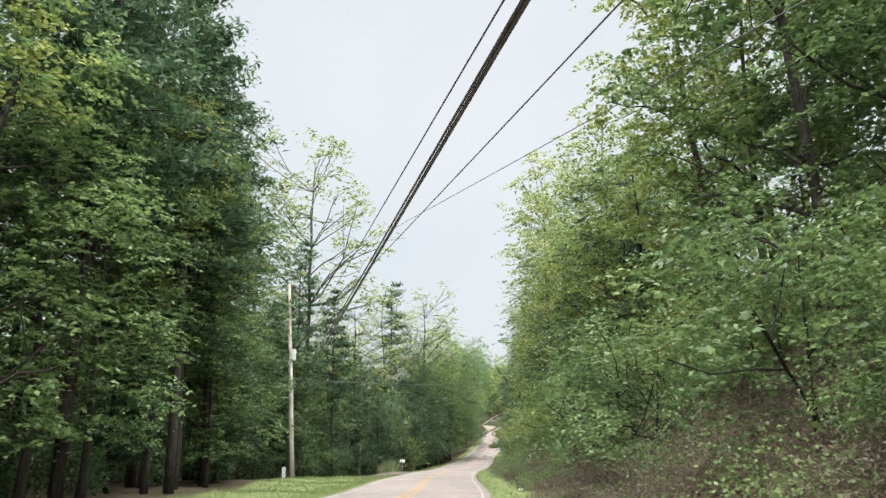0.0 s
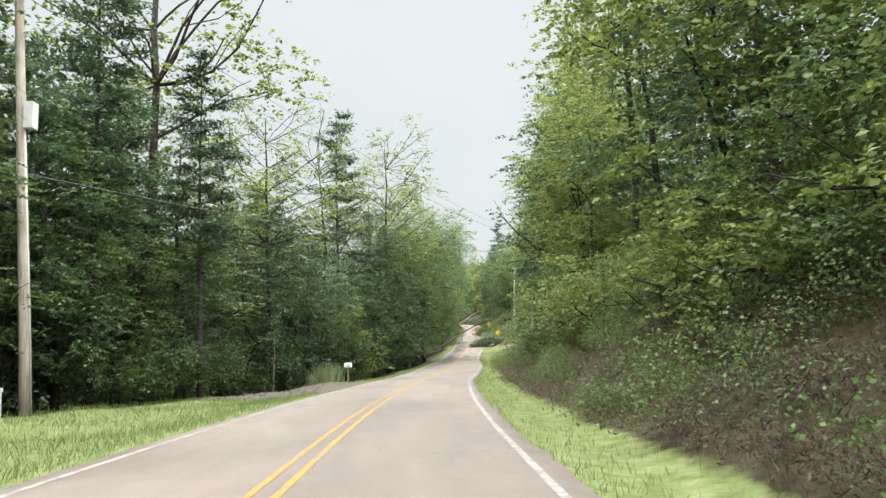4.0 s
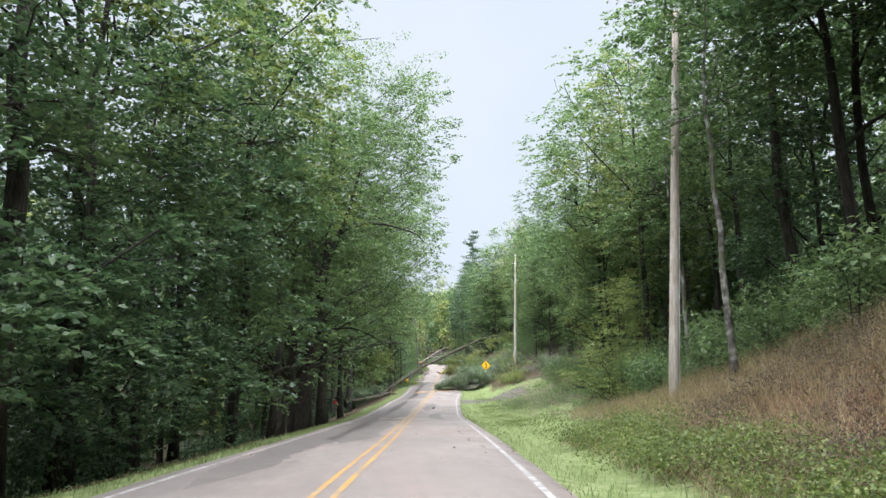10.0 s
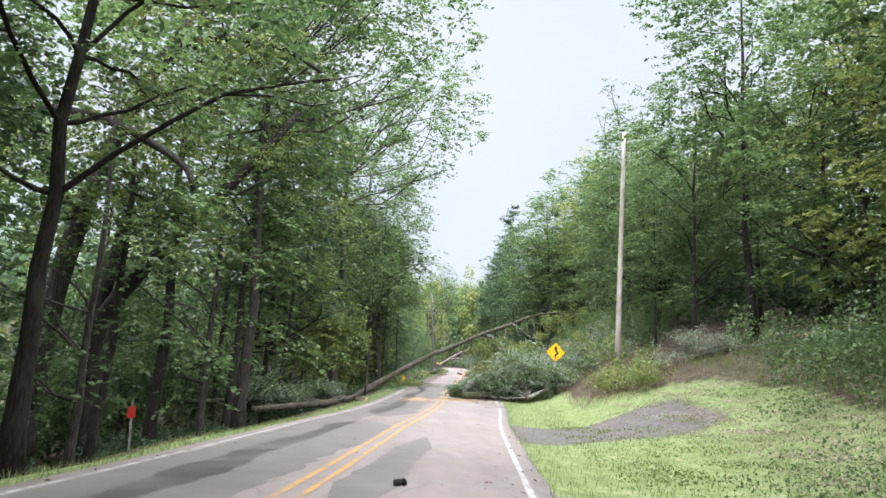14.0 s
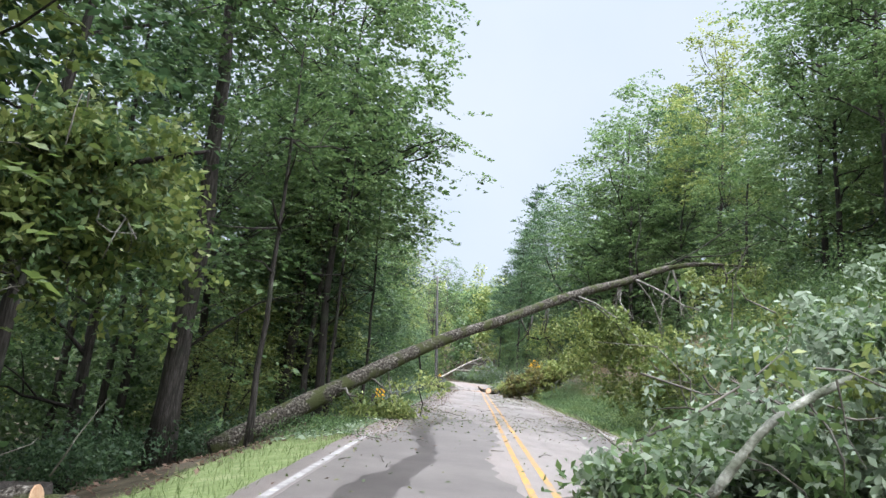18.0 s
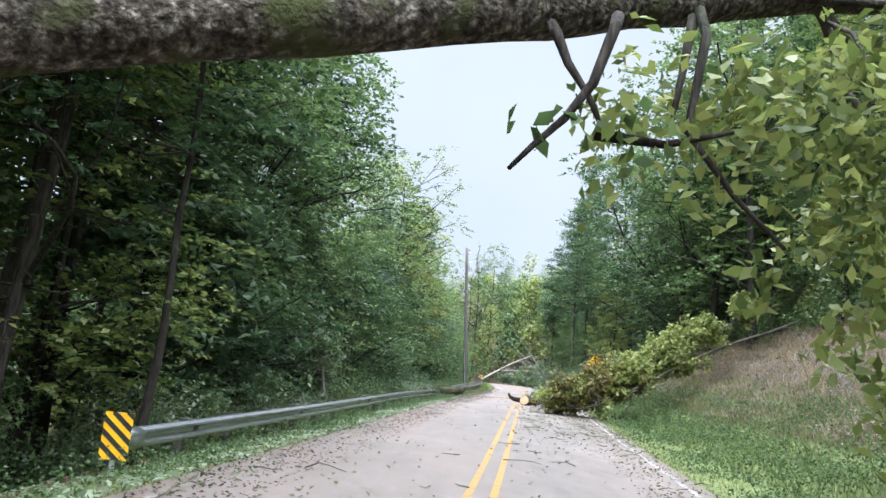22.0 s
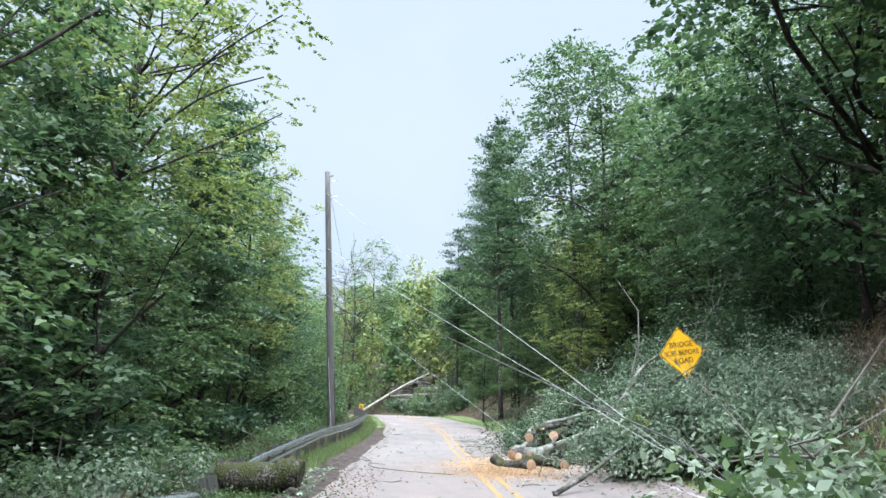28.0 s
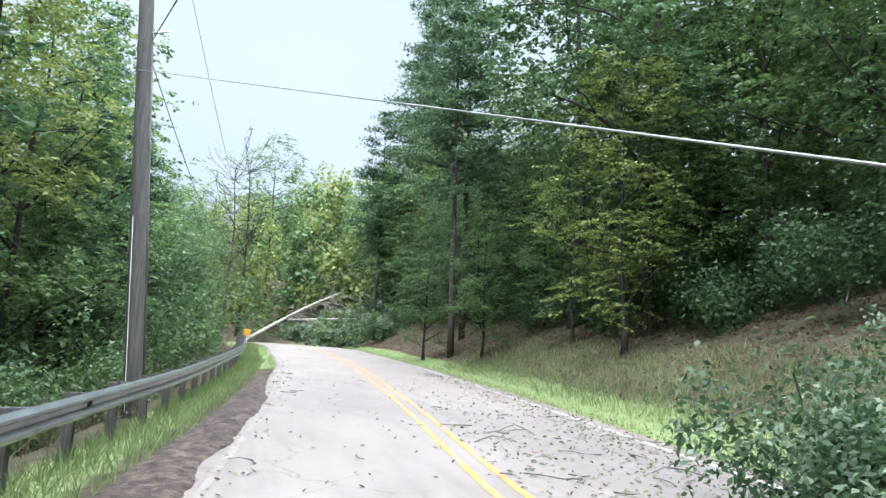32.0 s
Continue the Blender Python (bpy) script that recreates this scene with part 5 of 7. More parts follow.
wire("power_wire", np.array(P1T) - (0, 0, 1.2), np.array(P2T) - (0, 0, 0.7), 0.7, 0.011, M_WIRE, "thin power wire crossing between poles")
wire("power_wire", np.array(P2T), np.array(P3T), 1.2, 0.01, M_WIRE, "thin power wire along the woods")
M_WIRE_GREY = mat("dull_aluminium_wire", [(0.3, (0.16, 0.16, 0.15)), (0.7, (0.32, 0.32, 0.3))], rough=0.6, scale=3, bump=0, metal=0.3)
wire("downed_wire", (12.95, 279.6, 12.6), (18.42, 256.0, 1.23), 0.1, 0.007, M_WIRE_GREY, "bare power wire sagging down into the branches", extra=[(19.15, 253.2, -0.2), (19.6, 251.8, -0.75), (21.5, 250.6, -0.6), (25.0, 249.6, 0.7)])
wire("downed_wire", (13.2, 279.6, 9.45), (18.25, 256.0, 0.92), 0.05, 0.007, M_WIRE_GREY, "bare power wire sagging down into the branches", extra=[(19.0, 253.1, -0.2), (19.5, 251.6, -0.8), (21.5, 250.2, -0.7), (25.5, 249.0, 0.7)])
wire("downed_cable", (13.55, 279.6, 7.7), (18.4, 256.0, 0.8), 0.05, 0.012, M_WIRE, "black cable sagging down across the lane", extra=[(19.2, 253.0, -0.1), (19.8, 251.4, -0.8), (22.0, 249.9, -0.6), (25.0, 248.6, 0.6)])
wire("downed_wire", (13.3, 279.6, 6.95), (18.7, 262.1, 0.19), 0.0, 0.006, M_WIRE_GREY, "slack pale wire hanging from the pole to the logs", extra=[(19.35, 260.0, -0.6), (20.4, 259.0, -0.75)])
wire("power_wire", (12.95, 279.6, 13.6), (17.5, 336.0, 9.0), 1.2, 0.01, M_WIRE, "thin power wire running on along the road")
wire("downed_wire", (13.4, 279.4, 7.6), (17.2, 322.0, 3.2), 0.8, 0.012, M_WIRE, "slack dark wire hanging behind the pole")
wire("downed_wire", (13.6, 279.4, 3.6), (14.0, 278.4, -0.4), 0.0, 0.008, M_WIRE_PALE, "loose service wire hanging down the pole")
def curl(pts, n=6):
    """Points along a smooth curve through the given ones."""
    p = np.asarray([pts[0], *pts, pts[-1]], float)
    out = []
    for i in range(1, len(p) - 2):
        for t in np.linspace(0, 1, n, endpoint=False):
            out.append(0.5 * (2 * p[i] + (p[i + 1] - p[i - 1]) * t + (2 * p[i - 1] - 5 * p[i] + 4 * p[i + 1] - p[i + 2]) * t**2 + (3 * p[i] - p[i - 1] - 3 * p[i + 1] + p[i + 2]) * t**3))
    return out


loop = [(15.09, 266.28), (15.27, 264.62), (15.33, 263.56), (15.2, 262.8), (15.23, 262.03), (15.36, 261.47), (15.63, 261.05), (15.95, 260.61), (16.6, 260.0), (17.4, 259.5)]
wire("downed_wire", (15.02, 266.9, float(cz(266.9)) + 0.03), (15.07, 266.5, float(cz(266.5)) + 0.03), 0.0, 0.008, M_WIRE, "broken wire curled on the road", 3, extra=[(x, y, float(cz(y)) + 0.03) for x, y in curl(loop)])
wire("downed_wire", (15.26, 263.1, float(cz(263.1)) + 0.03), (15.64, 262.63, float(cz(262.6)) + 0.03), 0.0, 0.007, M_WIRE, "short end of broken wire on the road", 5)

# ---- road signs ----
M_SIGN = mat("sign_yellow_sheet", [(0.3, (0.72, 0.36, 0.01)), (0.7, (0.85, 0.46, 0.015))], rough=0.4, scale=6, bump=0, second=(2.5, 0.66, 0.8, (0.5, 0.28, 0.05)))
M_BLACK = mat("sign_black", [(0.3, (0.012, 0.012, 0.012)), (0.7, (0.03, 0.03, 0.03))], rough=0.5, scale=6, bump=0)
M_RED = mat("reflector_red", [(0.3, (0.3, 0.02, 0.015)), (0.7, (0.45, 0.04, 0.03))], rough=0.35, scale=6, bump=0)


def flat(pts, depth, material, name):
    """A flat plate in the x-z plane from an outline, depth metres thick towards -y."""
    n = len(pts)
    v = [(x, 0, z) for x, z in pts] + [(x, -depth, z) for x, z in pts]
    f = [list(range(n)), list(range(2 * n - 1, n - 1, -1))] + [[i, i + n, (i + 1) % n + n, (i + 1) % n] for i in range(n)]
    return mesh_of(name, v, f, material, False)


def letters(body, size, x, z, parent, name):
    cu = bpy.data.curves.new(name, "FONT")
    cu.body, cu.size, cu.align_x, cu.align_y, cu.extrude = body, size, "CENTER", "CENTER", 0.002
    ob = bpy.data.objects.new(name, cu)
    scene.collection.objects.link(ob)
    dg = bpy.context.evaluated_depsgraph_get()
    me = bpy.data.meshes.new_from_object(ob.evaluated_get(dg))
    bpy.data.objects.remove(ob)
    me.materials.clear()
    me.materials.append(M_BLACK)
    return piece(name, me, parent, pose(x, -0.011, z, 90, 0, 0))


def diamond_sign(x, y, zc, yaw, lean, label, face):
    g = ground_z(x, y)
    root = thing("road_sign", None, pose(x, y, g, 0, lean, yaw), label=label, category="road sign")
    h = zc - g
    piece("post", Build().box(-0.04, 0.04, 0.006, 0.05, -0.4, h + 0.35).mesh("sign_post", M_METAL, False), root)
    s = 0.645

    def diam(k):
        c = 0.06
        return [(-c, h + k - c), (0, h + k - c * 0.3), (c, h + k - c), (k - c, h + c), (k - c * 0.3, h), (k - c, h - c), (c, h - k + c), (0, h - k + c * 0.3), (-c, h - k + c), (-k + c, h - c), (-k + c * 0.3, h), (-k + c, h + c)]

    plate = piece("plate", flat(diam(s), 0.004, M_SIGN, "sign_plate"), root, label="yellow diamond plate")
    border = Build()
    o, i = diam(s - 0.02), diam(s - 0.045)
    n = len(o)
    border.add([(a, -0.006, b) for a, b in o] + [(a, -0.006, b) for a, b in i], [[k, (k + 1) % n, (k + 1) % n + n, k + n] for k in range(n)])
    piece("border", border.mesh("sign_border", M_BLACK, False), plate)
    for dz in (0.3, -0.3):
        piece("bolt", Build().tube([(0, -0.004, h + dz), (0, -0.012, h + dz)], (0.012, 0.012), 8).mesh("bolt", M_METAL), plate)
    face(plate, h)
    return root


def face_curve(plate, h):
    arrow = [(-0.06, -0.38), (0.04, -0.38), (0.05, -0.2), (0.2, -0.08), (0.2, 0.02), (0.06, 0.12), (0.06, 0.2), (0.15, 0.2), (0.0, 0.42), (-0.15, 0.2), (-0.06, 0.2), (-0.06, 0.06), (0.07, -0.03), (-0.06, -0.14)]
    piece("arrow", flat([(x, z + h) for x, z in arrow], 0.008, M_BLACK, "arrow"), plate, label="black winding road arrow")


def face_bridge(plate, h):
    letters("BRIDGE", 0.19, 0.0, h + 0.2, plate, "lettering")
    letters("ICES BEFORE", 0.165, 0.0, h + 0.0, plate, "lettering")
    letters("ROAD", 0.19, 0.0, h - 0.2, plate, "lettering")


diamond_sign(18.47, 196.7, -0.58, 6, 2, "yellow diamond curve sign half hidden by branches", face_curve)
diamond_sign(23.1, 259.4, 2.0, 4, -8, "yellow diamond bridge sign tilted among branches", face_bridge)

# red marker on a thin post
mk = thing("marker_post", None, pose(0.4, 176.3, ground_z(0.4, 176.3), 0, -3, 0), label="thin white marker post with a red plate", category="marker")
piece("post", Build().box(-0.03, 0.03, -0.02, 0.02, -0.3, 1.75).mesh("marker_stick", M_WHITE, False), mk)
piece("plate", Build().box(-0.13, 0.13, -0.03, -0.02, 1.22, 1.58).mesh("marker_plate", M_RED, False), mk)


def object_marker(x, y, yaw, w, h, z0, name_label, slope):
    root = thing("object_marker", None, pose(x, y, ground_z(x, y), 0, 0, yaw), label=name_label, category="road sign")
    piece("post", Build().box(-0.03, 0.03, 0.006, 0.05, -0.3, z0 + h).mesh("om_post", M_METAL, False), root)
    pl = piece("plate", flat([(-w / 2, z0), (w / 2, z0), (w / 2, z0 + h), (-w / 2, z0 + h)], 0.004, M_SIGN, "om_plate"), root)
    k = 0.085
    for i in range(-4, 9):
        z = z0 + i * 2 * k
        q = []
        for t in np.linspace(0, 1, 9):
            q.append((-w / 2 + w * t, float(np.clip(z - slope * w * (t - 0.5), z0, z0 + h))))
        r = [(x, float(np.clip(zz + k, z0, z0 + h))) for x, zz in [(-w / 2 + w * t, z - slope * w * (t - 0.5)) for t in np.linspace(0, 1, 9)]]
        ok = [m for m in range(9) if r[m][1] - q[m][1] > 0.004]
        if len(ok) > 1:
            piece("stripe", flat([q[m] for m in ok] + [r[m] for m in ok[::-1]], 0.007, M_BLACK, "stripe"), pl)
    return root


object_marker(8.95, 219.9, 4, 0.38, 0.62, 0.25, "yellow and black striped marker at the rail end", 0.8)
object_marker(16.6, 324.0, 0, 0.55, 0.6, 0.75, "yellow and black arrow marker at the far rail end", 0.8)

# ---- mailbox ----
mb = thing("mailbox", None, pose(-5.24, 93.06, ground_z(-5.24, 93.06), 0, 0, 78), label="white mailbox on a wooden post among reeds", category="mailbox")
a = np.linspace(0, np.pi, 9)
prof = [(-0.16, 0)] + [(-0.16 * np.cos(k), 0.17 + 0.16 * np.sin(k)) for k in a] + [(0.16, 0)]
n = len(prof)
M_MAIL = mat("white_enamel", [(0.3, (0.65, 0.66, 0.66)), (0.7, (0.8, 0.8, 0.8))], rough=0.4, scale=5, bump=0)
v = [(x, y, 1.25 + z) for y in (-0.28, 0.28) for x, z in prof]
body = mesh_of("mail_body", v, [[i, (i + 1) % n, (i + 1) % n + n, i + n] for i in range(n)] + [list(range(n))[::-1], list(range(n, 2 * n))], M_MAIL, False)
piece("body", body, mb)
piece("door", flat([(x * 0.96, 1.255 + z * 0.97) for x, z in prof], 0.012, M_MAIL, "mail_door"), mb, pose(0, -0.282, 0))
piece("number_bar", Build().box(-0.168, -0.161, -0.16, 0.16, 1.3, 1.36).mesh("mail_bar", M_BLACK, False), mb)
piece("flag", Build().box(0.165, 0.175, -0.1, 0.05, 1.42, 1.6).mesh("mail_flag", M_RED, False), mb)
piece("post", Build().box(-0.05, 0.05, -0.05, 0.05, -0.3, 1.25).mesh("mail_post", M_POLE, False), mb)
lp = thing("lamp_post", None, pose(-9.9, 86.5, ground_z(-9.9, 86.5), 0, 1, 0), label="thin wooden yard post with a small lamp arm", category="post")
piece("shaft", rod((0, 0, -0.4), (0, 0, 4.6), 0.07, 0.05).mesh("lamp_shaft", M_POLE), lp)
piece("arm", rod((0, 0, 4.5), (0.5, -0.1, 4.6), 0.025).mesh("lamp_arm", M_METAL), lp)

# ---- guardrail ----
U_RAIL = -5.15
rail_pts = [(float(cx(y)) + U_RAIL, float(y)) for y in np.arange(220.6, 323.5, 1.905)]
W_PROF = [(0.0, 0.31), (0.04, 0.3), (0.08, 0.26), (0.085, 0.23), (0.0, 0.185), (0.0, 0.13), (0.085, 0.085), (0.085, 0.05), (0.04, 0.01), (0.0, 0.0)]
rail = thing("guardrail", None, pose(0, 0, 0), label="galvanised steel guardrail on wooden posts, crushed mid-way", category="guardrail")
post_me = Build().box(-0.07, 0.07, -0.08, 0.08, -0.9, 0.66).mesh("rail_post", M_POLE_DARK, False)
block_me = Build().box(0.09, 0.24, -0.07, 0.07, 0.34, 0.66).mesh("rail_block", M_POLE_DARK, False)
M_RAIL = mat("guardrail_zinc", [(0.3, (0.24, 0.26, 0.265)), (0.7, (0.38, 0.4, 0.41))], rough=0.24, scale=2, bump=0.08, metal=0.85, second=(0.8, 0.55, 0.75, (0.26, 0.26, 0.25)))


def rail_z(x, y):
    crush = 0.22 * math.exp(-(((y - 255.5) / 2.0) ** 2))
    top = float(np.interp(y, (222, 250, 258, 264, 270, 300), (0.29, 0.31, 0.37, 0.56, 0.72, 0.75)))
    return float(cz(y)) + top - 0.31 - crush


for i, (x, y) in enumerate(rail_pts):
    zb = rail_z(x, y) - 0.36
    lean = 0 if abs(y - 255) > 4 else rng.uniform(-22, 10)
    pm = piece("post", post_me, rail, pose(x - 0.17, y, zb, rng.uniform(-2, 2), lean + rng.uniform(-2, 2), 0))
    piece("block", block_me, pm)
    if i == len(rail_pts) - 1 or 253.0 < y < 255.5:
        continue
    x2, y2 = rail_pts[i + 1]
    seg = Build()
    rows = []
    for t in (0, 0.25, 0.5, 0.75, 1.0):
        xx, yy = x + (x2 - x) * t, y + (y2 - y) * t
        zz = rail_z(xx, yy)
        rows.append([(xx + 0.07 + px, yy + 0.02 * (t == 1.0), zz + pz) for px, pz in W_PROF] + [(xx + 0.066 + px, yy, zz + pz) for px, pz in W_PROF[::-1]])
    m = len(rows[0])
    seg.add([p for r in rows for p in r], [[r * m + k, r * m + (k + 1) % m, (r + 1) * m + (k + 1) % m, (r + 1) * m + k] for r in range(4) for k in range(m)])
    piece("beam", seg.mesh("rail_beam", M_RAIL, False), rail)
# flared end at the near terminal
piece("end_shoe", Build().tube([(rail_pts[0][0] + 0.1, 220.6, rail_z(*rail_pts[0]) + 0.155), (rail_pts[0][0] + 0.02, 220.1, rail_z(*rail_pts[0]) + 0.15)], (0.16, 0.17), 10).mesh("rail_shoe", M_RAIL), rail)


# ---- fallen trees and cut logs ----
M_BARE_LIMB = mat("smooth_pale_limb_bark", [(0.3, (0.06, 0.058, 0.048)), (0.48, (0.17, 0.17, 0.14)), (0.68, (0.36, 0.355, 0.3))], rough=0.9, spec=0.1, scale=6, bump=0.8, bump_scale=18, bump_dist=0.04, second=(2.0, 0.48, 0.6, (0.07, 0.075, 0.05)))

def fallen(name, trunk, radii, regions, leaf, leaf_mat, label, bark=M_BARK_PALE, branches=14, seed=0, twigs=30, category="fallen tree", br_r=0.045, cut=None, lush=2.4, second=None):
    """A downed tree in world coordinates: bent trunk, branches reaching into its leafy regions, leaves and bare twigs."""
    g = np.random.default_rng(seed)
    tr = np.asarray(trunk, float)
    o = tr[0]
    root = thing(name, None, pose(*o), label=label, category=category, group="storm debris")
    k = np.linspace(0, len(tr) - 1, max(14, 3 * len(tr)))
    path = np.stack([np.interp(k, range(len(tr)), tr[:, c]) for c in range(3)], 1)
    for _ in range(2):
        path[1:-1] = (path[:-2] + 2 * path[1:-1] + path[2:]) / 4
    rr = np.interp(k, range(len(tr)), radii)
    rr = rr * (1 + 0.06 * np.sin(k * 5.3) + 0.04 * g.standard_normal(len(k)))
    piece("trunk", Build().tube(path - o, rr, 12, wobble=0.03, rng=g).mesh("log", bark), root)
    tw = Build()
    big = [r for r in regions if r[2] >= 250] or regions
    for i in range(max(3, int(branches * 0.6))):
        c, r, w = big[i % len(big)][:3]
        e = np.asarray(c) + g.standard_normal(3) * np.asarray(r) * 0.6
        e[2] = max(e[2], ground_z(e[0], e[1]) + 0.15)
        j = int(np.argmin(np.linalg.norm(path - e, axis=1) + g.uniform(0, 1.5, len(path))))
        q = limb_path(g, path[j], e, 6, 0.14)
        br = min(br_r * g.uniform(0.5, 1.4), rr[j] * 0.7)
        b = Build().tube(q - o, np.linspace(br, 0.012, 6), 7)
        for _ in range(3):
            s = g.integers(1, 5)
            e2 = q[s] + (q[-1] - q[s]) * 0.5 + g.standard_normal(3) * 0.45
            b.tube(limb_path(g, q[s], e2, 4, 0.1) - o, np.linspace(br * 0.45, 0.006, 4), 5)
        piece("branch", b.mesh("branch", M_BRANCH), root)
    lv, lv2 = Leaves(seed + 5, 4), Leaves(seed + 6, 4)
    for c, r, count, *sz in regions:
        r = np.asarray(r)
        for _ in range(max(4, int(count * lush * 1.5) // 40)):
            d = g.standard_normal(3)
            d /= np.linalg.norm(d)
            cc = np.asarray(c) + d * r * g.uniform(0.2, 1.0) * (1 + 0.3 * g.standard_normal())
            cc[2] = max(cc[2], ground_z(cc[0], cc[1]) + 0.1)
            (lv if g.uniform() < 0.62 else lv2).puff(cc - o, g.uniform(0.14, 0.58, 3), 40, 0.86 * (sz[0] if sz else leaf), 0.4, 0.9, 0.5)
    if lv.n:
        piece("foliage", lv.mesh("foliage", leaf_mat), root)
    if lv2.n:
        piece("foliage", lv2.mesh("foliage_shade", second or (M_LEAF if leaf_mat is not M_LEAF else M_LEAF_YEL)), root)
    for _ in range(twigs):
        c, r = big[g.integers(len(big))][:2]
        p = np.asarray(c) + g.standard_normal(3) * np.asarray(r) * 0.7
        p[2] = max(p[2], ground_z(p[0], p[1]) + 0.05)
        d = g.standard_normal(3) * 0.5 + np.array([0, 0, 0.2])
        tw.tube(limb_path(g, p, p + d * g.uniform(0.5, 1.6), 4, 0.15) - o, np.linspace(0.014, 0.004, 4), 4, cap=False)
    if twigs:
        piece("brushwood", tw.mesh("brushwood", M_TWIG), root, kind="stuff")
    if cut:
        disc(root, path[0] - o, path[0] - path[1], rr[0])
    return root


def disc(parent, c, d, r, name="cut_face", wood=None):
    """A sawn face with rings, slightly domed."""
    d = np.asarray(d, float)
    d /= np.linalg.norm(d)
    b = Build().tube([np.asarray(c) - d * 0.01, np.asarray(c) + d * 0.006, np.asarray(c) + d * 0.008], (r * 0.93, r * 0.93, r * 0.9), 14)
    return piece(name, b.mesh("cut_face", wood or M_CUT), parent, label="sawn end of the wood")


def cut_log(a, b, r, label, bark=M_BARK_PALE, seed=1, wood=None):
    g = np.random.default_rng(seed)
    a, b = np.asarray(a, float), np.asarray(b, float)
    root = thing("cut_log", None, pose(*a), label=label, category="log", group="storm debris")
    p = limb_path(g, a, b, 9, 0.035) - a
    piece("bark", Build().tube(p, r * (1 + 0.06 * g.standard_normal(9)), 14, wobble=0.04, rng=g).mesh("log_bark", bark), root)
    disc(root, p[0], p[0] - p[1], r, wood=wood)
    disc(root, p[-1], p[-1] - p[-2], r, wood=wood)
    return root


# leaning log across the whole road
leaner = fallen("fallen_tree", [(5.0, 209.2, -4.3), (6.42, 210, -3.32), (7.58, 210.67, -2.6), (9.73, 211.9, -1.23), (11.5, 212.9, -0.23), (12.5, 213.46, 0.18), (13.6, 214.08, 0.72), (14.3, 214.5, 1.08),
                                (16.13, 215.5, 2.0), (18.46, 216.85, 2.89), (20.5, 218, 3.92), (22.4, 219, 4.45), (25.8, 221, 5.0)],
                (0.29, 0.285, 0.27, 0.225, 0.185, 0.17, 0.17, 0.17, 0.165, 0.15, 0.125, 0.085, 0.03),
                [((18.0, 215.6, -0.2), (2.3, 1.4, 1.6), 1000), ((20.4, 216.8, -0.3), (1.9, 1.6, 1.8), 1000), ((19.4, 216.2, -1.5), (2.2, 1.4, 1.0), 800), ((23.2, 220.6, 3.9), (1.8, 1.8, 0.9), 350),
                 ((25.8, 222.4, 4.4), (2.2, 1.8, 1.2), 450), ((9.6, 211.3, -3.2), (1.2, 0.8, 0.6), 300), ((8.8, 210.8, -2.9), (1.3, 0.5, 0.6), 300, 0.15), ((9.5, 210.6, -3.0), (0.9, 0.4, 0.5), 200, 0.14), ((17.0, 215.2, 0.9), (1.6, 0.9, 0.7), 300), ((15.2, 214.5, 0.35), (0.75, 0.4, 0.5), 70, 0.15), ((14.2, 214.1, 0.15), (0.5, 0.25, 0.25), 22, 0.13), ((16.2, 214.8, 0.3), (1.0, 0.6, 0.8), 160, 0.16)], 0.2, M_LEAF_YEL,
                "long fallen trunk leaning across the road", M_BARK_LOG, branches=30, seed=71, twigs=50, second=M_LEAF_LIME)
for q in ([(10.3, 212.3, -1.05), (10.4, 212.2, -1.6), (10.36, 212.1, -2.1), (10.55, 212.0, -2.6), (10.5, 212.0, -3.0)], [(20.6, 218.0, 3.95), (22.0, 218.6, 4.9), (23.6, 219.3, 6.1), (26.0, 220.4, 7.8)], [(21.4, 218.4, 4.5), (23.4, 219.0, 4.9), (26.5, 220.4, 6.4)], [(18.9, 217.0, 3.2), (18.75, 216.9, 4.2), (18.95, 216.9, 5.1), (18.8, 216.8, 6.2)],
          [(13.8, 214.1, 0.68), (13.83, 213.9, 0.49), (13.9, 213.9, 0.32), (14.02, 213.9, 0.14), (14.14, 213.9, -0.12)], [(14.2, 214.1, 0.75), (14.11, 213.7, 0.44), (14.01, 213.7, 0.11), (13.88, 213.7, -0.09), (13.72, 213.7, -0.26), (13.61, 213.7, -0.39)], [(14.84, 214.6, 1.15), (14.82, 214.4, 0.86), (14.76, 214.4, 0.47), (14.71, 214.4, 0.2), (15.0, 214.4, -0.2), (15.3, 214.4, -0.5)],
          [(14.8, 214.6, 1.1), (14.7, 214.5, 0.6), (14.6, 214.4, 0.15)], [(14.1, 214.1, 0.0), (14.5, 214.1, -0.03), (14.9, 214.15, 0.1)], [(15.6, 215.2, 1.7), (16.6, 214.9, 1.5), (17.4, 214.6, 0.8), (17.9, 214.4, -0.1)]):
    q = np.array(q) - np.array([5.0, 209.2, -4.3])
    piece("branch", Build().tube(q, np.linspace(0.038, 0.012, len(q)), 7).mesh("stub", M_BARK), leaner)
o = np.array([5.0, 209.2, -4.3])
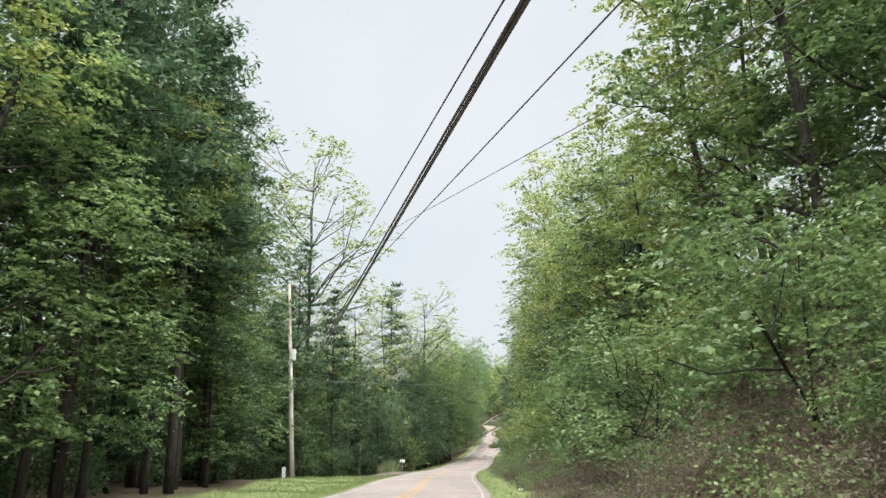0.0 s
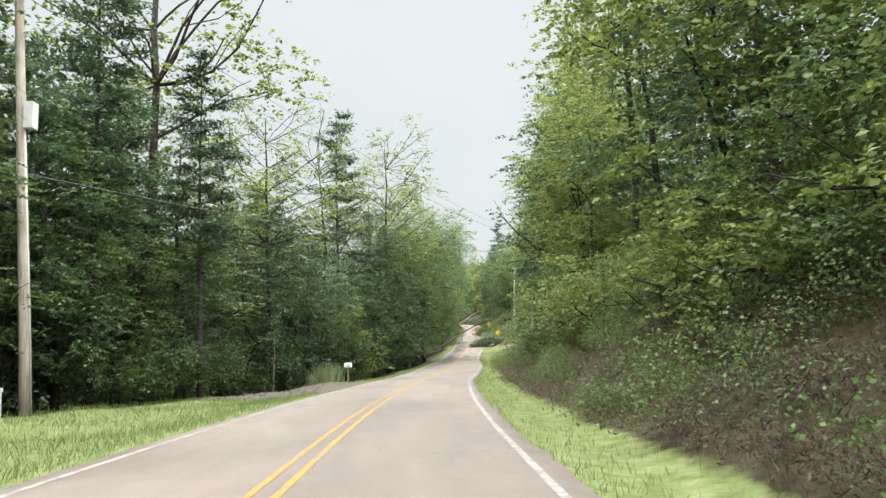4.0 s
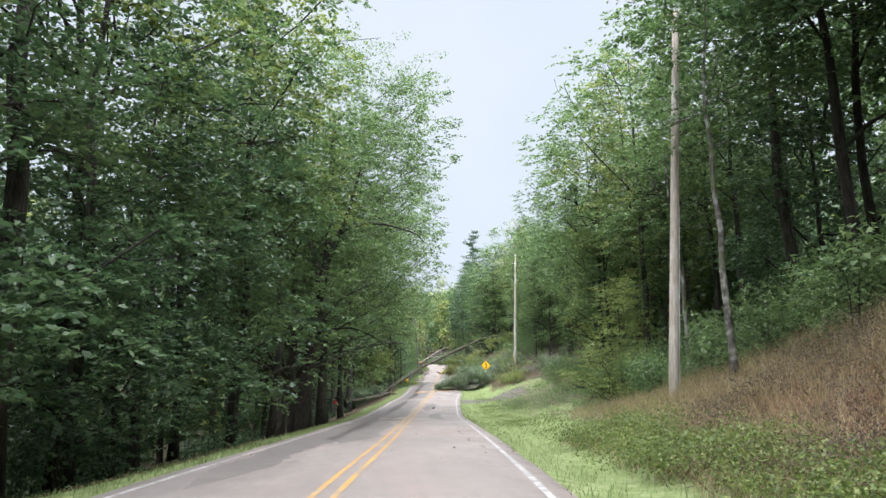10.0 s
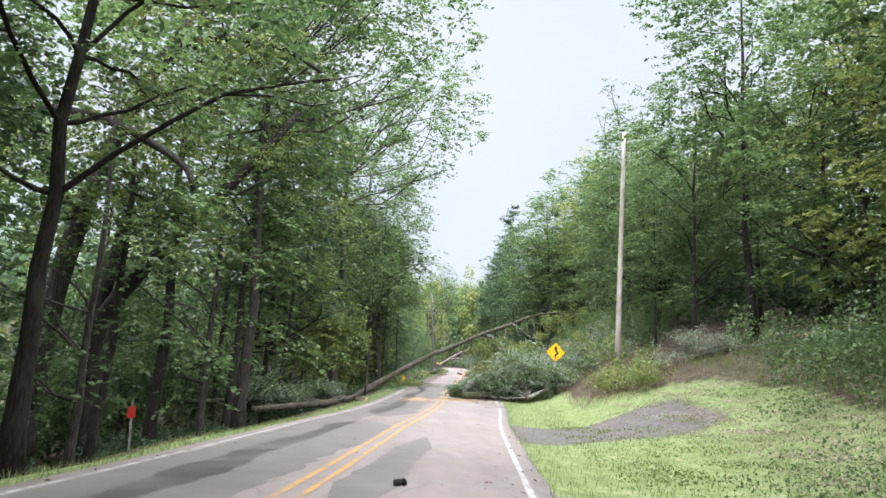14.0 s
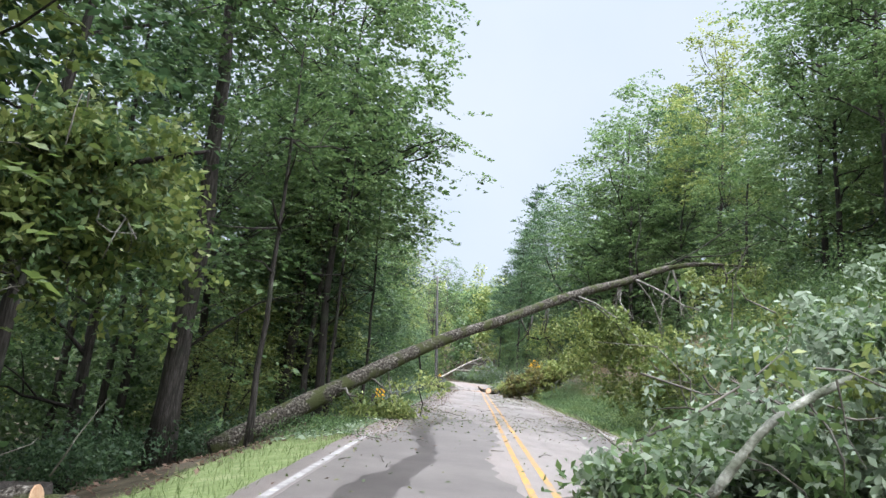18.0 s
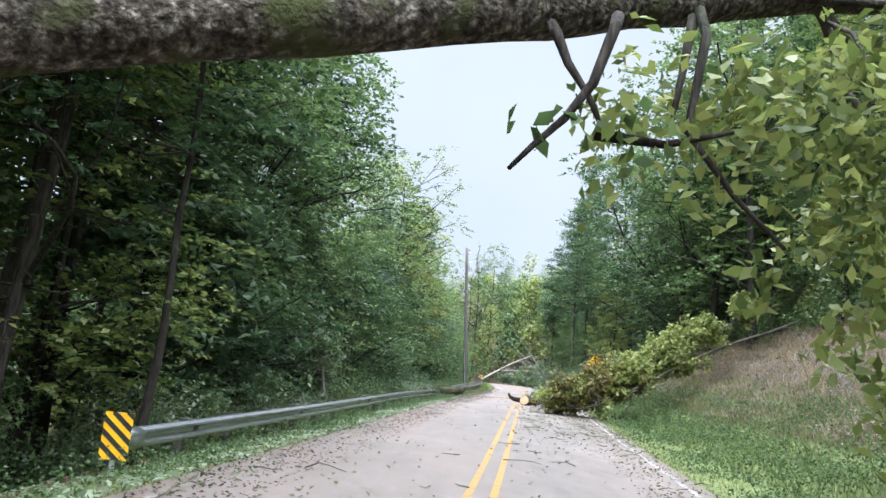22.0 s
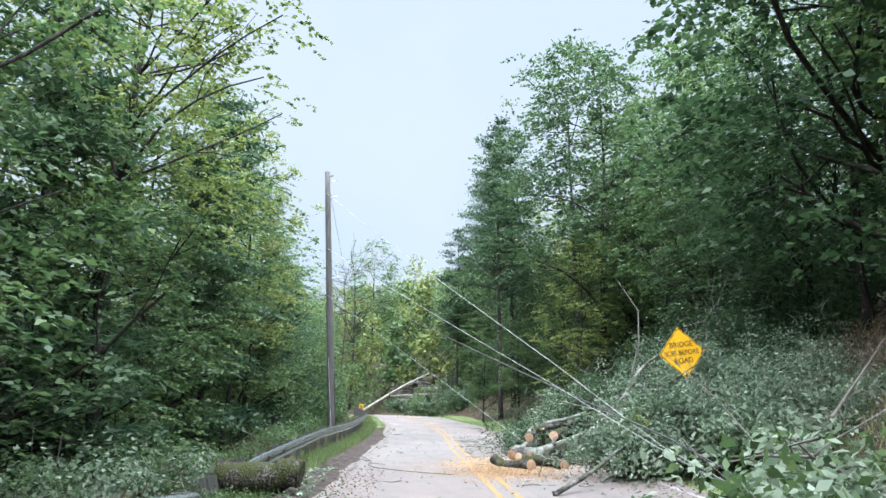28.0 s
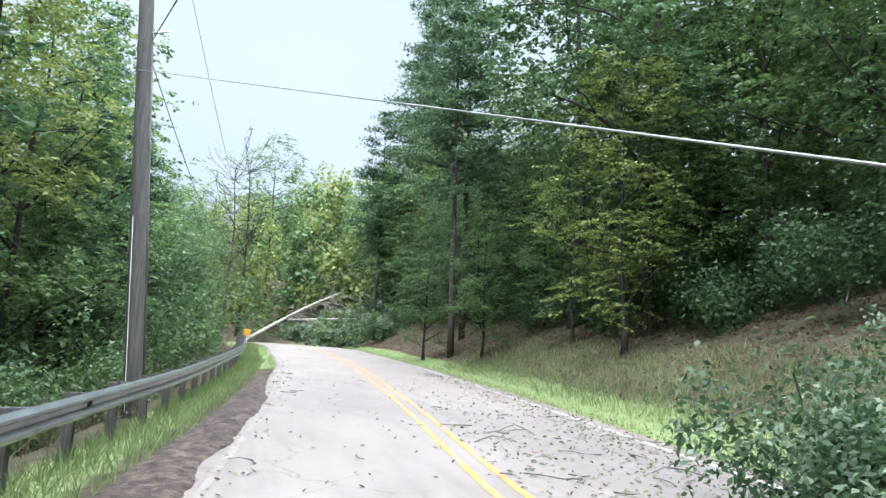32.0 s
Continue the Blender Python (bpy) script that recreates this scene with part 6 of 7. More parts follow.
for seed, material, clusters in ((303, M_LEAF_LIME, (((10.41, 209.60, -1.87), (0.3, 0.3, 0.3), 44), ((10.77, 211.20, -1.93), (0.4, 0.3, 0.25), 70), ((10.52, 210.60, -2.10), (0.45, 0.35, 0.3), 80), ((11.01, 211.60, -2.13), (0.35, 0.3, 0.25), 56), ((9.77, 211.00, -2.11), (0.6, 0.4, 0.25), 70))),
                                 (301, M_LEAF_YEL, (((15.1, 214.6, 0.35), (0.55, 0.4, 0.4), 70), ((15.7, 214.8, -0.05), (0.6, 0.5, 0.5), 90), ((14.85, 214.5, -0.2), (0.35, 0.3, 0.22), 26), ((15.9, 214.7, 0.8), (0.7, 0.5, 0.4), 70), ((15.8, 214.5, -0.75), (0.35, 0.3, 0.3), 30))),
                                 (302, M_LEAF, (((15.3, 214.8, 0.5), (0.7, 0.4, 0.45), 70), ((16.1, 215.0, 0.1), (0.7, 0.5, 0.6), 90), ((14.35, 214.0, 0.0), (0.35, 0.2, 0.25), 20), ((13.75, 213.75, -0.12), (0.22, 0.15, 0.14), 12)))):
    hanging = Leaves(seed, 4)
    for c, r, count in clusters:
        hanging.puff(np.array(c) - o, r, count, 0.115 if material is M_LEAF_LIME else 0.12, 0.3, 0.9, 0.55)
    piece("foliage", hanging.mesh("hanging_leaves", material), leaner)

# tangle below the curve sign
fallen("fallen_tree", [(16.7, 195.9, -3.48), (19.2, 197.0, -2.5), (23.0, 199.0, -1.5), (26.5, 200.5, -0.4)], (0.12, 0.13, 0.13, 0.1),
       [((13.9, 197.6, -3.0), (1.5, 1.2, 0.75), 900), ((16.4, 199.6, -2.5), (2.4, 1.9, 1.1), 1500), ((19.8, 201.0, -1.2), (2.6, 2.2, 1.5), 1500), ((23.6, 200.8, -0.1), (2.0, 2.0, 1.5), 1100), ((18.4, 197.4, -2.0), (1.3, 0.8, 0.8), 500), ((20.8, 198.2, -1.3), (1.3, 0.9, 0.9), 500),
        ((12.5, 197.3, -3.3), (0.8, 0.8, 0.4), 500), ((15.0, 196.9, -2.7), (1.5, 0.8, 0.8), 900), ((17.2, 197.0, -2.0), (1.5, 0.9, 1.0), 1100), ((18.5, 196.0, -2.1), (0.9, 0.4, 0.9), 500), ((16.2, 198.4, -1.3), (1.4, 1.2, 0.8), 900)],
       0.155, M_LEAF_PALE, "uprooted tree with mossy pale limbs on the lane", M_BARE_LIMB, branches=34, seed=72, twigs=110, cut=True, lush=3.4, second=M_LEAF)
fallen("fallen_tree", [(16.3, 197.0, -3.5), (19.0, 198.4, -2.3), (21.9, 199.6, -1.2), (24.5, 201, 0.2)], (0.16, 0.15, 0.13, 0.08),
       [((15.2, 197.6, -3.2), (1.3, 1.0, 0.7), 900), ((18.0, 204.0, -1.3), (3.0, 2.2, 1.5), 1100), ((21.6, 204.5, -0.4), (2.5, 2.2, 1.6), 900)], 0.17, M_LEAF,
       "fallen tree with torn green leaves beside the lane", M_BARE_LIMB, branches=22, seed=73, twigs=60, lush=4.0, second=M_LEAF_PALE)
cut_log((12.7, 196.3, -3.6), (14.4, 197.1, -3.4), 0.24, "broken mossy log lying on the asphalt", M_BARK_LOG, 3, M_BARK_LOG)
fallen("broken_limb", [(12.9, 196.5, -3.2), (13.5, 196.5, -2.4), (14.7, 196.5, -1.75), (15.9, 196.6, -1.95)], (0.05, 0.045, 0.035, 0.015), [((15.5, 196.7, -2.0), (0.8, 0.4, 0.4), 120), ((14.4, 196.5, -2.1), (0.7, 0.4, 0.4), 90)], 0.15, M_LEAF_PALE, "bent pale limb arching out of the leaves", M_BARE_LIMB, branches=5, seed=91, twigs=14, category="branch", second=M_LEAF_YEL)
cut_log((15.6, 197.9, -3.1), (18.3, 198.5, -2.85), 0.2, "weathered split log under green leaves", M_BARK_LOG, 4)
fallen("broken_limb", [(19.8, 198.0, -1.1), (20.4, 198.0, -0.5), (20.9, 198.0, 0.2), (21.2, 198.1, 0.9), (21.0, 198.0, 1.5)], (0.07, 0.06, 0.05, 0.035, 0.015),
       [((21.8, 198.2, 1.0), (0.9, 0.7, 0.8), 130)], 0.16, M_LEAF_PALE, "pale bare limb sticking up behind the sign", branches=6, seed=74, twigs=10, category="branch")

fallen("fallen_branches", [(23.0, 191.6, -1.45), (26.4, 189.8, -0.3), (29.6, 186.4, 0.1)], (0.06, 0.05, 0.03), [((23.6, 191.2, -1.1), (1.5, 1.0, 0.5), 800), ((26.2, 190.0, -0.1), (1.7, 1.2, 0.6), 1100), ((28.8, 187.2, 0.1), (1.6, 1.2, 0.5), 800), ((25.2, 191.4, 0.1), (1.4, 1.0, 0.7), 700)], 0.13, M_LEAF_PALE,
       "heap of torn pale branches on the bank", M_BARE_LIMB, branches=20, seed=92, twigs=90, lush=2.8, second=M_STRAW)
fallen("broken_limb", [(27.8, 186.0, 0.05), (32.5, 183.0, ground_z(32.5, 183.0) + 0.12)], (0.06, 0.045), [((32.3, 183.2, ground_z(32.3, 183.2) + 0.2), (0.6, 0.4, 0.3), 60)], 0.12, M_LEAF_RUST, "long bare brown limb lying across the bank", M_CUT, branches=3, seed=93, twigs=6, category="branch")

# logs before the leaning trunk
cut_log((6.95, 193.7, -4.16), (6.35, 195.4, -4.12), 0.18, "short sawn log on the verge with a pale end", M_BARK_LOG, 5)
cut_log((6.15, 197.7, -3.95), (4.5, 197.0, -3.98), 0.2, "sawn dark log on the grassy verge", M_BARK_LOG, 6)
cut_log((6.75, 198.0, -4.12), (5.5, 198.7, -4.12), 0.18, "stubby sawn log piece with an orange end", M_BARK_LOG, 7)
fallen("fallen_tree", [(1.2, 190.6, -4.75), (2.8, 192.4, -4.55), (4.1, 194.2, -4.42), (5.0, 196.4, -4.25)], (0.16, 0.18, 0.2, 0.2), [((2.6, 194.6, -4.0), (1.3, 1.2, 0.5), 500), ((4.4, 197.2, -3.6), (1.0, 0.9, 0.4), 350)], 0.19, M_LEAF_PALE,
       "split grey trunk lying along the ditch", M_BARK_LOG, branches=10, seed=89, twigs=30, lush=2.4)
fallen("fallen_tree", [(5.6, 199.2, -4.15), (3.0, 197.4, -4.2), (0.0, 195.0, -4.4), (-3.0, 192.5, -4.6)], (0.22, 0.2, 0.17, 0.12),
       [((3.4, 197.4, -3.9), (1.6, 1.4, 0.7), 700), ((1.0, 195.4, -3.8), (1.8, 1.8, 0.8), 700), ((-0.6, 199.0, -3.2), (2.0, 2.0, 1.5), 800)], 0.18, M_LEAF_PALE,
       "dark fallen trunk with pale leaves in the ditch", M_BARK, branches=18, seed=75, twigs=40, lush=4.0)
fallen("leaning_tree", [(-5.5, 199.8, -2.9), (-3.0, 199.9, -1.7), (-1.0, 200.0, -1.0), (1.2, 200.1, -0.47), (3.4, 200.3, 0.15), (6.4, 200.6, 1.1)], (0.17, 0.16, 0.15, 0.13, 0.09, 0.03),
       [((3.2, 200.4, -0.4), (1.8, 1.2, 1.2), 900), ((5.0, 200.6, -0.2), (1.6, 1.1, 1.5), 1100), ((4.4, 200.4, 0.9), (1.7, 1.0, 0.8), 700), ((2.0, 200.0, -1.2), (1.4, 0.9, 0.7), 500)], 0.19, M_LEAF_YEL, "dark leaning trunk with drooping yellow leaves", M_BARK, branches=18, seed=76, twigs=30, lush=4.0, second=M_LEAF)

# golden-leaved crown, and its sawn butt on the centre line
fallen("fallen_tree", [(19.4, 241.0, -1.1), (20.8, 241.2, -0.4), (23.0, 241.7, 0.95), (25.4, 242.3, 2.2), (27.9, 243.0, 3.1), (31.4, 244.0, 4.9)], (0.03, 0.035, 0.045, 0.06, 0.075, 0.1),
       [((17.9, 241.9, -1.0), (1.0, 0.9, 0.5), 800), ((18.8, 241.8, -0.6), (1.3, 1.1, 0.7), 1400), ((20.0, 242.0, 0.0), (1.1, 1.1, 0.8), 1000)],
       0.24, M_LEAF_GOLD, "downed tree crown with browning golden leaves", M_BRANCH, branches=20, seed=77, twigs=30, lush=3.2, second=M_LEAF_LIME)
fallen("fallen_branches", [(20.6, 241.8, -0.2), (22.8, 242.4, 1.4), (25.2, 243.0, 2.9), (27.6, 243.4, 4.2)], (0.05, 0.05, 0.04, 0.015),
       [((21.2, 241.9, 0.5), (0.9, 0.8, 0.7), 800), ((22.6, 242.3, 1.5), (1.1, 0.9, 0.8), 900), ((24.4, 242.7, 2.6), (1.1, 0.9, 0.7), 700), ((26.4, 243.0, 4.0), (0.7, 0.6, 0.7), 350), ((23.2, 242.0, 1.0), (1.2, 0.7, 0.4), 300), ((30.0, 243.8, 5.0), (0.6, 0.6, 0.6), 160)],
       0.26, M_LEAF_LIME, "long leafy limbs with pale yellow-green leaves on the bank", M_BRANCH, branches=26, seed=86, twigs=30, lush=3.2, second=M_LEAF_YEL)
fallen("fallen_branches", [(17.6, 248.4, -1.25), (19.0, 248.8, -0.7), (20.5, 249.5, 0.0)], (0.08, 0.06, 0.03),
       [((18.4, 248.6, -0.8), (1.1, 1.0, 0.6), 600), ((19.4, 250.4, -0.5), (1.0, 1.0, 0.6), 400)], 0.17, M_LEAF_PALE, "torn green branches on the wet lane", branches=14, seed=78, twigs=20)
butt = cut_log((16.95, 248.3, -1.12), (17.6, 249.7, -1.08), 0.26, "thick sawn log butt on the centre line", M_BARK_LOG, 8)
piece("fork", Build().tube(np.array([(-0.2, 0.5, 0.0), (-0.5, 0.3, 0.02), (-0.75, 0.15, 0.12), (-0.85, 0.05, 0.3)]), (0.14, 0.12, 0.09, 0.05), 9).mesh("fork", M_BARK), butt)

# log and crushed rail
cut_log((12.2, 257.0, -0.86), (13.75, 256.3, -0.82), 0.26, "mossy sawn log lying across the crushed guardrail", M_BARK_LOG, 9, M_BARK_LOG)
fallen("fallen_branches", [(9.5, 257.6, -1.6), (11.0, 257.2, -1.2), (8.0, 259.0, -1.8)], (0.1, 0.08, 0.04), [((9.0, 258.5, -1.5), (1.8, 1.6, 0.6), 700)], 0.17, M_LEAF_PALE,
       "broken branches heaped behind the guardrail", branches=12, seed=79, twigs=30)
fallen("fallen_branches", [(8.6, 236.2, -1.9), (8.2, 237.2, -0.8), (7.8, 238.0, 0.4)], (0.07, 0.05, 0.02), [((8.0, 237.2, -0.2), (1.0, 1.4, 0.8), 500), ((7.6, 240.0, -0.6), (1.0, 1.6, 0.8), 450)], 0.2, M_LEAF_PALE,
       "broken leafy limb hanging over the guardrail", M_BRANCH, branches=10, seed=80, twigs=14)

# big tangle by the bridge sign
fallen("fallen_tree", [(22.2, 262.9, -0.3), (23.2, 263.4, 0.2), (24.6, 264.0, 0.8), (26.2, 264.6, 1.5), (28.8, 265.6, 2.7)], (0.07, 0.075, 0.08, 0.08, 0.09),
       [((22.6, 260.2, 0.3), (1.6, 0.9, 0.7), 400, 0.1), ((26.0, 260.4, 1.8), (2.0, 1.8, 1.2), 800, 0.105),
        ((24.4, 262.4, 1.7), (1.8, 1.3, 1.1), 400, 0.1), ((22.6, 266.4, 0.6), (2.0, 1.6, 1.0), 1300), ((26.2, 265.4, 1.8), (2.4, 2.0, 1.2), 1300), ((21.6, 268.6, 0.0), (1.6, 1.4, 0.6), 900), ((20.6, 267.0, -0.3), (0.9, 0.9, 0.4), 400), ((23.6, 267.6, 0.9), (1.8, 1.4, 0.9), 1000), ((22.0, 258.9, -0.4), (1.4, 0.8, 0.4), 500), ((21.6, 261.6, -0.5), (1.0, 0.6, 0.25), 300), ((22.6, 261.6, -0.3), (1.2, 0.9, 0.4), 500), ((23.8, 262.4, 0.0), (1.2, 0.8, 0.4), 400), ((21.4, 264.2, -0.6), (0.7, 0.6, 0.2), 200),
        ((24.6, 269.6, 0.7), (2.4, 1.6, 0.8), 900), ((24.0, 266.0, 1.4), (1.8, 1.2, 0.8), 1000), ((25.8, 265.9, 2.2), (1.7, 1.4, 0.9), 1000)], 0.105, M_LEAF_DARK_SHADED, "downed oak with pale limbs and wilting leaves", M_BARE_LIMB, branches=50, seed=81, twigs=160, br_r=0.05, lush=6.5, second=M_LEAF_PALE)
fork = fallen("broken_limb", [(19.51, 262.15, -0.62), (20.6, 262.6, -0.3), (21.7, 263.06, 0.0), (22.2, 263.3, 0.43), (22.76, 263.57, 0.86), (23.2, 263.75, 1.5), (23.66, 263.9, 2.12), (24.9, 264.3, 2.8), (26.4, 264.8, 3.3)], (0.13, 0.14, 0.15, 0.12, 0.1, 0.075, 0.055, 0.04, 0.02),
       [((25.5, 264.8, 3.0), (0.8, 0.7, 0.5), 60), ((24.8, 264.2, 2.4), (0.8, 0.7, 0.5), 40)], 0.1, M_LEAF, "smooth pale forked limb rising from the tangle", M_BARE_LIMB, branches=5, seed=82, twigs=12, category="branch", cut=True)
for q, r0 in (([(22.8, 263.6, 0.75), (23.15, 263.8, 1.25), (23.35, 263.9, 1.6), (23.6, 264.0, 2.1)], 0.055), ([(22.4, 263.4, 0.62), (22.9, 263.3, 0.72), (24.2, 263.6, 0.98), (25.2, 263.9, 1.5)], 0.085), ([(20.3, 262.45, -0.42), (20.25, 262.3, -0.2), (20.28, 262.25, -0.06)], 0.07)):
    piece("limb", Build().tube(np.array(q) - np.array([19.51, 262.15, -0.62]), np.linspace(r0, r0 * 0.45, len(q)), 8).mesh("prong", M_BARE_LIMB), fork)
fallen("broken_limb", [(21.3, 262.95, -0.05), (22.0, 263.1, 0.12), (22.9, 263.4, 0.42), (24.6, 264.1, 0.69), (26.5, 264.8, 1.4)], (0.12, 0.12, 0.115, 0.1, 0.04),
       [((25.5, 264.1, 1.4), (0.8, 0.7, 0.5), 60)], 0.1, M_LEAF, "lower pale limb reaching across the tangle", M_BARE_LIMB, branches=6, seed=87, twigs=16, category="branch")
fallen("broken_limb", [(19.85, 263.4, -0.13), (20.05, 263.9, 0.0), (20.3, 264.55, 0.12), (20.9, 265.0, 0.22), (21.7, 265.5, 0.4), (22.9, 266.3, 0.6), (24.4, 267.3, 0.8)], (0.13, 0.12, 0.14, 0.125, 0.115, 0.1, 0.05),
       [((24.0, 267.1, 0.9), (0.9, 0.7, 0.4), 60)], 0.1, M_LEAF_PALE, "mossy bent trunk sawn off on top of the pile", M_BARK_PALE, branches=6, seed=94, twigs=10, category="branch", cut=True)
fallen("broken_limb", [(20.7, 264.85, 0.3), (21.6, 265.3, 0.45), (22.36, 265.65, 0.66), (22.8, 265.9, 1.1), (23.3, 266.2, 1.75)], (0.065, 0.06, 0.05, 0.035, 0.012),
       [((23.0, 266.0, 1.3), (0.5, 0.4, 0.4), 30)], 0.1, M_LEAF_PALE, "thin pale limb forking out of the leaves", M_BARE_LIMB, branches=4, seed=95, twigs=6, category="branch")
fallen("broken_limb", [(22.4, 266.4, 0.5), (23.0, 267.2, 0.9), (23.4, 268.2, 1.4), (23.9, 269.6, 2.1)], (0.05, 0.045, 0.03, 0.012),
       [((23.4, 268.0, 1.3), (0.5, 0.5, 0.4), 30)], 0.1, M_LEAF_PALE, "bleached bare limb sticking up from the leaves", M_BARE_LIMB, branches=3, seed=96, twigs=6, category="branch")
fallen("broken_limb", [(18.1, 255.2, -1.05), (19.2, 256.2, -0.7), (20.3, 257.3, -0.2), (20.8, 257.9, 0.1)], (0.045, 0.04, 0.03, 0.015), [((20.5, 257.6, 0.0), (0.6, 0.6, 0.4), 120)], 0.2, M_LEAF,
       "thin dead limb lying over the lane", branches=4, seed=83, twigs=6, category="branch")
cut_log((19.06, 260.29, -0.78), (18.6, 262.3, -0.72), 0.145, "dark sawn log on sawdust with a pale end", M_BARK_LOG, 10)
cut_log((19.85, 260.1, -0.77), (19.3, 261.75, -0.74), 0.14, "grey sawn log with a hollow pale end", M_BARK_LOG, 11)
cut_log((20.56, 263.31, -0.07), (21.6, 265.0, 0.02), 0.145, "sawn log resting on top of the pile", M_BARK_LOG, 12)
cut_log((19.45, 263.7, -0.55), (20.3, 264.5, -0.28), 0.13, "pale smooth sawn log propped up at the road edge", M_BARE_LIMB, 13)
cut_log((20.2, 264.97, -0.54), (21.2, 265.9, -0.5), 0.145, "short dark sawn piece under the pile", M_BARK_LOG, 14)
cut_log((19.14, 262.6, -0.6), (20.6, 263.1, -0.6), 0.14, "thick pale sawn log lying on the sawdust", M_BARK_PALE, 18)
cut_log((19.24, 262.27, -0.64), (20.2, 262.75, -0.64), 0.115, "grey sawn log lying beside a thicker one", M_BARK_PALE, 19)
cut_log((21.1, 264.2, -0.35), (22.1, 264.9, -0.25), 0.15, "dark mossy log inside the pile", M_BARK_LOG, 20)
cut_log((20.3, 263.5, 0.12), (20.42, 263.85, -0.35), 0.045, "thin upright sawn stub in the pile", M_BARK_LOG, 21)
cut_log((20.25, 261.6, -0.78), (21.7, 260.2, -0.72), 0.11, "mossy sawn limb under the leaves", M_BARK_LOG, 15)
cut_log((20.5, 259.6, -0.55), (21.2, 260.75, 0.0), 0.09, "thin sawn limb with a pale end", M_BARK_PALE, 16)

fallen("fallen_branches", [(19.6, 257.0, -0.95), (20.8, 257.6, -0.4), (22.4, 257.9, 0.2), (24.6, 258.4, 1.1)], (0.03, 0.045, 0.05, 0.05),
       [((20.6, 257.5, -0.3), (1.6, 1.1, 0.7), 1200), ((22.2, 257.8, 0.1), (1.5, 1.1, 0.8), 1200), ((23.8, 258.2, 0.8), (1.7, 1.2, 0.9), 1200), ((25.6, 258.8, 1.5), (1.4, 1.0, 0.8), 600), ((24.2, 260.4, 1.5), (1.6, 0.7, 0.6), 900, 0.14), ((21.8, 258.2, 0.5), (1.3, 0.8, 0.5), 600, 0.14), ((22.8, 256.6, 0.1), (1.6, 0.7, 0.6), 700, 0.15), ((25.2, 257.2, 0.5), (1.5, 0.8, 0.5), 600, 0.15)],
       0.12, M_LEAF_PALE, "leafy broken crown with pale upturned leaves under the sign", M_BARE_LIMB, branches=22, seed=90, twigs=60, lush=4.5, second=M_LEAF_PALE)

# far log over the rail and its heap
fallen("fallen_tree", [(16.6, 331.0, 2.4), (19.5, 333.2, 4.3), (23.4, 336.4, 6.7), (26.0, 338.5, 8.0)], (0.17, 0.15, 0.13, 0.08),
       [((24.5, 334.0, 3.8), (2.6, 2.0, 1.6), 1300, 0.3), ((28.0, 333.5, 4.8), (2.6, 2.0, 2.0), 1300, 0.3), ((21.4, 333.6, 3.2), (2.0, 1.4, 1.1), 1000, 0.28), ((30.5, 332.0, 5.0), (2.2, 1.8, 1.8), 900, 0.3), ((24.6, 328.5, 3.0), (2.4, 1.6, 1.2), 1300, 0.26), ((28.0, 326.5, 3.8), (2.0, 1.6, 1.4), 1000, 0.26)], 0.3, M_LEAF_PALE,
       "pale fallen trunk blocking the far bend", M_BARE_WOOD, branches=24, seed=84, twigs=40)
fallen("fallen_tree", [(20.5, 334.5, 4.6), (24.0, 335.2, 4.9), (27.5, 336.0, 5.2)], (0.14, 0.12, 0.08), [((26.0, 337.5, 5.6), (2.5, 2.0, 1.6), 500, 0.3)], 0.3, M_LEAF,
       "second fallen trunk across the far bend", M_BARE_WOOD, branches=8, seed=85, twigs=10)
cut_log((9.10, 163.14, float(cz(163.14)) + 0.05), (9.10 + 0.16, 163.14 + 0.05, float(cz(163.14)) + 0.07), 0.05, "small dark chunk of wood on the road", M_BARK, 17, M_BARK)

M_ROT = mat("rotten_wood", [(0.3, (0.012, 0.01, 0.008)), (0.7, (0.05, 0.042, 0.036))], rough=1.0, scale=5, bump=0.9, bump_scale=10, bump_dist=0.05)
stump = thing("stump", None, pose(12.3, 104.0, ground_z(12.3, 104.0)), label="dark rotten stump on top of the clay bank", category="stump")
g = np.random.default_rng(88)
piece("bole", Build().tube([(0, 0, -0.5), (0, 0, 0.0), (0.03, 0, 0.35), (0.05, 0, 0.85)], (0.5, 0.34, 0.27, 0.27), 14, wobble=0.12, rng=g).mesh("stump", M_ROT), stump)
for k in range(5):
    a = k * 1.25 + 0.3
    piece("root", Build().tube([(0.2 * math.cos(a), 0.2 * math.sin(a), 0.15), (0.6 * math.cos(a), 0.6 * math.sin(a), -0.05), (1.1 * math.cos(a), 1.1 * math.sin(a), -0.5)], (0.1, 0.07, 0.03), 7).mesh("root", M_ROT), stump)
for k in range(6):
    a = k * 1.05
    piece("splinter", Build().tube([(0.2 * math.cos(a), 0.2 * math.sin(a), 0.75), (0.22 * math.cos(a), 0.22 * math.sin(a), 0.9 + 0.18 * g.uniform())], (0.06, 0.015), 5).mesh("splinter", M_ROT), stump)

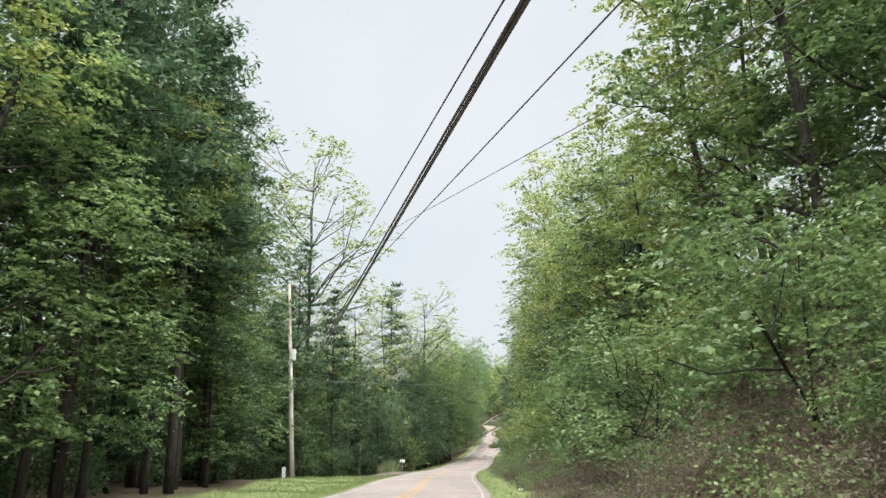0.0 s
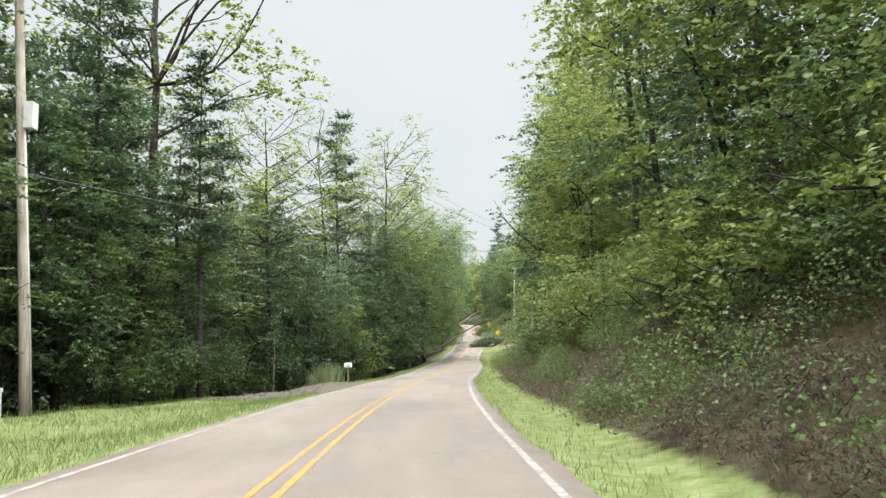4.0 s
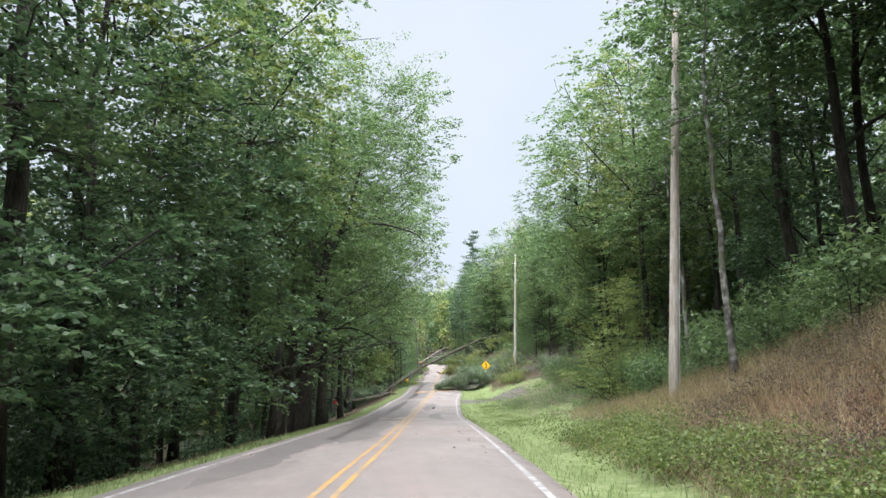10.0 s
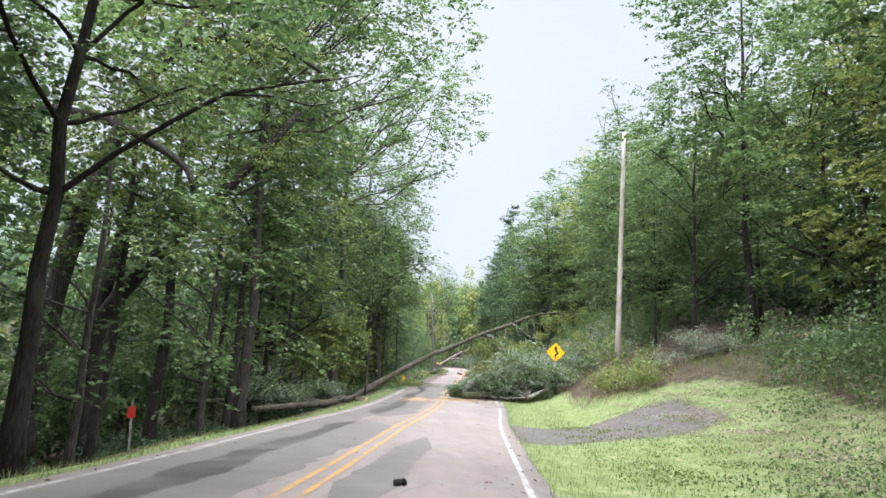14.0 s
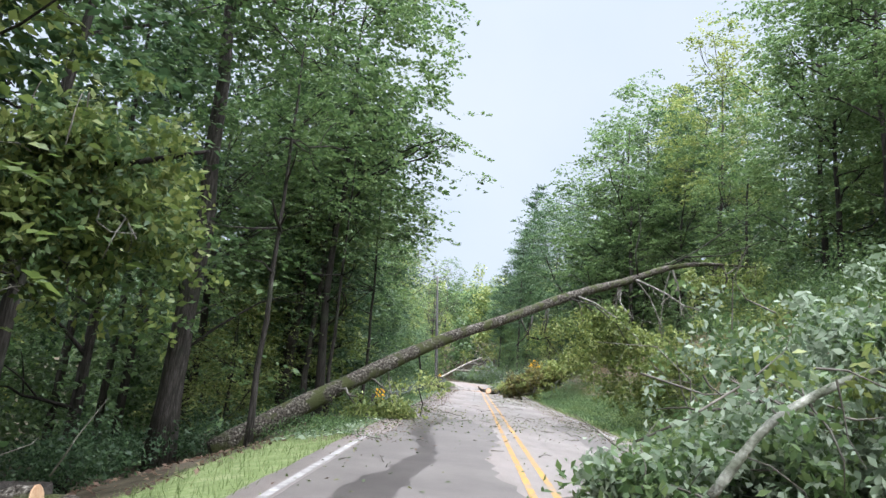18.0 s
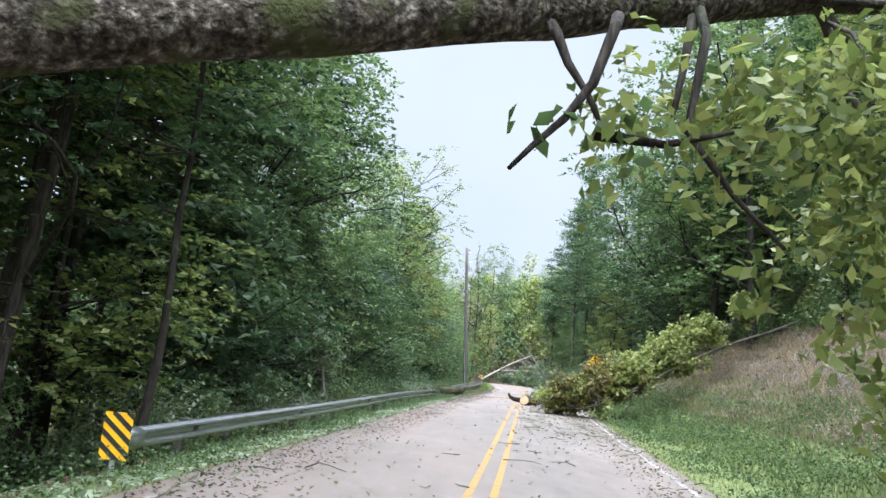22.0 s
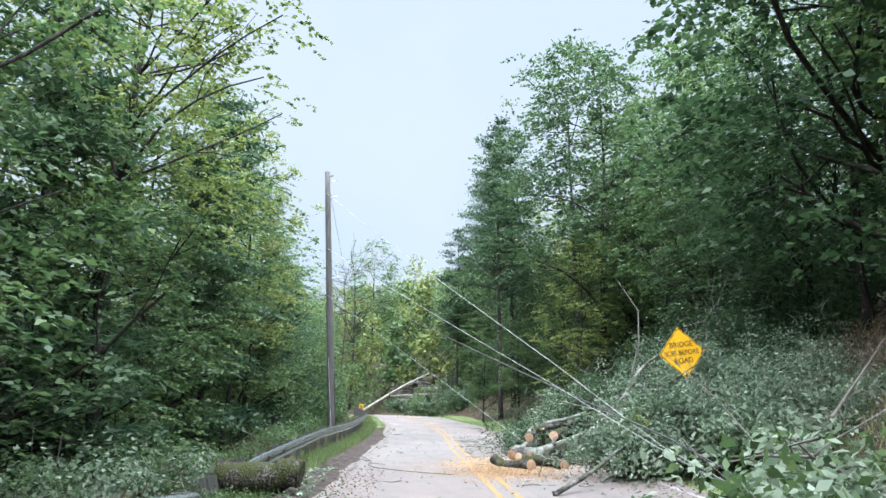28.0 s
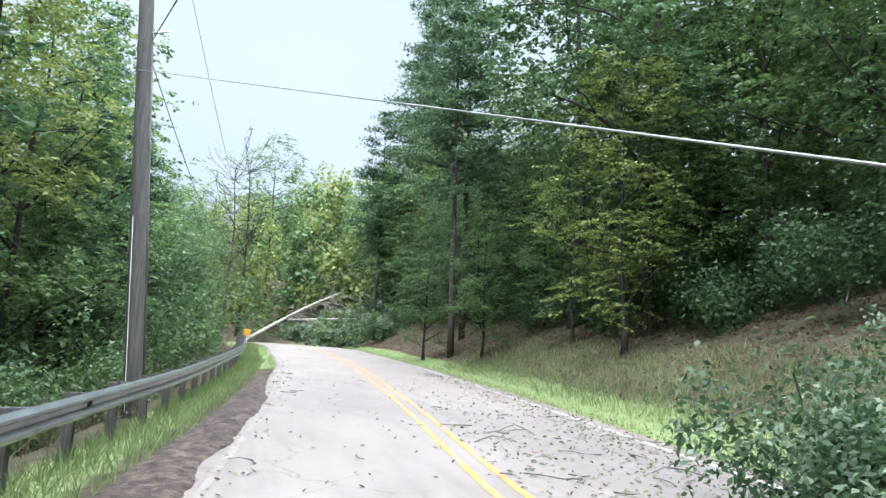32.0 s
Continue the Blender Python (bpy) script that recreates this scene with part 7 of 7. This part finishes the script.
# dark forked oaks leaning through the shaded wood
def shaded_oak(limbs, regions, label, seed, green=M_LEAF_YEL, thick=1.0):
    g = np.random.default_rng(seed)
    o = np.asarray(limbs[0][0][0], float)
    root = thing("leaning_tree", None, pose(*o), label=label, category="tree", group="roadside woods")
    for k, (pts, r0, r1) in enumerate(limbs):
        p = np.asarray(pts, float)
        s = np.linspace(0, len(p) - 1, 3 * len(p))
        p = np.stack([np.interp(s, range(len(p)), p[:, i]) for i in range(3)], 1)
        p[1:-1] = (p[:-2] + 2 * p[1:-1] + p[2:]) / 4
        piece("limb" if k else "trunk", Build().tube(p - o, np.linspace(r0, r1, len(p)) * thick, 10, wobble=0.05, rng=g).mesh("oak_limb", M_BARK), root)
    lv = Leaves(seed + 1, 4)
    for c, r, n in regions:
        for _ in range(int(n * 1.4)):
            lv.puff(np.asarray(c) + g.standard_normal(3) * np.asarray(r) * 0.6 - o, (0.7, 0.7, 0.16), 36, 0.15, 0.8, 0.4, 0.55)
    piece("crown", lv.mesh("layered_leaves", green), root)


shaded_oak([([(0.15, 146.2, -5.6), (0.3, 146.2, -4.4), (0.55, 146.1, -2.0), (0.95, 146.0, 0.76), (1.35, 146.0, 3.2), (1.6, 146.0, 5.0), (1.75, 146.0, 8.5), (1.9, 146.0, 14.0)], 0.46, 0.12),
            ([(1.35, 146.0, 3.0), (0.9, 146.3, 5.0), (0.0, 146.6, 7.4), (-1.2, 147.0, 11.0)], 0.2, 0.06), ([(1.6, 146.0, 4.8), (2.2, 145.8, 6.0), (2.75, 145.6, 7.3), (3.6, 145.4, 10.5)], 0.22, 0.07),
            ([(2.5, 145.7, 6.6), (3.6, 145.6, 7.05), (5.1, 145.6, 7.0), (7.0, 145.8, 6.5), (7.5, 145.9, 5.9)], 0.1, 0.025), ([(1.0, 146.0, 0.4), (1.9, 145.9, 0.75), (3.2, 145.9, 0.8), (4.4, 145.9, 0.3), (5.2, 145.9, -0.3)], 0.085, 0.02),
            ([(0.9, 146.0, 1.2), (1.7, 145.6, 1.5), (2.6, 145.4, 2.6), (4.6, 145.0, 3.4)], 0.09, 0.03)],
           [((4.6, 145.6, 2.6), (2.2, 1.8, 1.4), 46), ((6.2, 145.8, 3.8), (1.6, 1.8, 1.4), 34), ((3.4, 145.6, 5.6), (2.6, 2.0, 1.4), 46), ((6.6, 146.0, 5.8), (1.4, 1.4, 0.9), 16), ((5.4, 146.2, 1.0), (1.5, 1.6, 0.8), 22), ((-1.8, 145.4, 3.4), (1.9, 1.6, 1.6), 34), ((0.8, 145.6, 8.0), (3.0, 2.4, 1.8), 60), ((3.0, 145.6, 10.0), (3.2, 2.4, 1.8), 60), ((4.6, 146.6, 13.0), (3.0, 2.6, 2.0), 80), ((5.6, 146.8, 16.4), (2.4, 2.2, 1.8), 60), ((2.4, 147.2, 17.5), (2.6, 2.2, 1.8), 50), ((7.2, 146.4, 10.0), (1.4, 1.6, 1.6), 30)],
           "big dark oak leaning over the road with spreading limbs", 341, M_LEAF)
shaded_oak([([(-4.2, 184.0, -7.3), (-4.42, 184.0, -4.0), (-4.69, 184.0, -1.3), (-3.16, 184.0, 1.05), (-1.21, 184.0, 3.5), (0.39, 184.0, 5.2), (3.4, 184.0, 9.3)], 0.36, 0.12),
            ([(-4.7, 184.1, -1.4), (-4.35, 184.3, 1.5), (-4.2, 184.3, 3.4), (-3.6, 184.5, 6.5)], 0.24, 0.08), ([(0.4, 184.0, 5.2), (1.2, 183.4, 5.0), (2.4, 182.8, 5.6)], 0.09, 0.03)],
           [((1.5, 183.5, 7.0), (2.4, 1.6, 1.6), 26), ((-1.5, 183.0, 2.6), (2.4, 1.6, 1.2), 20), ((-3.6, 184.0, 5.5), (2.0, 1.6, 1.6), 18)], "dark forked oak leaning through the shaded wood", 321, M_LEAF_YEL, 1.4)
shaded_oak([([(-6.0, 182.0, -6.6), (-5.97, 182.0, -4.3), (-5.45, 182.0, 1.1), (-4.3, 182.0, 6.1), (-2.85, 182.0, 9.9), (-1.45, 182.0, 12.8)], 0.42, 0.14),
            ([(-2.85, 182.0, 9.9), (-0.6, 182.0, 12.0), (2.7, 182.0, 11.7), (4.6, 182.0, 10.5)], 0.17, 0.05), ([(-5.2, 182.0, 3.0), (-6.8, 179.5, 7.2), (-2.45, 178.0, 6.2), (0.5, 178.0, 4.6), (0.9, 178.0, 3.6)], 0.2, 0.06)],
           [((-2.0, 180.0, 7.5), (2.6, 2.0, 1.6), 26), ((2.0, 182.0, 11.0), (2.4, 1.8, 1.2), 22), ((-5.5, 180.0, 5.0), (2.0, 1.6, 1.6), 18)], "dark oak with long crooked limbs over the wood's edge", 325, M_LEAF_YEL, 1.4)
M_CLAY = mat("bare_red_clay", [(0.32, (0.028, 0.014, 0.01)), (0.5, (0.075, 0.034, 0.023)), (0.7, (0.15, 0.085, 0.06))], rough=1.0, scale=2.2, bump=1.0, bump_scale=7, bump_dist=0.12)
cv, cus = [], np.arange(5.8, 11.4, 0.14)
cys = np.arange(74, 110, 0.14)
for y in cys:
    for u in cus:
        x = float(cx(y)) + u
        bare = noise.noise((x * 0.28, y * 0.2, 9.0)) + 0.35 * noise.noise((x * 0.9, y * 0.9, 5.0)) + 0.12 + 0.25 * box_fade(y, 96, 107, 3) - 0.9 * max(0.0, 6.8 - u) - 0.7 * max(0.0, u - 10.2) - 0.35 * max(0.0, 78 - y) - 0.4 * max(0.0, y - 107)
        rise = min(0.3, max(-0.4, bare)) * 1.1 + 0.22 * abs(noise.noise((x * 1.1, y * 1.5, 7.0))) + 0.12 * noise.noise((x * 3.1, y * 3.1, 1.0)) + 0.05 * noise.noise((x * 8, y * 8, 2.0)) - 0.08
        cv.append((x - 0.6 * max(0.0, rise), y, ground_z(x, float(y)) + rise))
nc = len(cus)
cf = np.array([[i * nc + j, i * nc + j + 1, (i + 1) * nc + j + 1, (i + 1) * nc + j] for i in range(len(cys) - 1) for j in range(nc - 1)])
thing("clay_bank", mesh_of("clay_bank", cv, cf, M_CLAY), label="raw red clay face slumped along the cut bank", category="bank", kind="structure")
g, tw = np.random.default_rng(313), Build()
for _ in range(1700):
    y = g.uniform(78, 110)
    u = g.uniform(6.4, 11.6)
    x = float(cx(y)) + u
    p = np.array([x, y, ground_z(x, y) + g.uniform(0.1, 0.35)])
    d = np.array([-g.uniform(0.1, 0.9), g.normal(0, 0.5), g.uniform(-0.35, 0.6)]) * g.uniform(0.5, 1.5)
    tw.tube(limb_path(g, p, p + d, 4, 0.2), np.linspace(g.uniform(0.008, 0.02), 0.004, 4), 4, cap=False)
thing("dead_vines", tw.mesh("dead_vines", M_TWIG), label="bare grey vines and twigs over the raw clay", category="vines", kind="stuff")
g = np.random.default_rng(311)
ledge = thing("clay_ledge", None, pose(0, 0, 0), label="raw red clay ledge broken out of the bank", category="bank", kind="structure")
for y0, y1, u0, r in ((101.5, 105.2, 7.4, 0.42), (104.2, 108.4, 6.9, 0.5), (98.0, 101.8, 8.0, 0.4)):
    ys = np.linspace(y0, y1, 12)
    p = np.array([(float(cx(y)) + u0 + 0.35 * math.sin(y * 2.1), y, ground_z(float(cx(y)) + u0 + 0.35 * math.sin(y * 2.1), y) - 0.02) for y in ys])
    piece("clod", Build().tube(p, r * (0.55 + 0.45 * np.sin(np.linspace(0.15, 2.99, 12))) * g.uniform(0.7, 1.15, 12), 14, wobble=0.22, rng=g).mesh("clay_clod", M_CLAY), ledge)


# ---- verge grass, weeds, litter and road debris ----
def blades(name, seed, spots, h0, h1, width, material, label, lean=0.35, kind="stuff"):
    """Tapered grass blades as thin bent triangles. spots: array of x, y, z."""
    g = np.random.default_rng(seed)
    p = np.asarray(spots)
    n = len(p)
    h = g.uniform(h0, h1, n)[:, None]
    a = g.uniform(0, 2 * np.pi, n)
    side = np.stack([np.cos(a), np.sin(a), 0 * a], 1) * width * h / h1
    tip = np.stack([np.clip(g.standard_normal(n) * lean, -0.9, 0.9), np.clip(g.standard_normal(n) * lean, -0.9, 0.9), np.ones(n)], 1) * h
    mid = tip * np.array([0.47, 0.47, 0.53])
    v = np.stack([p - side, p + side, p + mid + side * 0.6, p + tip, p + mid - side * 0.6], 1).reshape(-1, 3)
    return thing(name, mesh_of(name, v, np.arange(5 * n).reshape(n, 5), material, False), label=label, category="grass", kind=kind)


def scatter(seed, count, y0, y1, u0, u1, side, keep=None, bias=1.0):
    g = np.random.default_rng(seed)
    out = []
    while len(out) < count:
        y = g.uniform(y0, y1)
        u = side * (u0 + (u1 - u0) * g.uniform() ** bias)
        if keep and not keep(u, y, g):
            continue
        x = float(cx(y)) + u
        out.append((x, y, ground_z(x, y) - 0.01))
    return np.array(out)


M_GRASS = leafy("verge_grass", (0.075, 0.108, 0.036), (0.13, 0.175, 0.062), (0.215, 0.25, 0.11), rough=0.7)
M_REED = leafy("reed_blades", (0.16, 0.2, 0.1), (0.3, 0.35, 0.19), (0.45, 0.48, 0.3), rough=0.6)
M_DRY = leafy("dry_grass", (0.16, 0.12, 0.06), (0.28, 0.22, 0.12), (0.42, 0.35, 0.21), rough=0.8)
M_STEM = leafy("brown_stems", (0.07, 0.045, 0.03), (0.15, 0.1, 0.07), (0.27, 0.2, 0.15), rough=0.9)
M_LITTER = leafy("fallen_leaves", (0.055, 0.036, 0.025), (0.125, 0.08, 0.055), (0.25, 0.175, 0.12), rough=0.8)


def not_paved(u, y, g):
    return g.uniform() < zone(u, y)[0] + 0.05


GR = (0.05, 0.18, 0.008)
blades("verge_grass", 91, scatter(91, 40000, 0, 330, 3.5, 6.2, 1, not_paved, 1.4), *GR, M_GRASS, "short green verge grass along the road")
blades("verge_grass", 92, scatter(92, 40000, 0, 330, 3.5, 6.2, -1, not_paved, 1.4), *GR, M_GRASS, "short green verge grass along the road")
blades("verge_grass", 93, scatter(93, 26000, 20, 72, 4.0, 11.0, -1, not_paved), 0.06, 0.24, 0.009, M_GRASS, "longer grass on the wide verge")
blades("lawn_grass", 94, scatter(94, 34000, 124, 192, 5.0, 14.0, 1, not_paved), 0.025, 0.085, 0.01, M_GRASS, "uncut grass on the open bank")
blades("dry_grass", 95, scatter(95, 11000, 112, 142, 8.6, 14.5, 1), 0.3, 0.9, 0.009, M_DRY, "tall dry grass and seed heads on the bank", 0.25)
blades("dry_grass", 96, scatter(96, 24000, 214, 262, 7.0, 15.5, 1), 0.15, 0.5, 0.012, M_DRY, "bleached dry grass on the steep bank", 0.5)
blades("bank_grass", 97, scatter(97, 12000, 200, 300, 5.0, 8.5, 1), 0.1, 0.4, 0.014, M_GRASS, "ragged green grass at the foot of the bank")
blades("dry_grass", 120, scatter(120, 9000, 86, 128, 5.6, 11.5, 1), 0.2, 0.6, 0.009, M_DRY, "straw-coloured grass tufts on the clay bank", 0.4)
blades("dry_stems", 98, scatter(98, 34000, -6, 128, 5.5, 12.5, 1), 0.15, 0.6, 0.006, M_STEM, "tangled dead stems and vines on the cut bank", 0.6)
blades("dry_stems", 99, scatter(99, 3500, 186, 214, 7.0, 13.0, 1), 0.2, 0.9, 0.012, M_STEM, "dead stems on the bank", 0.6)
blades("dry_stems", 100, scatter(100, 4000, 225, 345, 6.0, 12.0, -1), 0.3, 1.4, 0.012, M_STEM, "bare brown brush below the guardrail", 0.6)
for seed, n, x0, y0, sx, sy, h0, h1, lab in ((5, 900, -7.0, 91.4, 0.5, 0.7, 1.0, 2.1, "tall clump of ornamental reed grass by the mailbox"), (7, 90, -7.6, 89.6, 0.15, 0.2, 0.8, 1.7, "loose tuft of reed grass beside the tall clump"),
                                             (9, 500, -5.2, 102.4, 0.45, 0.6, 0.9, 2.0, "pale clump of reed grass past the mailbox"), (11, 60, -5.7, 100.6, 0.15, 0.2, 0.9, 1.8, "loose tuft of pale reed grass")):
    g = np.random.default_rng(seed)
    blades("reeds", 101 + seed, np.array([(x, y, ground_z(x, y)) for x, y in zip(g.normal(x0, sx, n), g.normal(y0, sy, n))]), h0, h1, 0.028, M_REED, lab, 0.3)



def litter(name, seed, spots, size, material, label, lift=0.02):
    g = np.random.default_rng(seed)
    p = np.asarray(spots) + np.array([0, 0, lift])
    v, f = leaves(g, p, np.tile((0, 0, 1.0), (len(p), 1)), size, 0.35, 0.55)
    return thing(name, mesh_of(name, v, f, material, False), label=label, category="leaf litter", kind="stuff")


litter("leaf_litter", 111, scatter(111, 20000, 258, 330, 6.0, 14.0, 1), 0.13, M_LITTER, "brown fallen leaves on the bank", 0.05)
litter("leaf_litter", 112, scatter(112, 5000, 200, 262, 6.0, 12.0, 1), 0.14, M_LITTER, "brown fallen leaves on the bank", 0.05)
litter("leaf_litter", 113, scatter(113, 5000, 120, 225, 5.0, 9.0, -1), 0.13, M_LITTER, "brown fallen leaves at the wood's edge", 0.04)
litter("gravel_leaves", 114, scatter(114, 900, 70, 90, 5.0, 14.0, -1), 0.13, M_LITTER, "dead leaves on the gravel pull-off", 0.05)


def on_road(seed, count, y0, y1, fun):
    g = np.random.default_rng(seed)
    out = []
    while len(out) < count:
        y, u = g.uniform(y0, y1), g.uniform(-3.4, 3.5)
        if g.uniform() < fun(u, y):
            out.append((float(cx(y)) + u, y, float(cz(y)) + 0.02 - 0.012 * abs(u) + tilt(u, y)))
    return np.array(out)


def debris_density(u, y):
    d = 0.04 + 0.4 * (u > 2.4) + 0.25 * (u < -2.8)
    d += 0.9 * (u > 0.2) * (math.exp(-(((y - 197) / 3.5) ** 2)) + math.exp(-(((y - 236) / 8) ** 2)) + math.exp(-(((y - 270) / 9) ** 2)))
    d += 0.7 * math.exp(-(((y - 213) / 4) ** 2)) + 0.5 * (u < -1.8) * math.exp(-(((y - 214) / 9) ** 2))
    return min(1.0, d)


M_WET = leafy("torn_green_leaves", (0.045, 0.06, 0.03), (0.09, 0.11, 0.05), (0.2, 0.2, 0.1))
litter("road_debris", 121, on_road(121, 5200, 190, 292, debris_density), 0.085, M_WET, "torn leaves strewn over the road", 0.012)
litter("road_debris", 122, on_road(122, 1600, 120, 330, debris_density), 0.075, M_LITTER, "brown leaves on the asphalt", 0.012)
g = np.random.default_rng(123)
tw = Build()
for x, y, z in on_road(124, 420, 188, 292, debris_density):
    a, L = g.uniform(0, 6.28), g.uniform(0.15, 0.8)
    tw.tube(limb_path(g, (x, y, z + 0.015), (x + math.cos(a) * L, y + math.sin(a) * L, z + 0.03), 4, 0.1), np.linspace(0.012, 0.005, 4), 4, cap=False)
thing("twigs", tw.mesh("twigs", M_TWIG), label="broken twigs scattered on the road", category="twigs", kind="stuff")
litter("green_debris", 125, scatter(125, 3600, 205, 262, 3.5, 5.4, -1), 0.15, M_LEAF_PALE, "green torn leaves on the verge below the rail", 0.08)

# sawdust and chips round the cut logs
M_CHIP = leafy("sawdust_chips", (0.26, 0.15, 0.08), (0.45, 0.29, 0.16), (0.62, 0.45, 0.28), rough=0.95)
for k, (x0, y0, rx, ry, n, lab) in enumerate(((18.9, 262.2, 1.6, 2.6, 22000, "pale sawdust and chips around the sawn logs"), (18.3, 259.8, 1.5, 2.2, 14000, "pale sawdust and chips on the lane"),
                                              (9.9, 193.6, 1.0, 1.8, 6000, "orange sawdust on the lane"), (12.6, 194.9, 1.3, 1.0, 7000, "sawdust by the broken log"))):
    q = np.random.default_rng(130 + k)
    r, a = np.abs(q.standard_normal(n)) * 0.62, q.uniform(0, 2 * np.pi, n)
    px, py = x0 + rx * r * np.cos(a) * (1 + 0.3 * np.sin(3 * a)), y0 + ry * r * np.sin(a)
    litter("sawdust", 140 + k, np.array([(x, y, float(cz(y)) + 0.015 - 0.012 * abs(x - float(cx(y))) + tilt(x - float(cx(y)), y)) for x, y in zip(px, py)]), 0.036, M_CHIP, lab, 0.01)
thing("litter_scrap", Build().tube([(-0.15, 0, 0.03), (0, 0.02, 0.05), (0.17, -0.03, 0.04)], (0.03, 0.06, 0.04), 7).mesh("scrap", M_MAIL), pose(4.3, 38.8, ground_z(4.3, 38.8)), label="crumpled white scrap on the grass", category="litter")

litter("leaf_litter", 115, scatter(115, 9000, 204, 262, 2.3, 4.4, -1), 0.055, M_LITTER, "brown leaves and twigs drifted along the lane edge", 0.05)
litter("leaf_litter", 116, scatter(116, 9000, 196, 292, 2.2, 4.2, 1), 0.055, M_LITTER, "brown leaves drifted along the lane edge", 0.05)
blades("dry_grass", 103, scatter(103, 14000, 100, 128, 6.0, 12.5, 1), 0.15, 0.6, 0.011, M_DRY, "bleached dry grass and weeds below the bank", 0.5)
blades("bank_weeds", 104, scatter(104, 16000, 196, 262, 5.0, 9.0, 1), 0.12, 0.5, 0.016, M_GRASS, "dark green weeds at the foot of the slope", 0.5)
blades("dry_grass", 105, scatter(105, 9000, 262, 300, 5.0, 9.5, 1), 0.1, 0.45, 0.013, M_GRASS, "rough grass and weeds below the shaded bank", 0.5)
blades("tall_weeds", 106, scatter(106, 7000, 134, 194, 13.2, 17.5, 1), 0.2, 0.6, 0.012, M_LEAF_YEL, "tall green weeds on the open bank", 0.3)
blades("verge_grass", 107, scatter(107, 16000, 252, 325, 4.2, 5.6, -1), 0.1, 0.32, 0.012, M_GRASS, "longer grass under the guardrail", 0.4)
